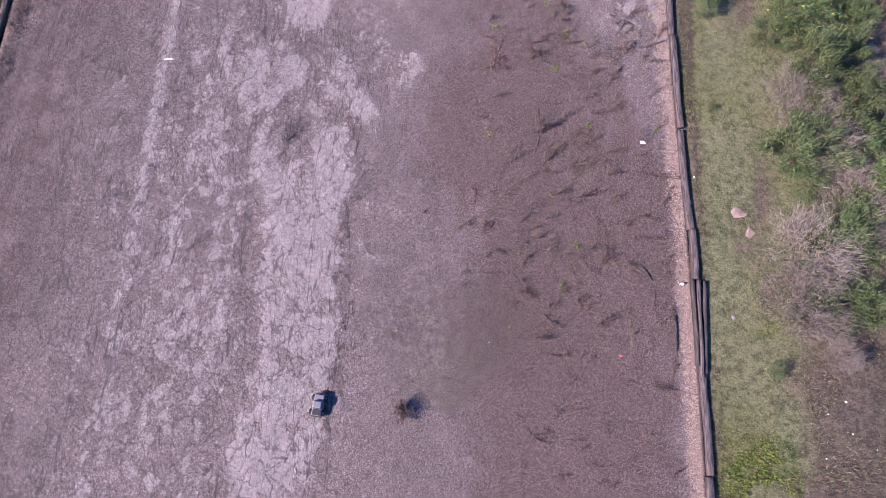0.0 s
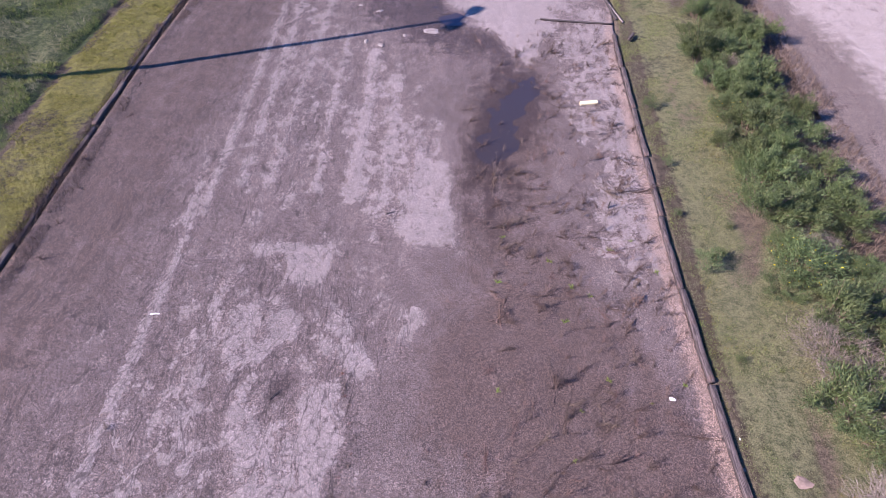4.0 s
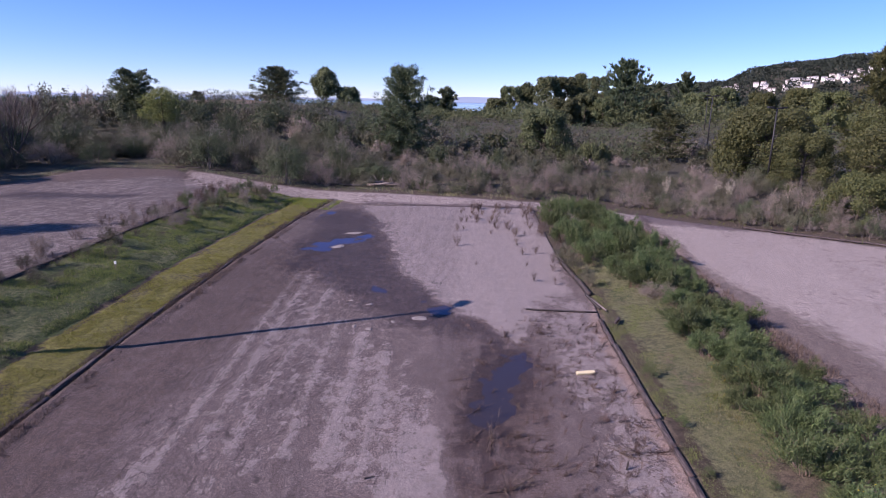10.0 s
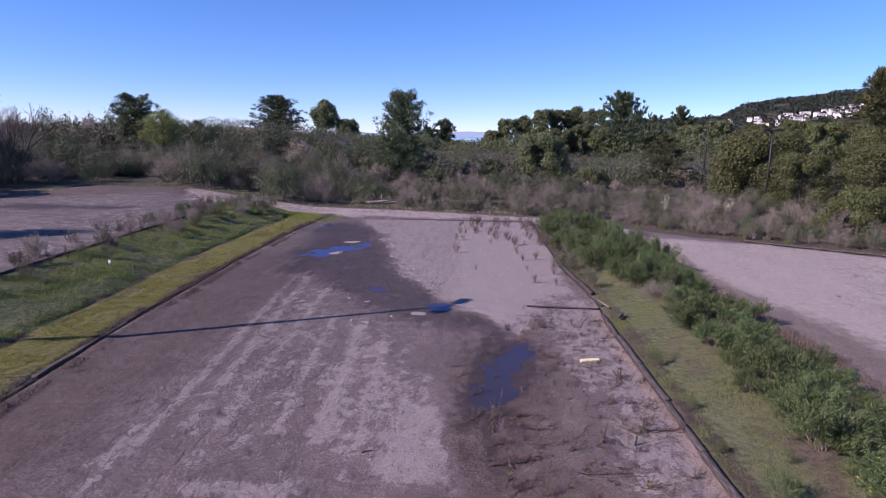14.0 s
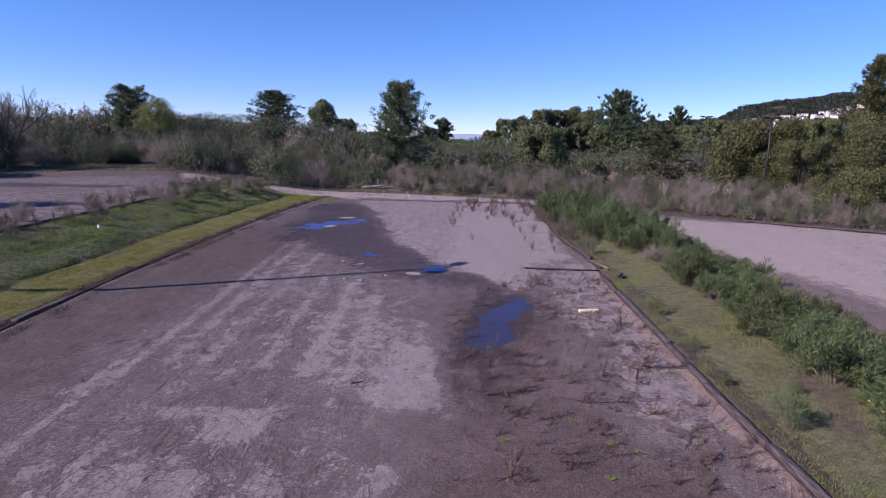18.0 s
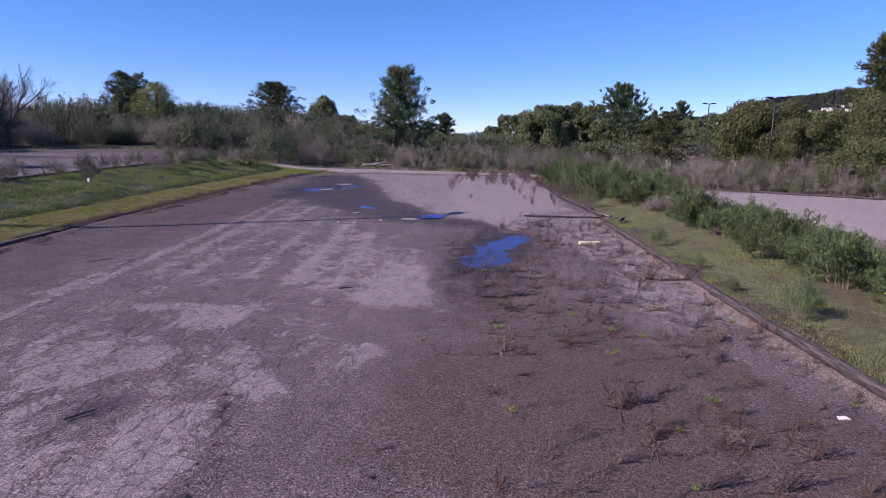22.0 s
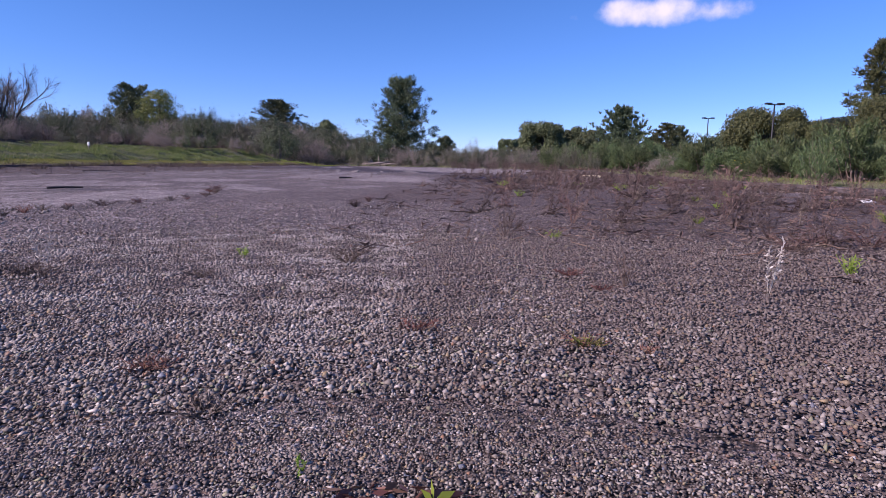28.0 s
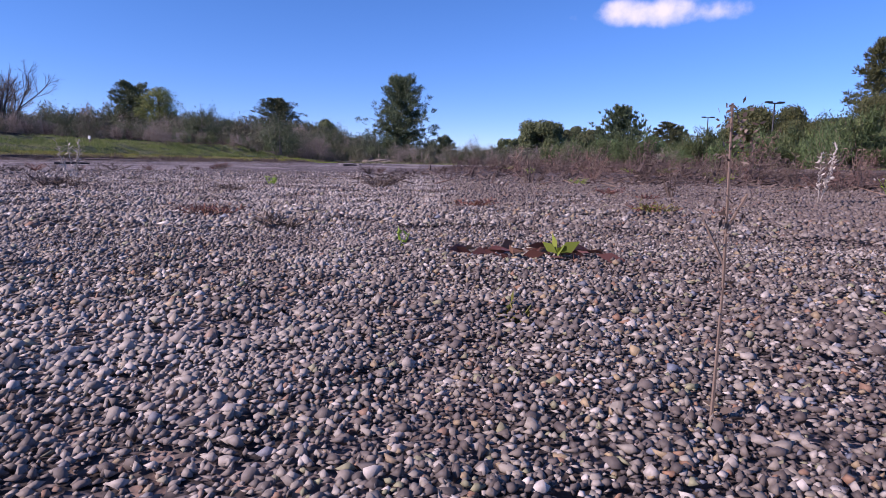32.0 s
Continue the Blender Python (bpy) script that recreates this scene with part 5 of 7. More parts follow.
# single trees
rng = random.Random(5)
PINE_TOP = ((0.06, 0.8), (0.25, 1.0), (0.5, 0.95), (0.75, 0.78), (0.9, 0.5), (1.0, 0.3))
ROUND_TOP = ((0.06, 0.5), (0.3, 0.85), (0.55, 1.0), (0.8, 0.95), (0.93, 0.7), (1.0, 0.4))
CYPRESS = ((0.05, 1.0), (0.3, 0.95), (0.6, 0.74), (0.85, 0.44), (1.0, 0.12))
PINES = [
    # name, label, x, y, top, spread, limbs, needles, their length and width
    ("pine_tree", "tall dark green pine with open irregular tiers", -11.0, 90.0, 12.2, 4.6, 104, 38, 0.34, 0.12, F_PINE, dict(puff=0.165, shape=PINE_TOP, puffs=8, flat=0.9)),
    ("pine_tree", "dense dark pine with a broad crown", -48.3, 148.3, 14.8, 6.4, 80, 30, 0.55, 0.22, F_PINE, dict(puff=0.18, shape=PINE_TOP, flat=0.9)),
    ("pine_tree", "dark round-topped pine behind the scrub", -53.5, 95.4, 11.6, 3.6, 70, 34, 0.40, 0.16, F_PINE, dict(puff=0.2, shape=ROUND_TOP, flat=1.0, rise=(0.2, 0.7))),
    ("pine_tree", "far dark pine on the skyline", -16.5, 303, 13.6, 6.0, 40, 18, 1.35, 0.5, F_PINE, dict(puff=0.17, shape=PINE_TOP)),
    ("pine_tree", "far small pine on the skyline", -24.5, 306, 10.0, 4.4, 30, 16, 1.3, 0.5, F_PINE, dict(puff=0.17, shape=PINE_TOP)),
    ("pine_tree", "far small pine on the skyline", -92, 200, 9.4, 2.6, 30, 16, 0.9, 0.34, F_PINE, dict(puff=0.17, shape=PINE_TOP)),
    ("cypress_tree", "spiky dark cypress rising above the woods", 54.9, 245, 23.2, 16.5, 100, 18, 1.45, 0.42, F_PINE, dict(rise=(0.3, 1.15), puff=0.085, taper=0.95, shape=CYPRESS, puffs=11)),
    ("cypress_tree", "pointed dark cypress on the skyline", 124.2, 392, 26.0, 12.0, 60, 15, 2.0, 0.6, F_PINE, dict(rise=(0.3, 1.2), puff=0.11, taper=0.9, shape=CYPRESS, puffs=9)),
    ("cypress_tree", "slim pointed dark cypress on the skyline", 108.5, 392, 20.5, 4.6, 36, 14, 1.7, 0.5, F_PINE, dict(rise=(0.3, 1.3), puff=0.16, taper=0.8, shape=CYPRESS)),
    ("conifer_tree", "blue-green young conifer with level tiered branches", 28.6, 97.0, 6.9, 4.6, 60, 36, 0.32, 0.10, F_OAKDARK, dict(rise=(-0.12, 0.2), puff=0.11, shape=CYPRESS, flat=0.3)),
    ("redwood_tree", "tall open olive-green conifer at the edge of the lower lot", 42.8, 71.0, 14.0, 3.8, 80, 30, 0.40, 0.12, F_OAK, dict(rise=(0.0, 0.45), puff=0.17, flat=0.8)),
]
for k, (name, label, x, y, top, w, limbs, per, leaf, wide, leafy, more) in enumerate(PINES):
    made = conifer_meshes(name, 350 + k, top, w, limbs, per, leaf, wide, leafy, **more)
    plant(name, label, "tree", made, rooted(x, y, top, made, 0.7 * k))
FAR_OAK = "far dark evergreen oak in a wood on the skyline"
TREES = [
    # name, label, x, y, top, spread, style, clumps, leaves, their length and width
    ("round_tree", "light olive-green tree with a rounded open crown", -39.7, 77.5, 8.8, 3.1, "round", 34, 200, 0.25, 0.11, F_LIGHT),
    ("eucalyptus_tree", "far dark green broad-crowned tree", -94.5, 380, 25.4, 9.0, "round", 36, 234, 1.30, 0.64, F_OAKDARK),
    ("eucalyptus_tree", "far dark green broad-crowned tree", -81.5, 383, 14.5, 9.5, "dome", 30, 216, 1.30, 0.64, F_OAKDARK),
    ("oak_tree", FAR_OAK, 10, 400, 9.5, 9.0, "dome", 22, 260, 1.1, 0.6, F_OAKDARK),
    ("oak_tree", FAR_OAK, 19, 400, 16.7, 9.5, "dome", 26, 280, 1.1, 0.6, F_OAKDARK),
    ("oak_tree", FAR_OAK, 29.5, 410, 18.8, 8.0, "round", 26, 280, 1.1, 0.6, F_OAKDARK),
    ("oak_tree", FAR_OAK, 39.4, 376, 21.7, 9.5, "dome", 30, 300, 1.1, 0.6, F_OAKDARK),
    ("oak_tree", FAR_OAK, 51.2, 386, 22.2, 9.0, "dome", 30, 300, 1.1, 0.6, F_OAKDARK),
    ("oak_tree", FAR_OAK, 62.1, 400, 24.9, 8.5, "round", 30, 300, 1.1, 0.6, F_OAKDARK),
    ("oak_tree", FAR_OAK, 69.5, 382, 22.4, 9.5, "dome", 28, 300, 1.1, 0.6, F_OAKDARK),
    ("oak_tree", "dark evergreen oak dome under a tall cypress", 45.5, 236, 9.6, 6.0, "dome", 28, 380, 0.75, 0.42, F_OAKDARK),
    ("oak_tree", "dark evergreen oak dome under a tall cypress", 64.5, 240, 9.2, 5.6, "dome", 26, 380, 0.75, 0.42, F_OAKDARK),
    ("oak_tree", "low dark evergreen oak at the edge of the woods", 39.5, 240, 11.0, 6.6, "dome", 26, 360, 0.75, 0.42, F_OAKDARK),
    ("oak_tree", "low dark evergreen oak at the edge of the woods", 30.5, 232, 9.0, 7.0, "dome", 24, 360, 0.75, 0.42, F_OAKDARK),
    ("oak_tree", FAR_OAK, 90.3, 330, 13.9, 8.0, "dome", 24, 280, 1.0, 0.55, F_OAKDARK),
    ("oak_tree", FAR_OAK, 111.8, 332, 13.4, 9.0, "dome", 24, 280, 1.0, 0.55, F_OAKDARK),
    ("oak_tree", FAR_OAK, 119.5, 318, 15.8, 9.0, "dome", 26, 300, 1.0, 0.55, F_OAKDARK),
    ("oak_tree", "light olive evergreen oak behind the scrub", 123.1, 250, 14.2, 8.0, "dome", 30, 360, 0.75, 0.42, F_OAK),
    ("oak_tree", "light olive evergreen oak behind the scrub", 112.3, 258, 12.5, 7.0, "dome", 26, 340, 0.75, 0.42, F_OAK),
    ("oak_tree", "light olive evergreen oak behind the scrub", 97.5, 182, 11.6, 6.5, "dome", 28, 380, 0.55, 0.32, F_OAK),
    ("oak_tree", "low dark evergreen oak among the scrub", 10.0, 97.0, 6.7, 4.7, "dome", 30, 620, 0.27, 0.19, F_OAKDARK),
    ("oak_tree", "small dark shrub oak among the scrub", 2.3, 109, 2.3, 2.3, "dome", 13, 480, 0.27, 0.19, F_OAKDARK),
    ("oak_tree", "small dark shrub oak among the scrub", 16.6, 92, 2.1, 2.6, "dome", 14, 500, 0.24, 0.17, F_OAKDARK),
    ("oak_tree", "broad domed evergreen oak with olive leaves", 35.2, 79.5, 7.5, 6.6, "dome", 46, 800, 0.24, 0.18, F_OAK),
    ("oak_tree", "dark olive evergreen oak beside a larger oak", 33.6, 67.2, 5.2, 3.3, "dome", 25, 684, 0.16, 0.11, F_OAK),
    ("oak_tree", "broad olive evergreen oak beside the lower lot", 41.8, 66, 8.4, 5.6, "dome", 32, 684, 0.18, 0.12, F_OAK),
    ("oak_tree", "rounded olive shrub beside the lower lot", 27.6, 47.0, 3.2, 2.8, "dome", 20, 646, 0.13, 0.09, F_OAK),
    ("oak_tree", "rounded olive shrub beside the lower lot", 31.9, 45.0, 4.6, 3.2, "dome", 23, 646, 0.13, 0.09, F_OAK),
    ("oak_tree", "rounded olive shrub beside the lower lot", 33.4, 53.0, 6.2, 4.0, "dome", 26, 684, 0.15, 0.10, F_OAK),
    ("cypress_tree", "tall dense evergreen tree outside the upper lot", -53.5, 49, 12.5, 4.4, "dome", 30, 260, 0.34, 0.2, F_OAK),
    ("cypress_tree", "tall dense evergreen tree outside the upper lot", -50, 42, 11.0, 4.2, "dome", 30, 260, 0.34, 0.2, F_OAK),
    ("cypress_tree", "tall dense evergreen tree outside the upper lot", -58.5, 56, 12.5, 4.4, "dome", 30, 260, 0.34, 0.2, F_OAK),
    ("poplar_tree", "slim dark evergreen tree outside the upper lot", -37.8, 24.8, 13.0, 2.2, "round", 34, 160, 0.26, 0.13, F_OAK),
]
for k, (name, label, x, y, top, w, style, clumps, per, leaf, wide, leafy) in enumerate(TREES):
    made = tree_meshes(name, 300 + k, top, w, clumps, per, leaf, wide, leafy, style)
    plant(name, label, "tree", made, rooted(x, y, top, made, rng.uniform(0, 6.28)))
plant("bare_tree", "leafless grey winter tree of several stems beside the upper lot", "tree", bare_meshes("bare_tree", 401, 9.6, 5, M_BARK), spot(-42.6, 55.0, 1, 0.7))
plant("bare_tree", "leafless grey winter tree of several stems behind the scrub", "tree", bare_meshes("bare_tree", 402, 11.0, 5, M_DEADWOOD), spot(-51, 66, 1, 2.7))


# ---- timber kerbs ----
def tie_mesh(seed, length, w=0.12, h=0.105, material=None):
    """A weathered railway sleeper: worn corners, split ends, a slight bow."""
    rng = np.random.default_rng(seed)
    n = 14
    rows = []
    for k in range(n):
        y = length * (k / (n - 1) - 0.5)
        prof = np.array([(-0.5, 0), (-0.5, 0.95), (-0.47, 1.0), (0.0, 0.985), (0.47, 1.0), (0.5, 0.95), (0.5, 0)]) * [w, h]
        wob = rng.normal(0, 0.0028, prof.shape) + [0.008 * math.sin(k * 0.5 + seed), 0]
        rows.append(np.stack([prof[:, 0] + wob[:, 0], np.full(7, y + (rng.normal(0, 0.02) if k in (0, n - 1) else 0)), prof[:, 1] + wob[:, 1]], 1))
    v = np.concatenate(rows)
    f = [[k * 7 + j, k * 7 + (j + 1) % 7, (k + 1) * 7 + (j + 1) % 7, (k + 1) * 7 + j] for k in range(n - 1) for j in range(7)]
    me = arrays_mesh("timber_kerb", v, f, material or M_TIE)
    bm = bmesh.new()
    bm.from_mesh(me)
    bmesh.ops.holes_fill(bm, edges=bm.edges[:])
    bmesh.ops.recalc_face_normals(bm, faces=bm.faces[:])
    bm.to_mesh(me)
    bm.free()
    return me


TIES = [tie_mesh(k, 2.37) for k in range(4)]
TIES_D = [tie_mesh(10 + k, 2.42, 0.14, 0.15, M_TIE_DARK) for k in range(3)]
TIES_L = [tie_mesh(20 + k, 2.3, 0.13, 0.12) for k in range(4)]
rng = random.Random(3)


def tie(x, y, z, turn, label, me, tilt=0.0, group="timber kerb"):
    return thing("timber_kerb", label, "kerb", pose(x, y, z, tilt, 0, turn), me, group)


for k in range(13):
    y = -7.2 + k * 2.44
    if 3.3 < y < 5.6 or y > 22.3:
        continue
    x = float(right_edge(y)) + 0.08
    tie(x + rng.uniform(-0.03, 0.03), y, rng.uniform(-0.03, 0.005), math.degrees(math.atan2(float(right_edge(y - 1)) - float(right_edge(y + 1)), 2)) + rng.uniform(-0.9, 0.9), "weathered grey timber kerb at the edge of the asphalt", TIES[k % 4])
tie(5.13, 5.72, 0.0, 2.0, "weathered grey timber kerb at the edge of the asphalt", tie_mesh(30, 1.12))
tie(5.10, 4.3, 0.0, 1.5, "split dark timber kerb shifted out of line", tie_mesh(37, 1.75, 0.055, 0.11, M_TIE_DARK))
tie(5.19, 4.15, 0.0, 0.2, "split red-brown timber kerb shifted out of line", tie_mesh(31, 2.0, 0.06, 0.13, M_TIE))
tie(5.29, 4.2, 0.0, -1.8, "split dark timber kerb shifted out of line", tie_mesh(38, 1.9, 0.07, 0.10, M_TIE_DARK))
tie(3.3, 24.1, 0.02, 88, "fallen dark timber lying on the asphalt", tie_mesh(32, 2.7, 0.07, 0.05, M_TIE_DARK))
tie(4.85, 24.9, 0.05, 14, "loose grey timber kerb out of line", tie_mesh(33, 1.5, 0.06, 0.06, M_DEADWOOD))
tie(4.7, 25.3, 0.03, 8, "loose dark timber kerb out of line", tie_mesh(34, 1.7, 0.09, 0.08, M_TIE_DARK))
for k in range(3):
    tie(float(right_edge(27.4 + 2.46 * k)) + 0.1, 27.4 + 2.46 * k, 0.0, 5 if k < 2 else 0, "dark timber kerb overgrown by shrubs", TIES_D[k % 3])
thing("wood_scrap", "short broken piece of timber on the kerb strip", "wood scrap", pose(5.15, 22.9, 0.12, 0, 8, -25), tie_mesh(35, 0.5, 0.09, 0.08))
thing("wood_scrap", "thin broken lath lying beside the kerb", "wood scrap", pose(4.72, 4.0, 0.02, 0, 0, 1), tie_mesh(36, 0.75, 0.022, 0.018, M_TIE_DARK))
for k in range(24):
    y = -7 + k * 2.4
    x = float(left_edge(y)) - 0.1
    turn = math.degrees(math.atan2(-(float(left_edge(y + 1)) - float(left_edge(y - 1))), 2))
    tie(x + rng.uniform(-0.05, 0.05), y, rng.uniform(-0.085, -0.02), turn + rng.uniform(-1.8, 1.8), "rotten mossy timber kerb under the grass bank", TIES_L[k % 4], group="left timber kerb")
for k in range(15):
    y = 8 + k * 2.45
    tie(float(np.interp(y, [4, 30, 44], [-18.0, -18.2, -18.4])), y, float(land(-18.1, y)) - 0.05, 0.5 + rng.uniform(-1, 1), "dark tarred timber kerb along the upper lot", TIES_D[k % 3], group="upper timber kerb")
for k in range(8):
    x = 19.6 + k * 1.9
    y = float(np.interp(x, [19, 25.4, 36], [44.4, 39.9, 33]))
    tie(x, y, float(land(x, y)), 55 + rng.uniform(-2, 2), "pale timber kerb at the far edge of the lower lot", TIES[k % 4], group="far timber kerb")
for k in range(8):
    x = -30 + k * 2.45
    tie(x, 57.6 + 0.08 * (x + 20) * -1, float(land(x, 57.2)), 92, "grey timber kerb along the scrub edge", TIES[k % 4], group="scrub timber kerb")


# ---- lamp posts ----
def lamp_post(x, y, h, turn, label):
    top = thing("lamp_post", label, "lamp post", pose(x, y, float(land(x, y)) - 0.1, 0, 0, turn), group="lamp posts")
    bm = bmesh.new()
    rod(bm, (0, 0, 0), (0, 0, h), 0.13, 0.08, 10)
    part("pole", bm_mesh("pole", bm, M_METAL, True), top)
    part("cross_arm", box_mesh("cross_arm", M_METAL, -0.75, 0.75, -0.05, 0.05, h - 0.12, h, bevel=0.01), top)
    for sx in (-0.75, 0.75):
        part("lamp_head", box_mesh("lamp_head", M_METAL, sx - 0.36, sx + 0.36, -0.2, 0.2, h - 0.06, h + 0.13, bevel=0.03), top)
    return top


lamp_post(-16.6, 16.7, 10.6, 60, "tall grey steel lamp post with two heads on the bank")
lamp_post(33.1, 73.5, 8.4, 10, "dark steel lamp post with two heads above the oaks")
lamp_post(41.3, 116.1, 10.0, 0, "dark steel lamp post with two heads beyond the scrub")
lamp_post(64.5, 184, 10.2, 0, "dark steel lamp post with two heads beyond the scrub")


# ---- dry weeds standing in the asphalt ----
def weed_meshes(seed, h, stalks, leafy, spread=0.5, heads=10, fine=1.0, lean=0.0, mat=0):
    """Stalks with small dry leaves; mat: stalks that have fallen flat, also standing in for streaks of cast shadow."""
    rng = np.random.default_rng(seed)
    a = rng.uniform(0, 6.283, stalks)
    tip = np.stack([np.cos(a) * spread * h * rng.uniform(0.1, 1, stalks), np.sin(a) * spread * h * rng.uniform(0.1, 1, stalks), h * rng.uniform(0.55, 1.0, stalks)], 1)
    base = tip * [0.12, 0.12, 0]
    tip[:, 0] += lean * h * rng.uniform(0.3, 1.3, stalks)
    v, f = tubes(base, tip, fine * (0.004 * h + 0.0011), fine * (0.002 * h + 0.0005))
    t = rng.uniform(0.25, 1.0, (stalks, heads))
    at = (base[:, None] + (tip - base)[:, None] * t[..., None]).reshape(-1, 3)
    w, g = leaves(rng, at, rng.normal(size=(len(at), 3)) + [0, 0, 0.6], fine * 0.11 * h + 0.006, fine * 0.022 * h + 0.002, True)
    v, f = np.concatenate([v, w]), np.concatenate([f, g + len(v)])
    if mat:
        reach = np.stack([rng.normal(0.35, 0.85, mat), rng.normal(0, 0.3, mat), rng.uniform(0.05, 0.3, mat)], 1) * h
        w, g = tubes(reach * 0.03, reach, fine * 0.0034, fine * 0.0018)
        v, f = np.concatenate([v, w]), np.concatenate([f, g + len(v)])
        t = rng.uniform(0.2, 1.0, (mat, 7, 1))
        w, g = leaves(rng, (reach[:, None] * t).reshape(-1, 3), rng.normal(size=(mat * 7, 3)) * [1.4, 0.8, 0.5], 0.034, 0.008, True)
        v, f = np.concatenate([v, w]), np.concatenate([f, g + len(v)])
    return arrays_mesh("dry_weed", v, f, leafy)


WEEDS = [weed_meshes(500 + k, 0.19, 6 + k, F_WEED, 0.45, 9, 0.85, 0.4, 9) for k in range(6)]
WEEDS_R = [weed_meshes(510 + k, 0.16, 7, F_REDWEED, 0.6, 9, 0.85, 0.3, 9) for k in range(3)]
TALL = [weed_meshes(520 + k, 0.75, 16, F_WEED, 0.5, 16, 0.9) for k in range(3)]
rng = random.Random(17)
count, rest = 0, []
while count < 460:
    x, y = rng.uniform(-0.6, 4.7), 1.0 + 22 * rng.random()
    if rng.random() > (0.25 + 0.75 * min(1, max(0, (x + 0.3) / 1.5))) or (y < 4.6 and abs(x - 0.2) < 1.3) or (15 < y < 20.2 and -0.3 < x < 1.9 and rng.random() < 0.6):
        continue
    count += 1
    red = rng.random() < 0.2
    me = rng.choice(WEEDS_R if red else WEEDS)
    s = rng.lognormvariate(-0.08, 0.38) * ((1.0 if x > 1.5 else 0.75) if y < 9 else 1.05)
    # turned about 0.44 rad, where shadows point, so flat stalks add to the shadow streaks
    m = Matrix.Translation((x, y, -0.005)) @ Matrix.Rotation(0.44 + rng.gauss(0, 0.8), 4, "Z") @ Matrix.Diagonal((s * rng.uniform(0.6, 1.5), s, s * rng.uniform(0.5, 1.0), 1))
    if count <= 190 or red:
        thing("dry_weed", "low reddish dead weed in a crack of the asphalt" if red else "dead brown weed stalks standing in a crack of the asphalt", "weed", m, me, "dry weeds on the lot")
    else:
        rest.append((me, m))
verts, faces, at_v = [], [], 0
for me, m in rest:
    co, quads, a = np.empty(3 * len(me.vertices), np.float32), np.empty(4 * len(me.polygons), np.int32), np.array(m)
    me.vertices.foreach_get("co", co)
    me.loops.foreach_get("vertex_index", quads)
    verts.append(co.reshape(-1, 3) @ a[:3, :3].T + a[:3, 3])
    faces.append(quads.reshape(-1, 4) + at_v)
    at_v += len(me.vertices)
thing("weed_growth", "scattered low dead weeds in the cracks of the asphalt", "weed", data=arrays_mesh("weed_growth", np.concatenate(verts), np.concatenate(faces), F_WEED), kind="stuff")
for k in range(105):
    x, y = rng.uniform(-1.4, 4.2), 27 + 20 * rng.random() ** 0.6
    if y < 38 and x < 1.5 and rng.random() < 0.7:
        continue
    s = rng.uniform(0.35, 0.95)
    thing("tall_weed", "tall grey-brown dead weed standing on the asphalt", "weed", Matrix.Translation((x, y, -0.005)) @ Matrix.Rotation(rng.uniform(0, 6.28), 4, "Z") @ Matrix.Diagonal((s, s, s, 1)), TALL[k % 3], "tall weeds on the lot")
for k in range(40):
    x, y = rng.uniform(-10.5, -0.6), rng.uniform(0.5, 27)
    s = rng.uniform(0.2, 0.6)
    thing("dry_weed", "small dead weed in a crack of the asphalt", "weed", Matrix.Translation((x, y, -0.005)) @ Matrix.Rotation(rng.uniform(0, 6.28), 4, "Z") @ Matrix.Diagonal((s, s, s, 1)), rng.choice(WEEDS), "dry weeds on the lot")


# fallen twigs and low dead growth between the standing weeds
def twig_litter(seed, n, x0, x1, y0, y1, size, leafy, name, label, clump):
    rng = np.random.default_rng(seed)
    x, y = rng.uniform(x0, x1, n), y0 + (y1 - y0) * rng.uniform(0, 1, n)
    ok = (fbm(x * 1.7, y * 1.7, seed) > clump) & (np.hypot(x - 0.2, y - 2.4) > 1.6) & ~((y > 17) & (y < 20.2) & (x > 0.2) & (x < 1.9))
    x, y = x[ok], y[ok]
    a = rng.uniform(0, 6.283, len(x))
    d = np.stack([np.cos(a), np.sin(a), rng.uniform(0.02, 0.3, len(x))], 1) * size * rng.uniform(0.4, 1.3, (len(x), 1))
    p = np.stack([x, y, 0 * x], 1)
    v, f = tubes(p, p + d, 0.0032, 0.0016)
    w, g = leaves(rng, p + d * rng.uniform(0.3, 1, (len(x), 1)), rng.normal(size=(len(x), 3)), size * 0.5, size * 0.10, True)
    thing(name, label, "weed", data=arrays_mesh(name, np.concatenate([v, w]), np.concatenate([f, g + len(v)]), leafy), kind="stuff")


twig_litter(531, 6000, -0.6, 4.7, 2.5, 24, 0.10, F_WEED, "weed_litter", "fallen brown twigs and low dead growth on the asphalt", 0.47)
twig_litter(532, 2600, -0.2, 4.7, 2.5, 20, 0.08, F_REDWEED, "red_weed_litter", "low red-brown dead growth on the asphalt", 0.55)
twig_litter(533, 5000, -10.6, -6.8, 2.5, 30, 0.09, F_WEED, "edge_weed_litter", "dead twigs along the mossy edge of the asphalt", 0.5)

for k in range(52):
    y = rng.uniform(1.5, 34)
    x = float(left_edge(y)) + rng.uniform(-0.35, 0.9) ** 2 * 1.2 - 0.2
    s = rng.uniform(0.8, 1.7)
    thing("dry_weed", "scruffy dead weed along the mossy timber kerb", "weed", Matrix.Translation((x, y, max(0.0, float(land(x, y))) - 0.01)) @ Matrix.Rotation(rng.uniform(0, 6.28), 4, "Z") @ Matrix.Diagonal((s, s, s * 0.8, 1)), rng.choice(WEEDS), "dry weeds along the mossy kerb")

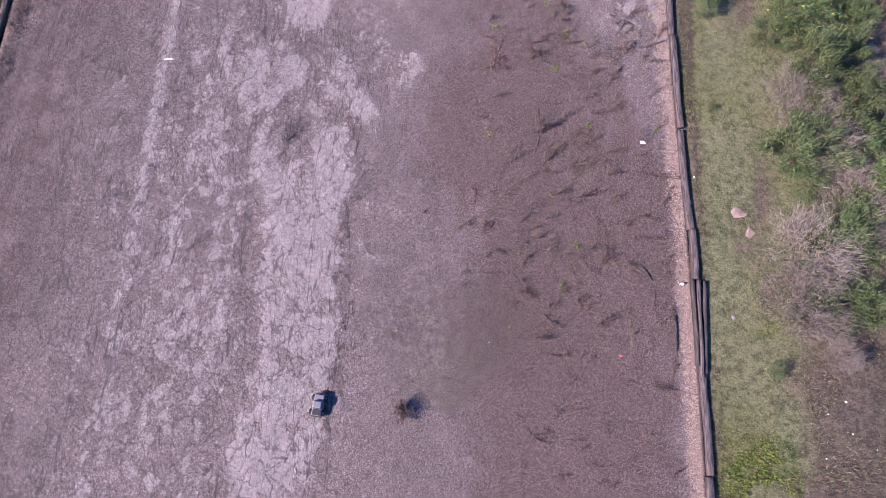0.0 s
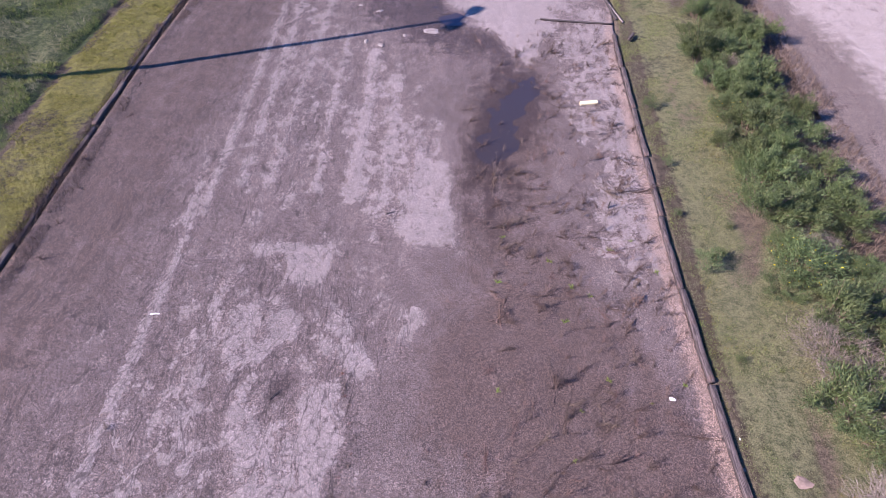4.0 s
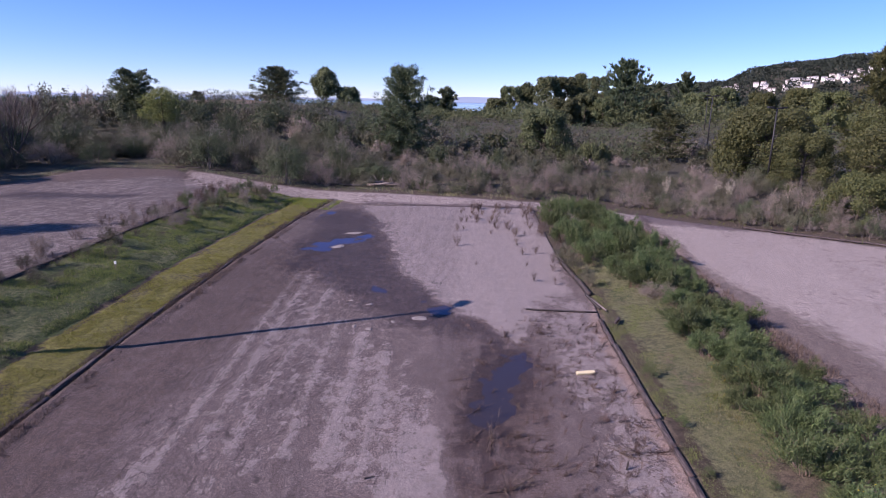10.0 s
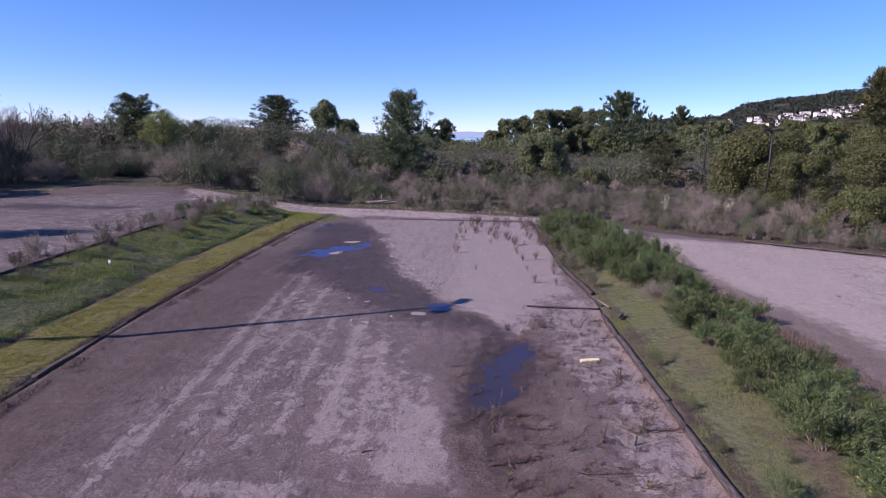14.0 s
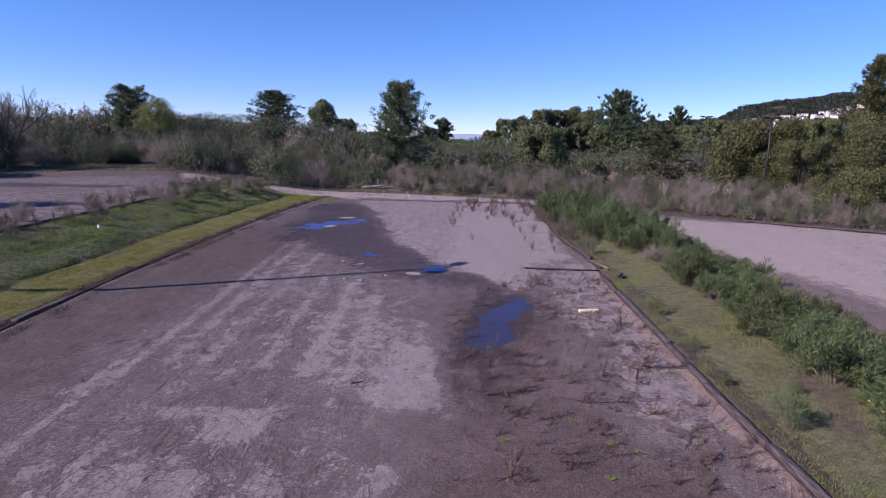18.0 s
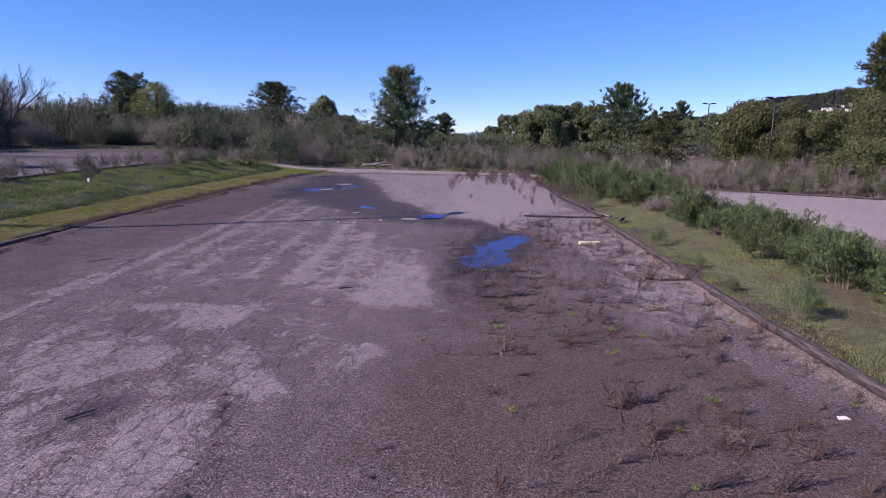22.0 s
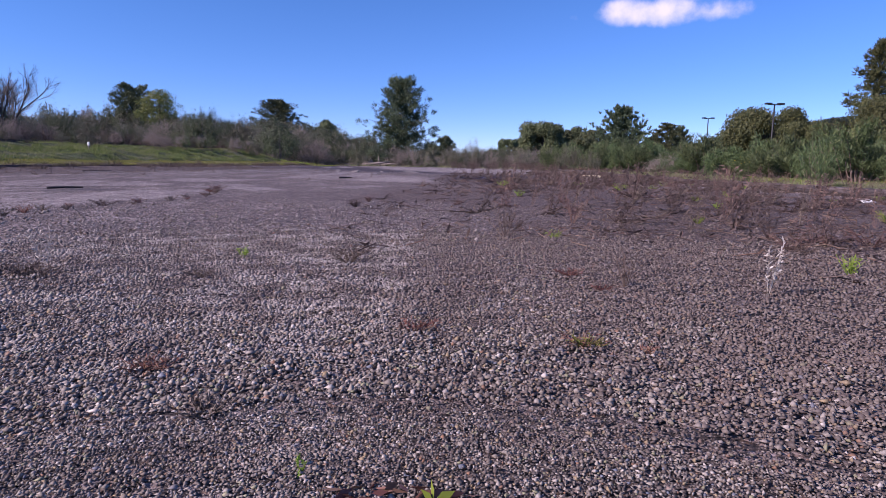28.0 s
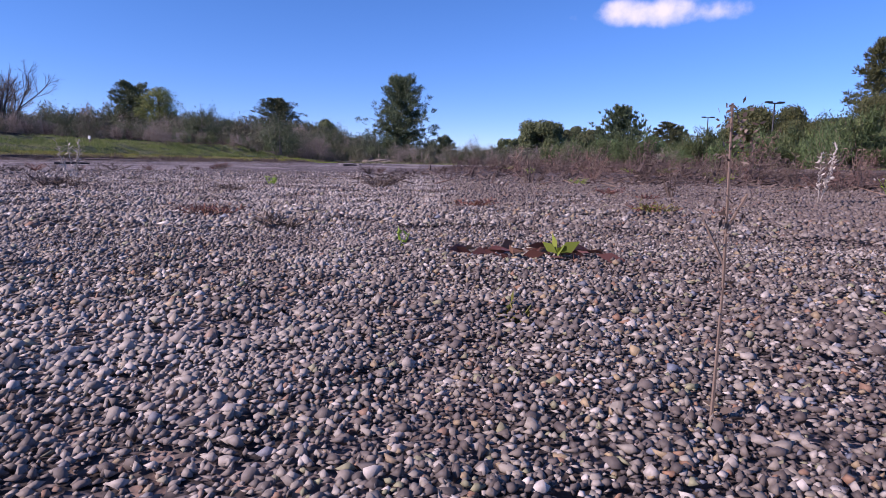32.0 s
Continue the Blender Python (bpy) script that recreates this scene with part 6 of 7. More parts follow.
SPINDLY = [weed_meshes(540 + k, 0.32, 5 + k, F_REDWEED if k == 1 else F_WEED, 0.3, 16, 0.7, 0.3) for k in range(3)]
for k in range(230):
    x, y = (rng.uniform(1.6, 4.5), rng.uniform(9, 24)) if k % 2 else (rng.uniform(0.6, 4.7), rng.uniform(4.8, 16))
    s = rng.uniform(0.5, 1.1)
    thing("spindly_weed", "spindly upright brown weed stalk on the asphalt", "weed", Matrix.Translation((x, y, -0.005)) @ Matrix.Rotation(0.44 + rng.gauss(0, 0.8), 4, "Z") @ Matrix.Diagonal((s, s, s, 1)), SPINDLY[k % 3], "spindly weeds on the lot")

# ---- loose gravel of the worn surface where it is seen from close by ----
M_PEBBLE, nt, bsdf = blank("pebbles", 0.75)
rnd = node(nt, "ShaderNodeNewGeometry").outputs["Random Per Island"]
cr = nt.nodes.new("ShaderNodeValToRGB")
cr.color_ramp.interpolation = "CONSTANT"
nt.links.new(rnd, cr.inputs[0])
TONES = [(0.0, (0.065, 0.054, 0.051)), (0.18, (0.10, 0.085, 0.08)), (0.40, (0.19, 0.166, 0.148)), (0.58, (0.30, 0.27, 0.235)), (0.74, (0.38, 0.345, 0.315)), (0.84, (0.52, 0.48, 0.45)),
         (0.88, (0.32, 0.24, 0.14)), (0.92, (0.25, 0.135, 0.082)), (0.945, (0.13, 0.155, 0.21)), (0.965, (0.25, 0.25, 0.15))]
while len(cr.color_ramp.elements) < len(TONES):
    cr.color_ramp.elements.new(0.5)
for el, (p, col) in zip(cr.color_ramp.elements, TONES):
    el.position, el.color = p, (*col, 1)
mott = grain(nt, place(nt), 260.0, 3)
across = node(nt, "ShaderNodeSeparateXYZ", {0: place(nt)}).outputs[0]
dirt = ramp(nt, calc(nt, "ADD", grain(nt, place(nt), 4.2, 6, 0.75), calc(nt, "ADD", calc(nt, "MULTIPLY", ramp(nt, across, 0.2, 1.3), 0.17), calc(nt, "MULTIPLY", ramp(nt, node(nt, "ShaderNodeSeparateXYZ", {0: place(nt)}).outputs[1], 2.7, 3.7), 0.14))), 0.42, 0.66)
tint = mixed(nt, 1.0, cr.outputs[0], mixed(nt, ramp(nt, mott, 0.25, 0.75), (0.68, 0.67, 0.66), (1.26, 1.23, 1.2)), "MULTIPLY")
dust = calc(nt, "MULTIPLY", ramp(nt, across, 0.16, 0.0), ramp(nt, grain(nt, place(nt), 7.0, 4, 0.6), 0.42, 0.6))
soiled = mixed(nt, dust, (0.115, 0.085, 0.075), (0.33, 0.29, 0.265))
nt.links.new(mixed(nt, calc(nt, "MULTIPLY_ADD", dirt, 0.58, 0.17), tint, soiled), bsdf.inputs["Base Color"])
b = node(nt, "ShaderNodeBump", {"Height": mott, "Strength": 0.3, "Distance": 0.001})
nt.links.new(b.outputs[0], bsdf.inputs["Normal"])

GOLD = (1 + 5 ** 0.5) / 2
ICO_V = np.array([(-1, GOLD, 0), (1, GOLD, 0), (-1, -GOLD, 0), (1, -GOLD, 0), (0, -1, GOLD), (0, 1, GOLD), (0, -1, -GOLD), (0, 1, -GOLD), (GOLD, 0, -1), (GOLD, 0, 1), (-GOLD, 0, -1), (-GOLD, 0, 1)]) / 1.9
ICO_F = np.array([(0, 11, 5), (0, 5, 1), (0, 1, 7), (0, 7, 10), (0, 10, 11), (1, 5, 9), (5, 11, 4), (11, 10, 2), (10, 7, 6), (7, 1, 8),
                  (3, 9, 4), (3, 4, 2), (3, 2, 6), (3, 6, 8), (3, 8, 9), (4, 9, 5), (2, 4, 11), (6, 2, 10), (8, 6, 7), (9, 8, 1)])
OCT_V = np.array([(1, 0, 0), (-1, 0, 0), (0, 1, 0), (0, -1, 0), (0, 0, 1), (0, 0, -1)], float)
OCT_F = np.array([(0, 2, 4), (2, 1, 4), (1, 3, 4), (3, 0, 4), (2, 0, 5), (1, 2, 5), (3, 1, 5), (0, 3, 5)])


def pebbles(seed, near, far_, pitch, shape_v, shape_f, fine=1.0):
    rng = np.random.default_rng(seed)
    ox, oy, a0 = 0.19, 1.97, radians(93.1)
    n = int(2 * far_ / pitch) + 2
    gx, gy = np.meshgrid(np.arange(n) - n / 2, np.arange(n) - n / 2)
    p = np.stack([gx.ravel() + 0.5 * (gy.ravel() % 2), gy.ravel()], 1) * pitch + rng.uniform(-0.42, 0.42, (n * n, 2)) * pitch
    d, a = np.hypot(p[:, 0], p[:, 1]), np.arctan2(p[:, 1], p[:, 0]) - a0
    wide = np.abs(np.arctan2(np.sin(a), np.cos(a)))
    keep = (d > near) & (d < far_ * (rng.uniform(0.82, 1.0, len(d)) if fine > 0.7 else rng.uniform(0.45, 1.0, len(d)))) & (wide < radians(37) + np.minimum(0.12, 0.1 / d) + 0.4 * rng.uniform(0, 1, len(d)) ** 2) & (rng.uniform(0, 1, len(d)) < 0.93) 
    p = p[keep] + [ox, oy]
    m = len(p)
    r = fine * pitch * 0.5 * rng.lognormal(0.02, 0.3, m).clip(0.45, 1.75)
    rel = (fbm(p[:, 0] * 16, p[:, 1] * 16, 61) - 0.15) * 0.012
    turn = rng.uniform(0, 6.283, m)
    flat = rng.uniform(0.5, 0.85, m)
    v = shape_v[None] * (1 + rng.uniform(-0.5, 0.5, (m, len(shape_v), 1))) * rng.uniform(0.6, 1.35, (m, 1, 3)) + rng.normal(0, 0.12, (m, len(shape_v), 3))
    v[..., 2] *= flat[:, None]
    c, s = np.cos(turn)[:, None], np.sin(turn)[:, None]
    v = np.stack([v[..., 0] * c - v[..., 1] * s, v[..., 0] * s + v[..., 1] * c, v[..., 2]], 2) * r[:, None, None]
    v += np.stack([p[:, 0], p[:, 1], rel + 0.25 * r], 1)[:, None]
    f = (np.arange(m)[:, None, None] * len(shape_v) + shape_f).reshape(-1, 3)
    return v.reshape(-1, 3), f


bands = [pebbles(70, 0.05, 0.19, 0.0021, ICO_V, ICO_F), pebbles(71, 0.17, 0.34, 0.0027, OCT_V, OCT_F), pebbles(72, 0.30, 0.85, 0.0038, OCT_V, OCT_F), pebbles(76, 0.07, 0.5, 0.0085, ICO_V, ICO_F, 0.36), pebbles(73, 0.78, 1.6, 0.0066, OCT_V, OCT_F),
         pebbles(74, 1.45, 2.9, 0.0102, OCT_V, OCT_F, 0.72), pebbles(75, 2.4, 5.2, 0.032, OCT_V, OCT_F, 0.34)]
at_v, all_v, all_f = 0, [], []
for v, f in bands:
    all_v.append(v)
    all_f.append(f + at_v)
    at_v += len(v)
thing("gravel", "small grey, white and tan stone chips of the worn surface", "gravel",
      data=arrays_mesh("gravel", np.concatenate(all_v), np.concatenate(all_f), M_PEBBLE), kind="stuff")


# ---- grass, moss and litter ----
def blades(name, label, category, seed, n, x0, x1, y0, y1, tall, wide, leafy, edge="", clump=0.0):
    rng = np.random.default_rng(seed)
    y = rng.uniform(y0, y1, n)
    x = (left_edge(y) - rng.uniform(x0, x1, n)) if edge == "left" else right_edge(y) + x0 + (x1 - x0) * rng.uniform(0, 1, n) ** 1.3 if edge == "right" else rng.uniform(x0, x1, n)
    if edge == "right":
        keep = x < np.interp(y, [-1, 4, 8], [6.1, 6.7, 9.2]) + rng.normal(0, 0.3, n)
        x, y = x[keep], y[keep]
    if edge == "scrub":
        keep = lots(x, y) < -0.15
        x, y = x[keep], y[keep]
    if clump:
        keep = fbm(x * 1.1, y * 1.1, seed) > clump
        x, y = x[keep], y[keep]
    at = np.stack([x, y, land(x, y) - 0.01], 1)
    way = rng.normal(0, 0.45, (len(x), 3)) + [0, 0, 1.0]
    h = tall * (0.4 + 1.2 * fbm(x * 0.8, y * 0.8, seed + 3))[:, None]
    return thing(name, label, category, data=arrays_mesh(name, *leaves(rng, at, way, h, wide), leafy), kind="stuff")


blades("moss_carpet", "yellow-green moss and short grass along the kerb", "moss", 81, 90000, 0.1, 2.2, 0, 48, 0.045, 0.018, F_MOSS, "left", 0.34)
blades("bank_grass", "lush green grass on the bank", "grass", 82, 110000, 2.3, 6.3, 6, 49, 0.12, 0.016, F_GRASS, "left", 0.44)
blades("bank_dry_grass", "dry grass on the bank", "grass", 83, 60000, 2.4, 6.6, 6, 50, 0.10, 0.012, F_DRYGRASS, "left", 0.40)
blades("edge_dry_grass", "dead grass along the mossy kerb", "grass", 84, 15000, -0.12, 0.28, -2, 49, 0.15, 0.013, F_WEED, "left", 0.40)
blades("edge_scruff", "scruffy dead stems where the moss meets the asphalt", "grass", 94, 26000, -0.5, 0.15, 0, 46, 0.13, 0.012, F_WEED, "left", 0.44)
blades("strip_tufts", "yellow-green weed tufts on the kerb strip", "grass", 93, 9000, 0.2, 2.6, 0, 22, 0.08, 0.022, F_MOSS, "right", 0.62)
blades("strip_grass", "short dry green grass on the kerb strip", "grass", 85, 130000, 0.17, 4.1, -1, 33, 0.05, 0.008, F_DRYGRASS, "right", 0.3)
blades("strip_green_grass", "short green grass on the kerb strip", "grass", 86, 70000, 0.25, 4.2, -1, 33, 0.06, 0.012, F_GRASS, "right", 0.47)
blades("lush_tufts", "bright yellow-green weeds on the kerb strip", "grass", 95, 9000, 5.4, 7.0, -2, 4.4, 0.07, 0.030, F_LUSH, clump=0.52)
blades("litter_stems", "dead stems and leaf litter on the kerb strip", "grass", 96, 9000, 6.8, 9.6, -2, 6.2, 0.10, 0.012, F_WEED, clump=0.42)
blades("litter_grass", "sparse dry grass on the brown soil of the kerb strip", "grass", 103, 9000, 6.6, 9.6, -2, 6.4, 0.07, 0.014, F_DRYGRASS, clump=0.46)
blades("scrub_edge_grass", "dry grass along the foot of the scrub", "grass", 97, 16000, -38, 8, 49.5, 61, 0.24, 0.03, F_DRYGRASS, "scrub", 0.44)
blades("scrub_edge_litter", "dead brown stems along the foot of the scrub", "grass", 98, 16000, -40, 34, 38, 62, 0.22, 0.03, F_WEED, "scrub", 0.44)
blades("scrub_edge_green", "green weeds along the foot of the scrub", "grass", 99, 9000, -14, 34, 38, 58, 0.26, 0.04, F_LUSH, "scrub", 0.58)
blades("hedge_litter", "dead grass under the hedge at the lower lot", "grass", 87, 26000, 9.3, 11.4, 6, 46, 0.24, 0.018, F_WEED, clump=0.42)
blades("island_tip_grass", "bright green grass at the end of the bank", "grass", 88, 3500, -0.9, 2.8, 44.5, 48.8, 0.12, 0.03, F_SPROUT, "left")
blades("kerb_soil_litter", "dead stems beside the timber kerb", "grass", 89, 1500, 4.2, 4.9, 0, 27, 0.09, 0.008, F_WEED, clump=0.5)


# shrubs and tall weeds on the bank and along the kerbs
rng = random.Random(23)
SMALL = [bush_meshes("bank_shrub", 600 + k, 0.5, 0.95, 50, 26, 0.09, 0.015, (F_HEDGE, F_SCRUB_P, F_SCRUB)[k], M_STEM, low=0.3, broad=False, stray=0.4) for k in range(3)]
for k in range(52):
    y = rng.uniform(22, 49) if k % 3 else rng.uniform(36, 48)
    x = float(left_edge(y)) - rng.uniform(4.3, 7.4) + (1.2 if y > 42 else 0)
    plant("bank_shrub", "small green shrub on the grass bank", "bush", SMALL[k % 3], spot(x, y, rng.uniform(0.5, 1.1), rng.uniform(0, 6.28)), "shrubs on the bank")
for k in range(74):
    y = rng.uniform(16, 50)
    x = float(left_edge(y)) - rng.uniform(5.4, 8.6)
    s = rng.uniform(0.6, 1.3)
    thing("tall_weed", "tall dead weed beside the upper kerb", "weed", spot(x, y, s, rng.uniform(0, 6.28)), TALL[k % 3], "tall weeds on the bank")
for x, y, s in ((5.42, 11.8, 0.8), (5.1, 13.6, 0.35), (5.2, 15.7, 0.4), (6.3, 13.2, 0.3), (5.6, 9.2, 0.3), (5.15, 18.5, 0.6), (5.85, 12.2, 0.4), (4.55, 29.5, 1.1), (4.3, 31.0, 1.2), (4.9, 27.5, 0.9), (7.0, 4.6, 0.5), (6.6, 3.4, 0.45)):
    plant("bank_shrub", "small twiggy green shrub on the kerb strip", "bush", SMALL[0 if s < 0.85 else 2], spot(x, y, s, rng.uniform(0, 6.28)), "shrubs on the kerb strip")
for x, y, s in ((19.9, 44.0, 0.7), (21.0, 43.2, 0.6), (14.5, 49.8, 0.6), (16.2, 48.7, 0.6)):
    plant("bank_shrub", "low reddish-green shrub at the edge of the lower lot", "bush", SMALL[2 if s > 0.65 else 0], spot(x, y, s, rng.uniform(0, 6.28)), "shrubs at the lower lot")

# plants close to where the camera comes down
def sprig(name, label, x, y, h, stalks, leafy, spread, seed, heads=8, fine=1.0):
    return thing(name, label, "weed", pose(x, y, 0.0, 0, 0, seed * 40), weed_meshes(seed, h, stalks, leafy, spread, heads, fine))


F_WHITEWEED = foliage("bleached_weed", [(0.35, 0.31, 0.27), (0.5, 0.46, 0.42), (0.42, 0.36, 0.30)], sheen=0.1)
F_REDLEAF = foliage("dead_red_leaf", [(0.12, 0.045, 0.04), (0.17, 0.07, 0.06), (0.20, 0.12, 0.08)], sheen=0.1)
sprig("bleached_weed", "bleached white dead stalks standing in gravel", 0.95, 3.5, 0.15, 3, F_WHITEWEED, 0.2, 701, 44, 0.5)
sprig("bleached_weed", "bleached white dead stalks standing in gravel", -0.92, 3.55, 0.15, 6, F_WHITEWEED, 0.35, 702, 26, 0.4)
stalk = thing("dead_stalk", "thin dead stalk with seed heads standing in gravel", "weed", pose(0.212, 2.185, 0.0))
bm = bmesh.new()
for a, b, r in (((0, 0, 0), (0.001, 0.002, 0.045), 0.0006), ((0.001, 0.002, 0.045), (-0.001, 0.001, 0.098), 0.0005), ((0.001, 0.002, 0.05), (-0.006, 0.003, 0.064), 0.0005), ((0.0, 0.002, 0.06), (0.005, 0.0, 0.072), 0.0005)):
    rod(bm, a, b, r, r * 0.7, 5)
part("stem", bm_mesh("stem", bm, M_STEM), stalk)
rng3 = np.random.default_rng(8)
at = np.stack([rng3.normal(0, 0.0024, 120), rng3.normal(0, 0.0024, 120), rng3.choice([0.045, 0.062, 0.068, 0.078, 0.084, 0.09, 0.092, 0.096], 120) + rng3.normal(0, 0.003, 120)], 1)
tagged(part("seed_head", arrays_mesh("seed_head", *leaves(rng3, at, rng3.normal(size=(120, 3)), 0.0024, 0.0011, True), F_WEED), stalk, "brown seed head"), "brown seed head", kind="stuff")
at = np.stack([rng3.normal(0, 0.004, 16), rng3.normal(0, 0.004, 16), rng3.uniform(0.0, 0.006, 16)], 1)
part("basal_leaves", arrays_mesh("basal_leaves", *leaves(rng3, at, rng3.normal(size=(16, 3)) + [0, 0, 0.6], 0.005, 0.002, True), F_WEED), stalk)
sprig("dry_tuft", "low dead grass tuft in the asphalt", -0.15, 3.8, 0.045, 26, F_WEED, 1.6, 704, 6)
sprig("dry_tuft", "low dead grass tuft in the asphalt", -0.95, 3.5, 0.035, 40, F_WEED, 3.6, 705, 6)
sprig("dry_tuft", "dead brown weed tuft with side twigs", 0.36, 4.6, 0.16, 12, F_WEED, 0.8, 706, 6)
sprig("dry_tuft", "dead brown weed tuft with side twigs", 0.75, 5.3, 0.17, 12, F_REDWEED, 0.7, 707, 6)
sprig("red_weed", "flat reddish dead weed in the asphalt", 1.43, 4.34, 0.07, 22, F_REDWEED, 1.6, 708, 8)
sprig("green_sprout", "small yellow-green sprout in the asphalt", -0.5, 3.86, 0.04, 10, F_SPROUT, 0.9, 709, 6)
sprig("green_sprout", "small yellow-green sprout in the asphalt", 1.34, 3.84, 0.06, 16, F_SPROUT, 1.0, 710, 6)
sprig("green_sprout", "small green sprout in the gravel", 0.07, 2.55, 0.018, 5, F_SPROUT, 0.8, 711, 4)
sprig("moss_patch", "olive moss with red leaves in the gravel", 0.43, 3.0, 0.025, 30, F_MOSS, 1.7, 712, 4)
sprig("red_weed", "flat red dead leaves in the gravel", 0.52, 2.98, 0.018, 14, F_REDLEAF, 2.2, 713, 5)
sprig("red_weed", "flat red dead leaves in the gravel", -0.22, 2.83, 0.015, 12, F_REDLEAF, 2.4, 714, 5)
sprig("red_weed", "flat red dead leaves in the gravel", 0.55, 3.5, 0.015, 16, F_REDLEAF, 3.0, 715, 5)
sprig("green_sprout", "small green sprout in the gravel", 0.36, 2.32, 0.007, 5, F_MOSS, 1.0, 716, 4)
sprig("green_sprout", "small green sprout in the gravel", 0.16, 2.30, 0.010, 6, F_MOSS, 1.4, 717, 4)
sprig("moss_patch", "dark moss clump in a crack of the asphalt", -0.6, 6.15, 0.06, 40, F_WEED, 1.6, 718, 4)
sprig("moss_patch", "dark moss clump in a crack of the asphalt", -0.62, 6.75, 0.05, 30, F_REDWEED, 1.6, 719, 4)
sprig("dry_weed", "large dead weed with long twigs lying by the car", -0.62, 2.02, 0.30, 60, F_WEED, 1.1, 720, 14, 1.5)
sprig("dry_weed", "dark dead weed in a crack", -6.63, 6.67, 0.16, 24, F_WEED, 1.0, 721, 6)
sprig("dry_weed", "dead weed with forked twigs", 0.62, 3.55, 0.10, 8, F_WEED, 0.7, 722, 5)
for k, (x, y, h) in enumerate(((-0.88, 3.47, 0.030), (-0.17, 3.93, 0.035), (0.42, 3.01, 0.020), (-0.24, 2.82, 0.018), (-0.08, 2.68, 0.018), (0.50, 3.68, 0.025), (0.42, 4.94, 0.050), (-0.49, 3.53, 0.020), (0.13, 3.08, 0.020), (1.43, 4.28, 0.040))):
    red = k in (2, 3, 5, 8)
    sprig("dry_tuft", "flat red-brown dead tuft in the gravel" if red else "flat dark dead tuft in the gravel", x, y, h, 26, F_REDLEAF if red else F_WEED, 2.8, 780 + k, 6)
sprout = thing("leafy_sprout", "bright green four-leaved sprout on dead red leaves", "weed", pose(0.205, 2.5, 0.004))
rng2 = np.random.default_rng(5)
ways = np.array([(1, 0.1, 0.55), (-0.8, 0.3, 0.6), (0.2, -1, 0.5), (-0.2, 0.6, 0.9), (0.7, -0.6, 0.8)])
part("leaves", arrays_mesh("sprout_leaves", *leaves(rng2, np.tile([0, 0, 0.004], (5, 1)), ways, 0.018, 0.010, True), F_SPROUT), sprout)
at = np.stack([rng2.uniform(-0.085, 0.035, 46), rng2.uniform(-0.012, 0.018, 46), rng2.uniform(0.0, 0.008, 46)], 1)
part("dead_leaves", arrays_mesh("sprout_dead_leaves", *leaves(rng2, at, rng2.normal(0, 1, (46, 3)) * [1, 0.6, 0.15], 0.022, 0.009, True), F_REDLEAF), sprout)

rng = random.Random(47)
MATS = [weed_meshes(750 + k, 0.08, 34, F_REDWEED if k < 1 else F_WEED, 2.6, 5, 0.8) for k in range(3)]
for k in range(26):
    x, y = rng.uniform(1.6, 4.4), rng.uniform(3.2, 8.2)
    if k % 4 == 0:
        x, y = rng.uniform(0.4, 4.4), rng.uniform(8, 16)
    s = rng.uniform(0.6, 1.6)
    thing("matted_weed", "flattened mat of red-brown dead weed on the asphalt", "weed", Matrix.Translation((x, y, 0)) @ Matrix.Rotation(rng.uniform(0, 6.28), 4, "Z") @ Matrix.Diagonal((s, s, s * 0.8, 1)), MATS[k % 3], "matted weeds on the lot")
GREENS = weed_meshes(760, 0.05, 24, F_SPROUT, 1.6, 5)
for k in range(22):
    x, y = rng.uniform(0.3, 4.6), rng.uniform(3.4, 13)
    s = rng.uniform(0.6, 1.7)
    thing("green_sprout", "small yellow-green tuft in a crack of the asphalt", "weed", Matrix.Translation((x, y, 0)) @ Matrix.Rotation(rng.uniform(0, 6.28), 4, "Z") @ Matrix.Diagonal((s, s, s, 1)), GREENS, "green tufts on the lot")

# moss and dead weed that fill the long crack beside the pale lane
SEAM = [weed_meshes(770 + k, 0.06, 26, F_WEED if k else F_REDLEAF, 1.5, 6) for k in range(3)]
for k in range(34):
    y = 2.6 + 5.7 * (k / 34) + rng.uniform(-0.1, 0.1)
    x = float(np.interp(y, [3.1, 4.9, 5.6, 6.3, 7.05, 8.0], [-2.0, -2.2, -2.26, -2.03, -2.09, -2.41])) + rng.uniform(-0.07, 0.07)
    s = rng.uniform(0.5, 1.3)
    thing("crack_weed", "dark dead weed and moss filling a long crack", "weed", Matrix.Translation((x, y, 0)) @ Matrix.Rotation(rng.uniform(0, 6.28), 4, "Z") @ Matrix.Diagonal((s * 0.7, s * 1.3, s * 0.7, 1)), SEAM[k % 3], "weeds in the long crack")

# ---- small things lying about ----
def lump(name, label, category, x, y, z, sx, sy, sz, material, seed, turn=0.0, group=""):
    """A stone or clod with an uneven outline."""
    bm = bmesh.new()
    bmesh.ops.create_icosphere(bm, subdivisions=2, radius=0.5)
    for v in bm.verts:
        v.co *= 0.8 + 0.45 * noise.noise(v.co * 2.3 + Vector((seed, 0, 0)))
        v.co = Vector((v.co.x * sx, v.co.y * sy, max(v.co.z, -0.25) * sz))
    return thing(name, label, category, pose(x, y, z, 0, 0, turn), bm_mesh(name, bm, material), group)


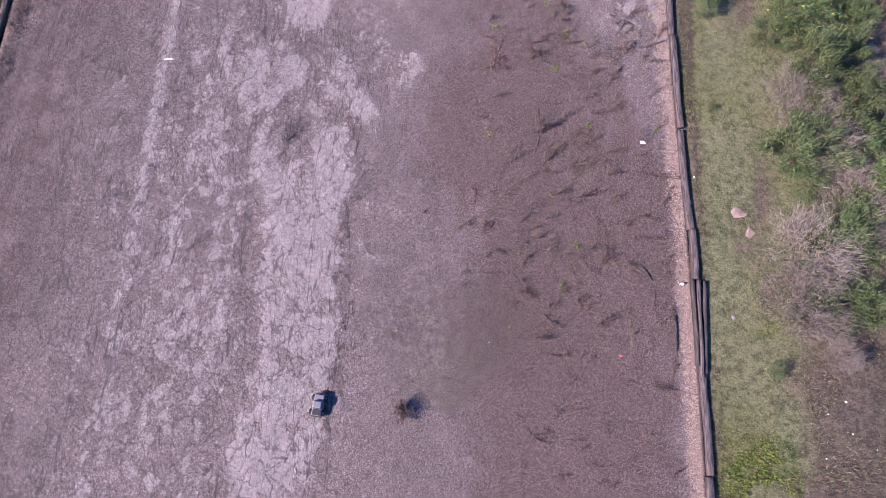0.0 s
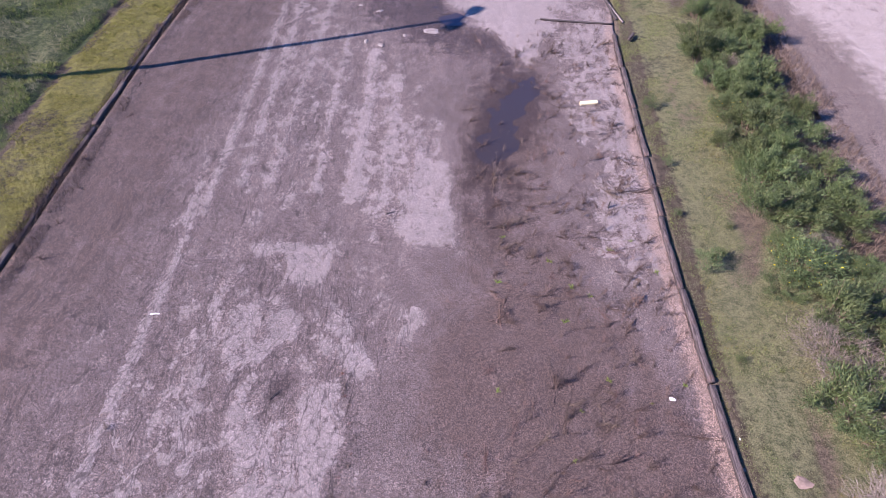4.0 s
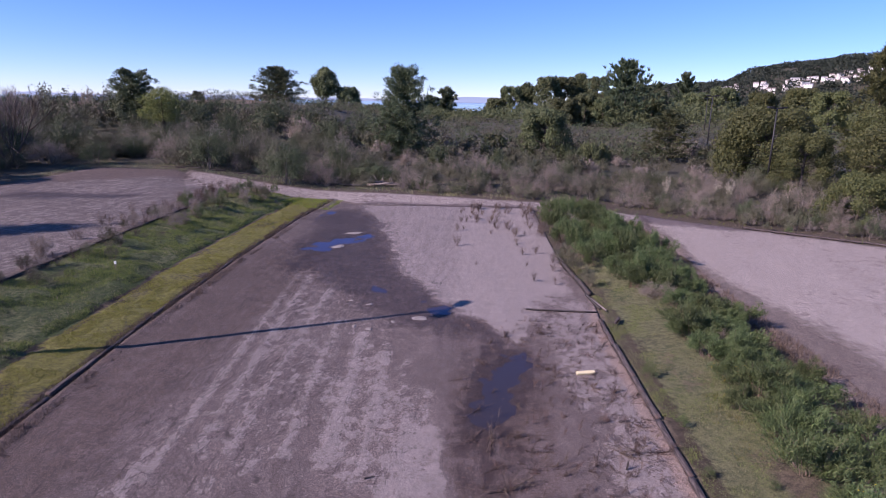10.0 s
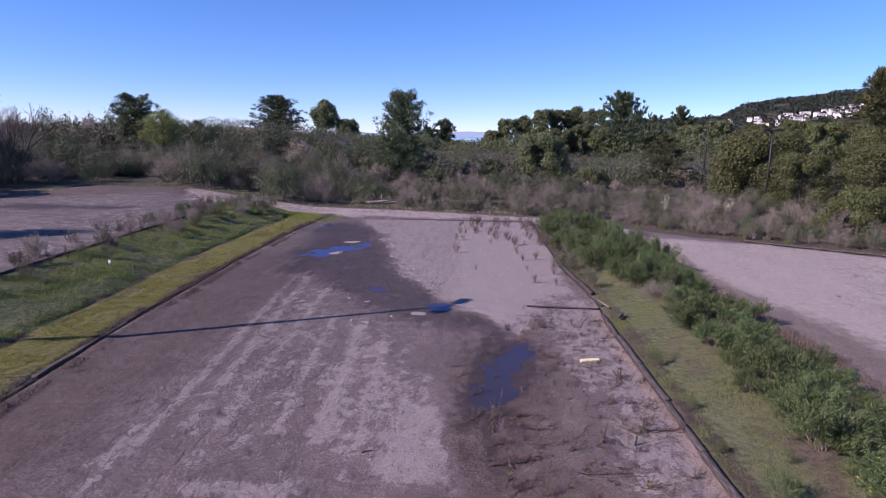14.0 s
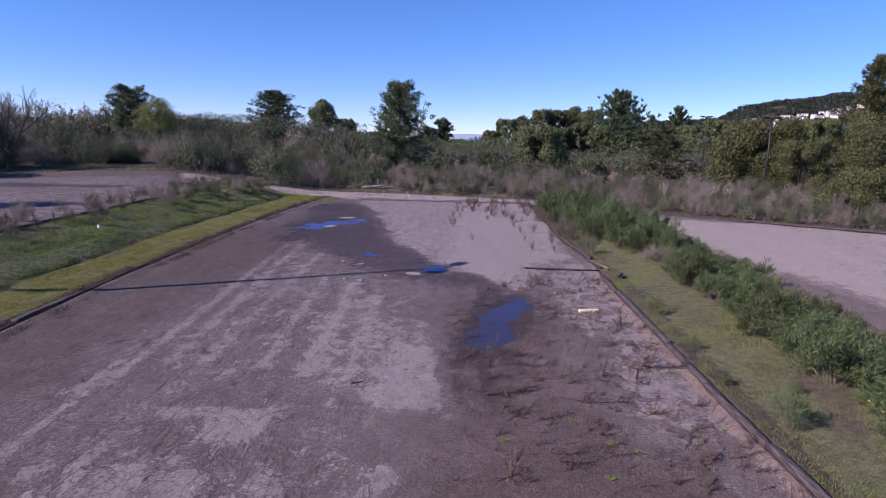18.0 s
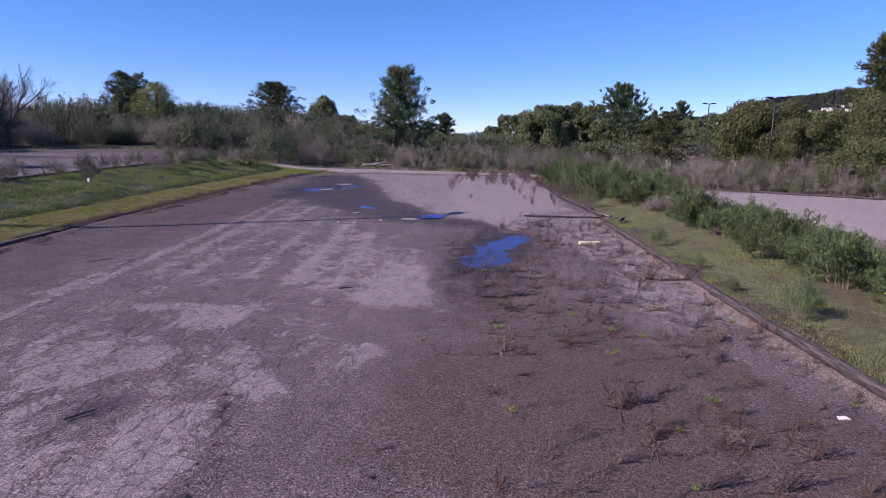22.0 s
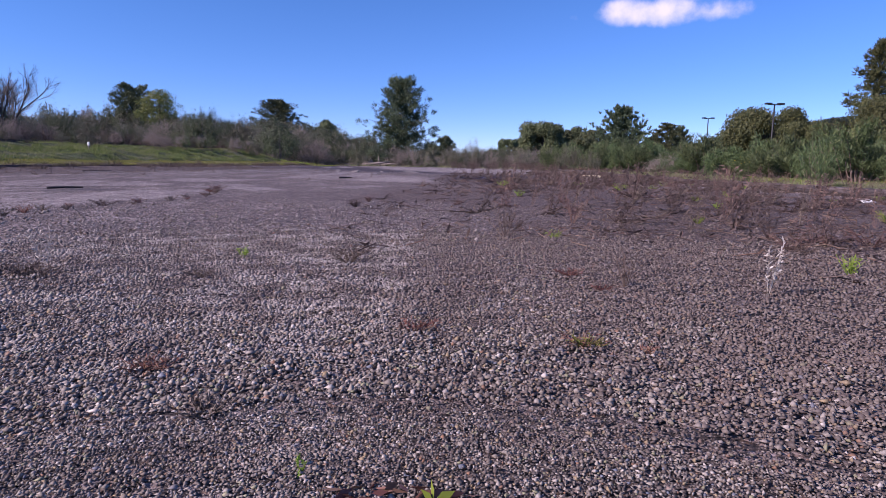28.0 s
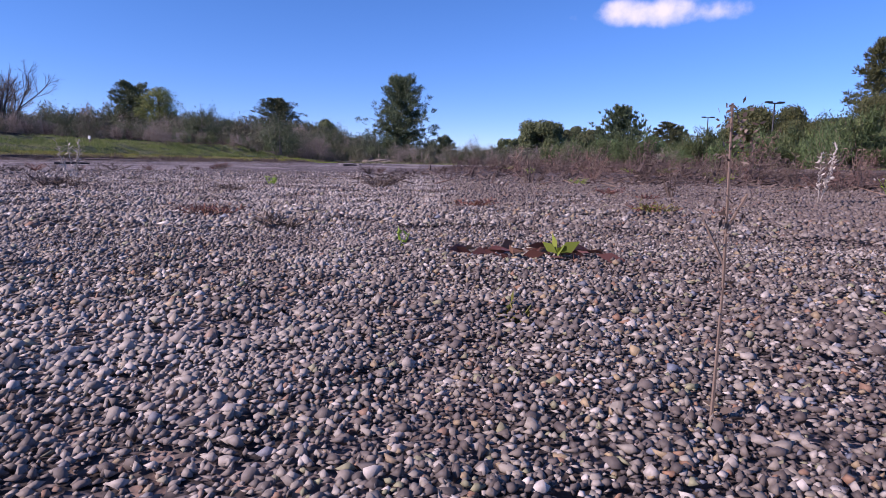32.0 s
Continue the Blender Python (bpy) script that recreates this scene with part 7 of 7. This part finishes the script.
M_CHUNK = plain("concrete_chunk", (0.23, 0.205, 0.195), 0.9, vary=0.25, scale=9)
M_PINK = plain("pink_sandstone", (0.23, 0.17, 0.145), 0.9, vary=0.25, scale=7)
M_FOAM = plain("yellowed_foam", (0.72, 0.64, 0.40), 0.8, vary=0.15, scale=6)
M_WHITE = plain("white_plastic", (0.78, 0.77, 0.78), 0.5, vary=0.08, scale=9, bump=0)
M_RED = plain("faded_red_plastic", (0.5, 0.07, 0.07), 0.5, vary=0.2)
for k, (x, y, s) in enumerate(((-2.05, 22.8, 0.62), (-4.16, 24.2, 0.32), (-4.3, 21.8, 0.26), (-3.75, 21.6, 0.3), (-7.4, 37.0, 1.0), (-7.55, 33.6, 0.9), (-3.0, 22.4, 0.2), (-5.0, 24.6, 0.2))):
    lump("asphalt_chunk", "pale loose slab of broken surfacing on the wet lot", "rubble", x, y, 0.0, s * 1.25, s * 0.8, 0.09, M_CHUNK, k * 7, k * 50, "rubble on the lot")
for k, (x, y, s) in enumerate(((6.1, 6.72, 0.3), (6.33, 6.3, 0.26), (5.3, 5.0, 0.12), (5.15, 5.25, 0.1), (5.9, 4.45, 0.1), (5.1, 6.9, 0.12))):
    lump("stone", "pinkish flat stone in the grass strip" if k < 2 else "small pale stone by the timber kerb", "stone", x, y, float(land(x, y)), s * 1.3, s, s * 0.35, M_PINK if k < 2 else M_CHUNK, 90 + k, k * 70, "stones on the kerb strip")
bm = bmesh.new()
box(bm, -0.29, 0.29, -0.085, 0.085, 0.0, 0.07, bevel=0.025)
for v in bm.verts:
    v.co.z += 0.03 * math.cos(v.co.x * 4) + 0.01 * math.sin(v.co.x * 23)
    v.co.y += 0.03 * math.sin(v.co.x * 5)
thing("foam_log", "yellowed chunk of foam lying on the asphalt", "debris", pose(3.31, 18.62, -0.01, 0, 0, 8), bm_mesh("foam_log", bm, M_FOAM))
for k, (x, y, w) in enumerate(((8.02, 2.95, 0.07), (7.62, 2.68, 0.05), (8.1, 2.35, 0.05), (7.5, 1.85, 0.05), (8.6, 2.1, 0.04), (5.2, 7.5, 0.06))):
    lump("plastic_scrap", "tiny white scrap of litter on the soil", "litter", x, y, float(land(x, y)) + 0.01, w, 0.7 * w, 0.4 * w, M_WHITE, 20 + k, 55 * k, "litter on the kerb strip")
plant("dead_shrub", "small leafless grey shrub on the soil of the kerb strip", "bush", HEDGE_P, spot(7.95, 3.8, 0.42, 1.0, tall=0.9))
plant("dead_shrub", "small dark green shrub on the soil of the kerb strip", "bush", SMALL[0], spot(7.05, 5.1, 0.32, 2.0))
lump("plastic_scrap", "crumpled white plastic scrap on the asphalt", "litter", 4.09, 8.25, 0.01, 0.16, 0.09, 0.05, M_WHITE, 3)
lump("plastic_scrap", "small faded red plastic scrap on the asphalt", "litter", 3.61, 3.46, 0.01, 0.08, 0.06, 0.03, M_RED, 4)
lump("plastic_scrap", "small white plastic scrap by the split kerb", "litter", 4.86, 5.05, 0.05, 0.12, 0.07, 0.05, M_WHITE, 5)


def stick(label, a, b, r, material):
    bm = bmesh.new()
    mid = (Vector(a) + Vector(b)) / 2 + Vector((0.01, 0.012, 0.004))
    rod(bm, a, mid, r, r * 0.9)
    rod(bm, mid, b, r * 0.9, r * 0.6)
    return thing("stick", label, "stick", data=bm_mesh("stick", bm, material), group="sticks on the lot")


stick("thin dark stick beside a damp stain", (-3.80, 7.5, 0.02), (-3.62, 7.75, 0.02), 0.012, M_TIE_DARK)
stick("short dark stick on the pale asphalt", (-2.28, 12.95, 0.03), (-2.06, 13.05, 0.03), 0.018, M_TIE_DARK)
stick("small bleached stick on the asphalt", (-6.9, 9.3, 0.02), (-6.7, 9.33, 0.02), 0.016, M_WHITE)
stick("short dead stake standing in the asphalt", (3.4, 13.77, -0.02), (3.43, 13.8, 0.2), 0.025, M_TIE_DARK)
stick("thin dark stick near the kerb", (4.05, 5.35, 0.02), (4.25, 5.05, 0.02), 0.012, M_TIE_DARK)
stick("bent dead branch on the asphalt", (-8.2, 14.6, 0.03), (-7.8, 15.0, 0.04), 0.008, M_TIE_DARK)
post = thing("marker_stake", "small white and yellow marker stake in the grass bank", "stake", pose(-15.5, 26.0, float(land(-15.5, 26.0))))
part("stake", box_mesh("stake", M_DEADWOOD, -0.02, 0.02, -0.02, 0.02, -0.05, 0.3, bevel=0.004), post)
part("cap", box_mesh("cap", M_WHITE, -0.04, 0.04, -0.03, 0.03, 0.2, 0.34, bevel=0.01), post, "white plastic cap")
# dead logs at the scrub edge
rng = random.Random(31)
for k in range(9):
    x, y = rng.uniform(-11.8, -7.8), rng.uniform(56.8, 58.2)
    bm = bmesh.new()
    a = rng.uniform(-0.7, 0.7)
    n = rng.uniform(0.6, 1.4)
    d = Vector((math.cos(a), math.sin(a), rng.uniform(-0.08, 0.2))) * n
    rod(bm, -d, d, rng.uniform(0.08, 0.16), rng.uniform(0.05, 0.1), 8)
    rod(bm, d * 0.2, d * 0.2 + Vector((rng.uniform(-0.4, 0.4), 0.1, 0.6)), 0.05, 0.02, 5)
    thing("log", "grey dead log in a pile at the scrub edge", "log", pose(x, y, float(land(x, y)) + rng.uniform(0.1, 0.3)), bm_mesh("log", bm, M_DEADWOOD, True), "log pile at the scrub edge")
# pampas grass plumes among the scrub
F_PAMPAS = foliage("pampas_plumes", [(0.40, 0.36, 0.29), (0.48, 0.44, 0.37), (0.32, 0.28, 0.21)])
PAMPAS = weed_meshes(740, 2.6, 30, F_PAMPAS, 0.35, 10)
for x, y, s in ((-4.0, 83, 1.0), (-2.6, 84.5, 0.9), (18.2, 61.5, 0.7), (22.4, 60, 0.65), (23.4, 59.5, 0.7), (-24, 92, 0.9), (-33, 97, 0.8)):
    thing("pampas_grass", "pale dry pampas grass plumes among the scrub", "grass clump", spot(x, y, s, x), PAMPAS, "pampas grass in the scrub")


# ---- the small radio-controlled truck left on the lot ----
M_TYRE = plain("black_rubber", (0.02, 0.02, 0.02), 0.85, vary=0.2, scale=30)
M_BODY = plain("grey_plastic_shell", (0.15, 0.145, 0.17), 0.45, vary=0.1, scale=20, bump=0)
M_DARK = plain("black_plastic", (0.025, 0.025, 0.03), 0.5, vary=0.2, scale=20, bump=0)
car = thing("toy_truck", "small grey radio-controlled truck with black wheels on the lot", "toy truck", pose(-2.25, 1.98, 0.0, 0, 0, -4))
part("chassis", box_mesh("chassis", M_DARK, -0.075, 0.075, -0.19, 0.19, 0.06, 0.085, bevel=0.006), car)
shell = part("shell", box_mesh("shell", M_BODY, -0.095, 0.095, -0.2, 0.2, 0.085, 0.135, bevel=0.018), car)
part("cab", box_mesh("cab", M_BODY, -0.08, 0.08, -0.06, 0.07, 0.13, 0.2, bevel=0.02), car)
part("windscreen", box_mesh("windscreen", M_DARK, -0.07, 0.07, 0.068, 0.078, 0.145, 0.19, bevel=0.003), shell)
part("rear_window", box_mesh("rear_window", M_DARK, -0.07, 0.07, -0.07, -0.058, 0.145, 0.19, bevel=0.003), shell)
part("bed", box_mesh("bed", M_DARK, -0.075, 0.075, -0.19, -0.08, 0.134, 0.142, bevel=0.002), shell)
part("bumper", box_mesh("bumper", M_DARK, -0.1, 0.1, 0.2, 0.225, 0.075, 0.11, bevel=0.008), car)
part("bumper", box_mesh("bumper", M_DARK, -0.1, 0.1, -0.225, -0.2, 0.075, 0.11, bevel=0.008), car)
for sx in (-1, 1):
    for sy in (-1, 1):
        bm = bmesh.new()
        rod(bm, (sx * 0.085, sy * 0.135, 0.055), (sx * 0.145, sy * 0.135, 0.055), 0.055, 0.055, 16)
        bmesh.ops.bevel(bm, geom=bm.edges[:], offset=0.008, segments=1, affect="EDGES")
        wheel = part("wheel", bm_mesh("wheel", bm, M_TYRE), car)
        bm = bmesh.new()
        rod(bm, (sx * 0.14, sy * 0.135, 0.055), (sx * 0.149, sy * 0.135, 0.055), 0.03, 0.026, 12)
        part("rim", bm_mesh("rim", bm, M_METAL), wheel)

# ---- houses on the far hill ----
M_WALL = plain("white_render", (0.82, 0.79, 0.76), 0.8, vary=0.08, scale=0.5, bump=0)
M_TILE = plain("brown_roof_tiles", (0.20, 0.155, 0.14), 0.85, vary=0.3, scale=0.6, bump=0)
M_GREYROOF = plain("grey_roof", (0.27, 0.26, 0.27), 0.85, vary=0.3, scale=0.6, bump=0)
M_PANE = plain("dark_window", (0.03, 0.035, 0.045), 0.15, vary=0.1, scale=1, bump=0)


def house_at(x, y, w, d, h, turn, roof):
    z = float(land(x, y)) - 0.8
    top = thing("house", "white house with a low gabled roof on the far hill" if roof is M_TILE else "white house with a grey roof on the far hill", "house", pose(x, y, z + 7.0, 0, 0, turn), group="houses on the hill")
    part("wall", box_mesh("wall", M_WALL, -w / 2, w / 2, -d / 2, d / 2, -9, h), top)
    bm = bmesh.new()
    a = [bm.verts.new(p) for p in ((-w / 2 - 0.5, -d / 2 - 0.5, h), (w / 2 + 0.5, -d / 2 - 0.5, h), (w / 2 + 0.5, d / 2 + 0.5, h), (-w / 2 - 0.5, d / 2 + 0.5, h))]
    r = [bm.verts.new(p) for p in ((-w / 2 - 0.5, 0, h + d * 0.22), (w / 2 + 0.5, 0, h + d * 0.22))]
    for f in ((a[0], a[1], r[1], r[0]), (a[2], a[3], r[0], r[1]), (a[1], a[2], r[1]), (a[3], a[0], r[0]), (a[3], a[2], a[1], a[0])):
        bm.faces.new(f)
    part("roof", bm_mesh("roof", bm, roof), top)
    for k in range(3):
        cx = (k - 1) * w * 0.3
        part("window", box_mesh("window", M_PANE, cx - 0.08 * w, cx + 0.08 * w, -d / 2 - 0.06, -d / 2 + 0.1, h * 0.3, h * 0.72), top)


rng = random.Random(41)
made = 0
while made < 36:
    d, a = rng.uniform(1080, 1400), radians(rng.choice((rng.uniform(25.0, 31.5), rng.uniform(25.5, 30), rng.uniform(20.5, 27))))
    x, y = d * math.sin(a), d * math.cos(a)
    up = (float(land(x, y)) + 8 - 7) / d
    if not np.interp(math.degrees(a), [20, 26, 31], [0.019, 0.024, 0.036]) < up < np.interp(math.degrees(a), [20, 23, 25, 28, 31], [0.026, 0.031, 0.038, 0.043, 0.053]):
        continue
    made += 1
    house_at(x, y, rng.uniform(7, 13), rng.uniform(6, 8), rng.uniform(1.2, 2.8), math.degrees(-a) + rng.uniform(-30, 30), rng.choice((M_TILE, M_GREYROOF)))

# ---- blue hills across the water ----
M_HAZE_GLOW, nt, bsdf = blank("far_hills_glow")
# black base and blue emission: the haze of distance is put in as a glow
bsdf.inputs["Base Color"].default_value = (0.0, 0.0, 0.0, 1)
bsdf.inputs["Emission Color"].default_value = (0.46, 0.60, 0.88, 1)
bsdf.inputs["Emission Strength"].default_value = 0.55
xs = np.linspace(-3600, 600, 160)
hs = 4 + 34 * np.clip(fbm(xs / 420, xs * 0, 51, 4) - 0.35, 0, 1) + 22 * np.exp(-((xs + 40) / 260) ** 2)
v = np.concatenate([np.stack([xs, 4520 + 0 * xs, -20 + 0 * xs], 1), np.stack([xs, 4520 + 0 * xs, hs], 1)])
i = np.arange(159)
thing("backdrop_hills", "faint blue hills across the sea", "hills", data=arrays_mesh("backdrop_hills", v, np.stack([i, i + 1, i + 161, i + 160], 1), M_HAZE_GLOW), kind="structure")
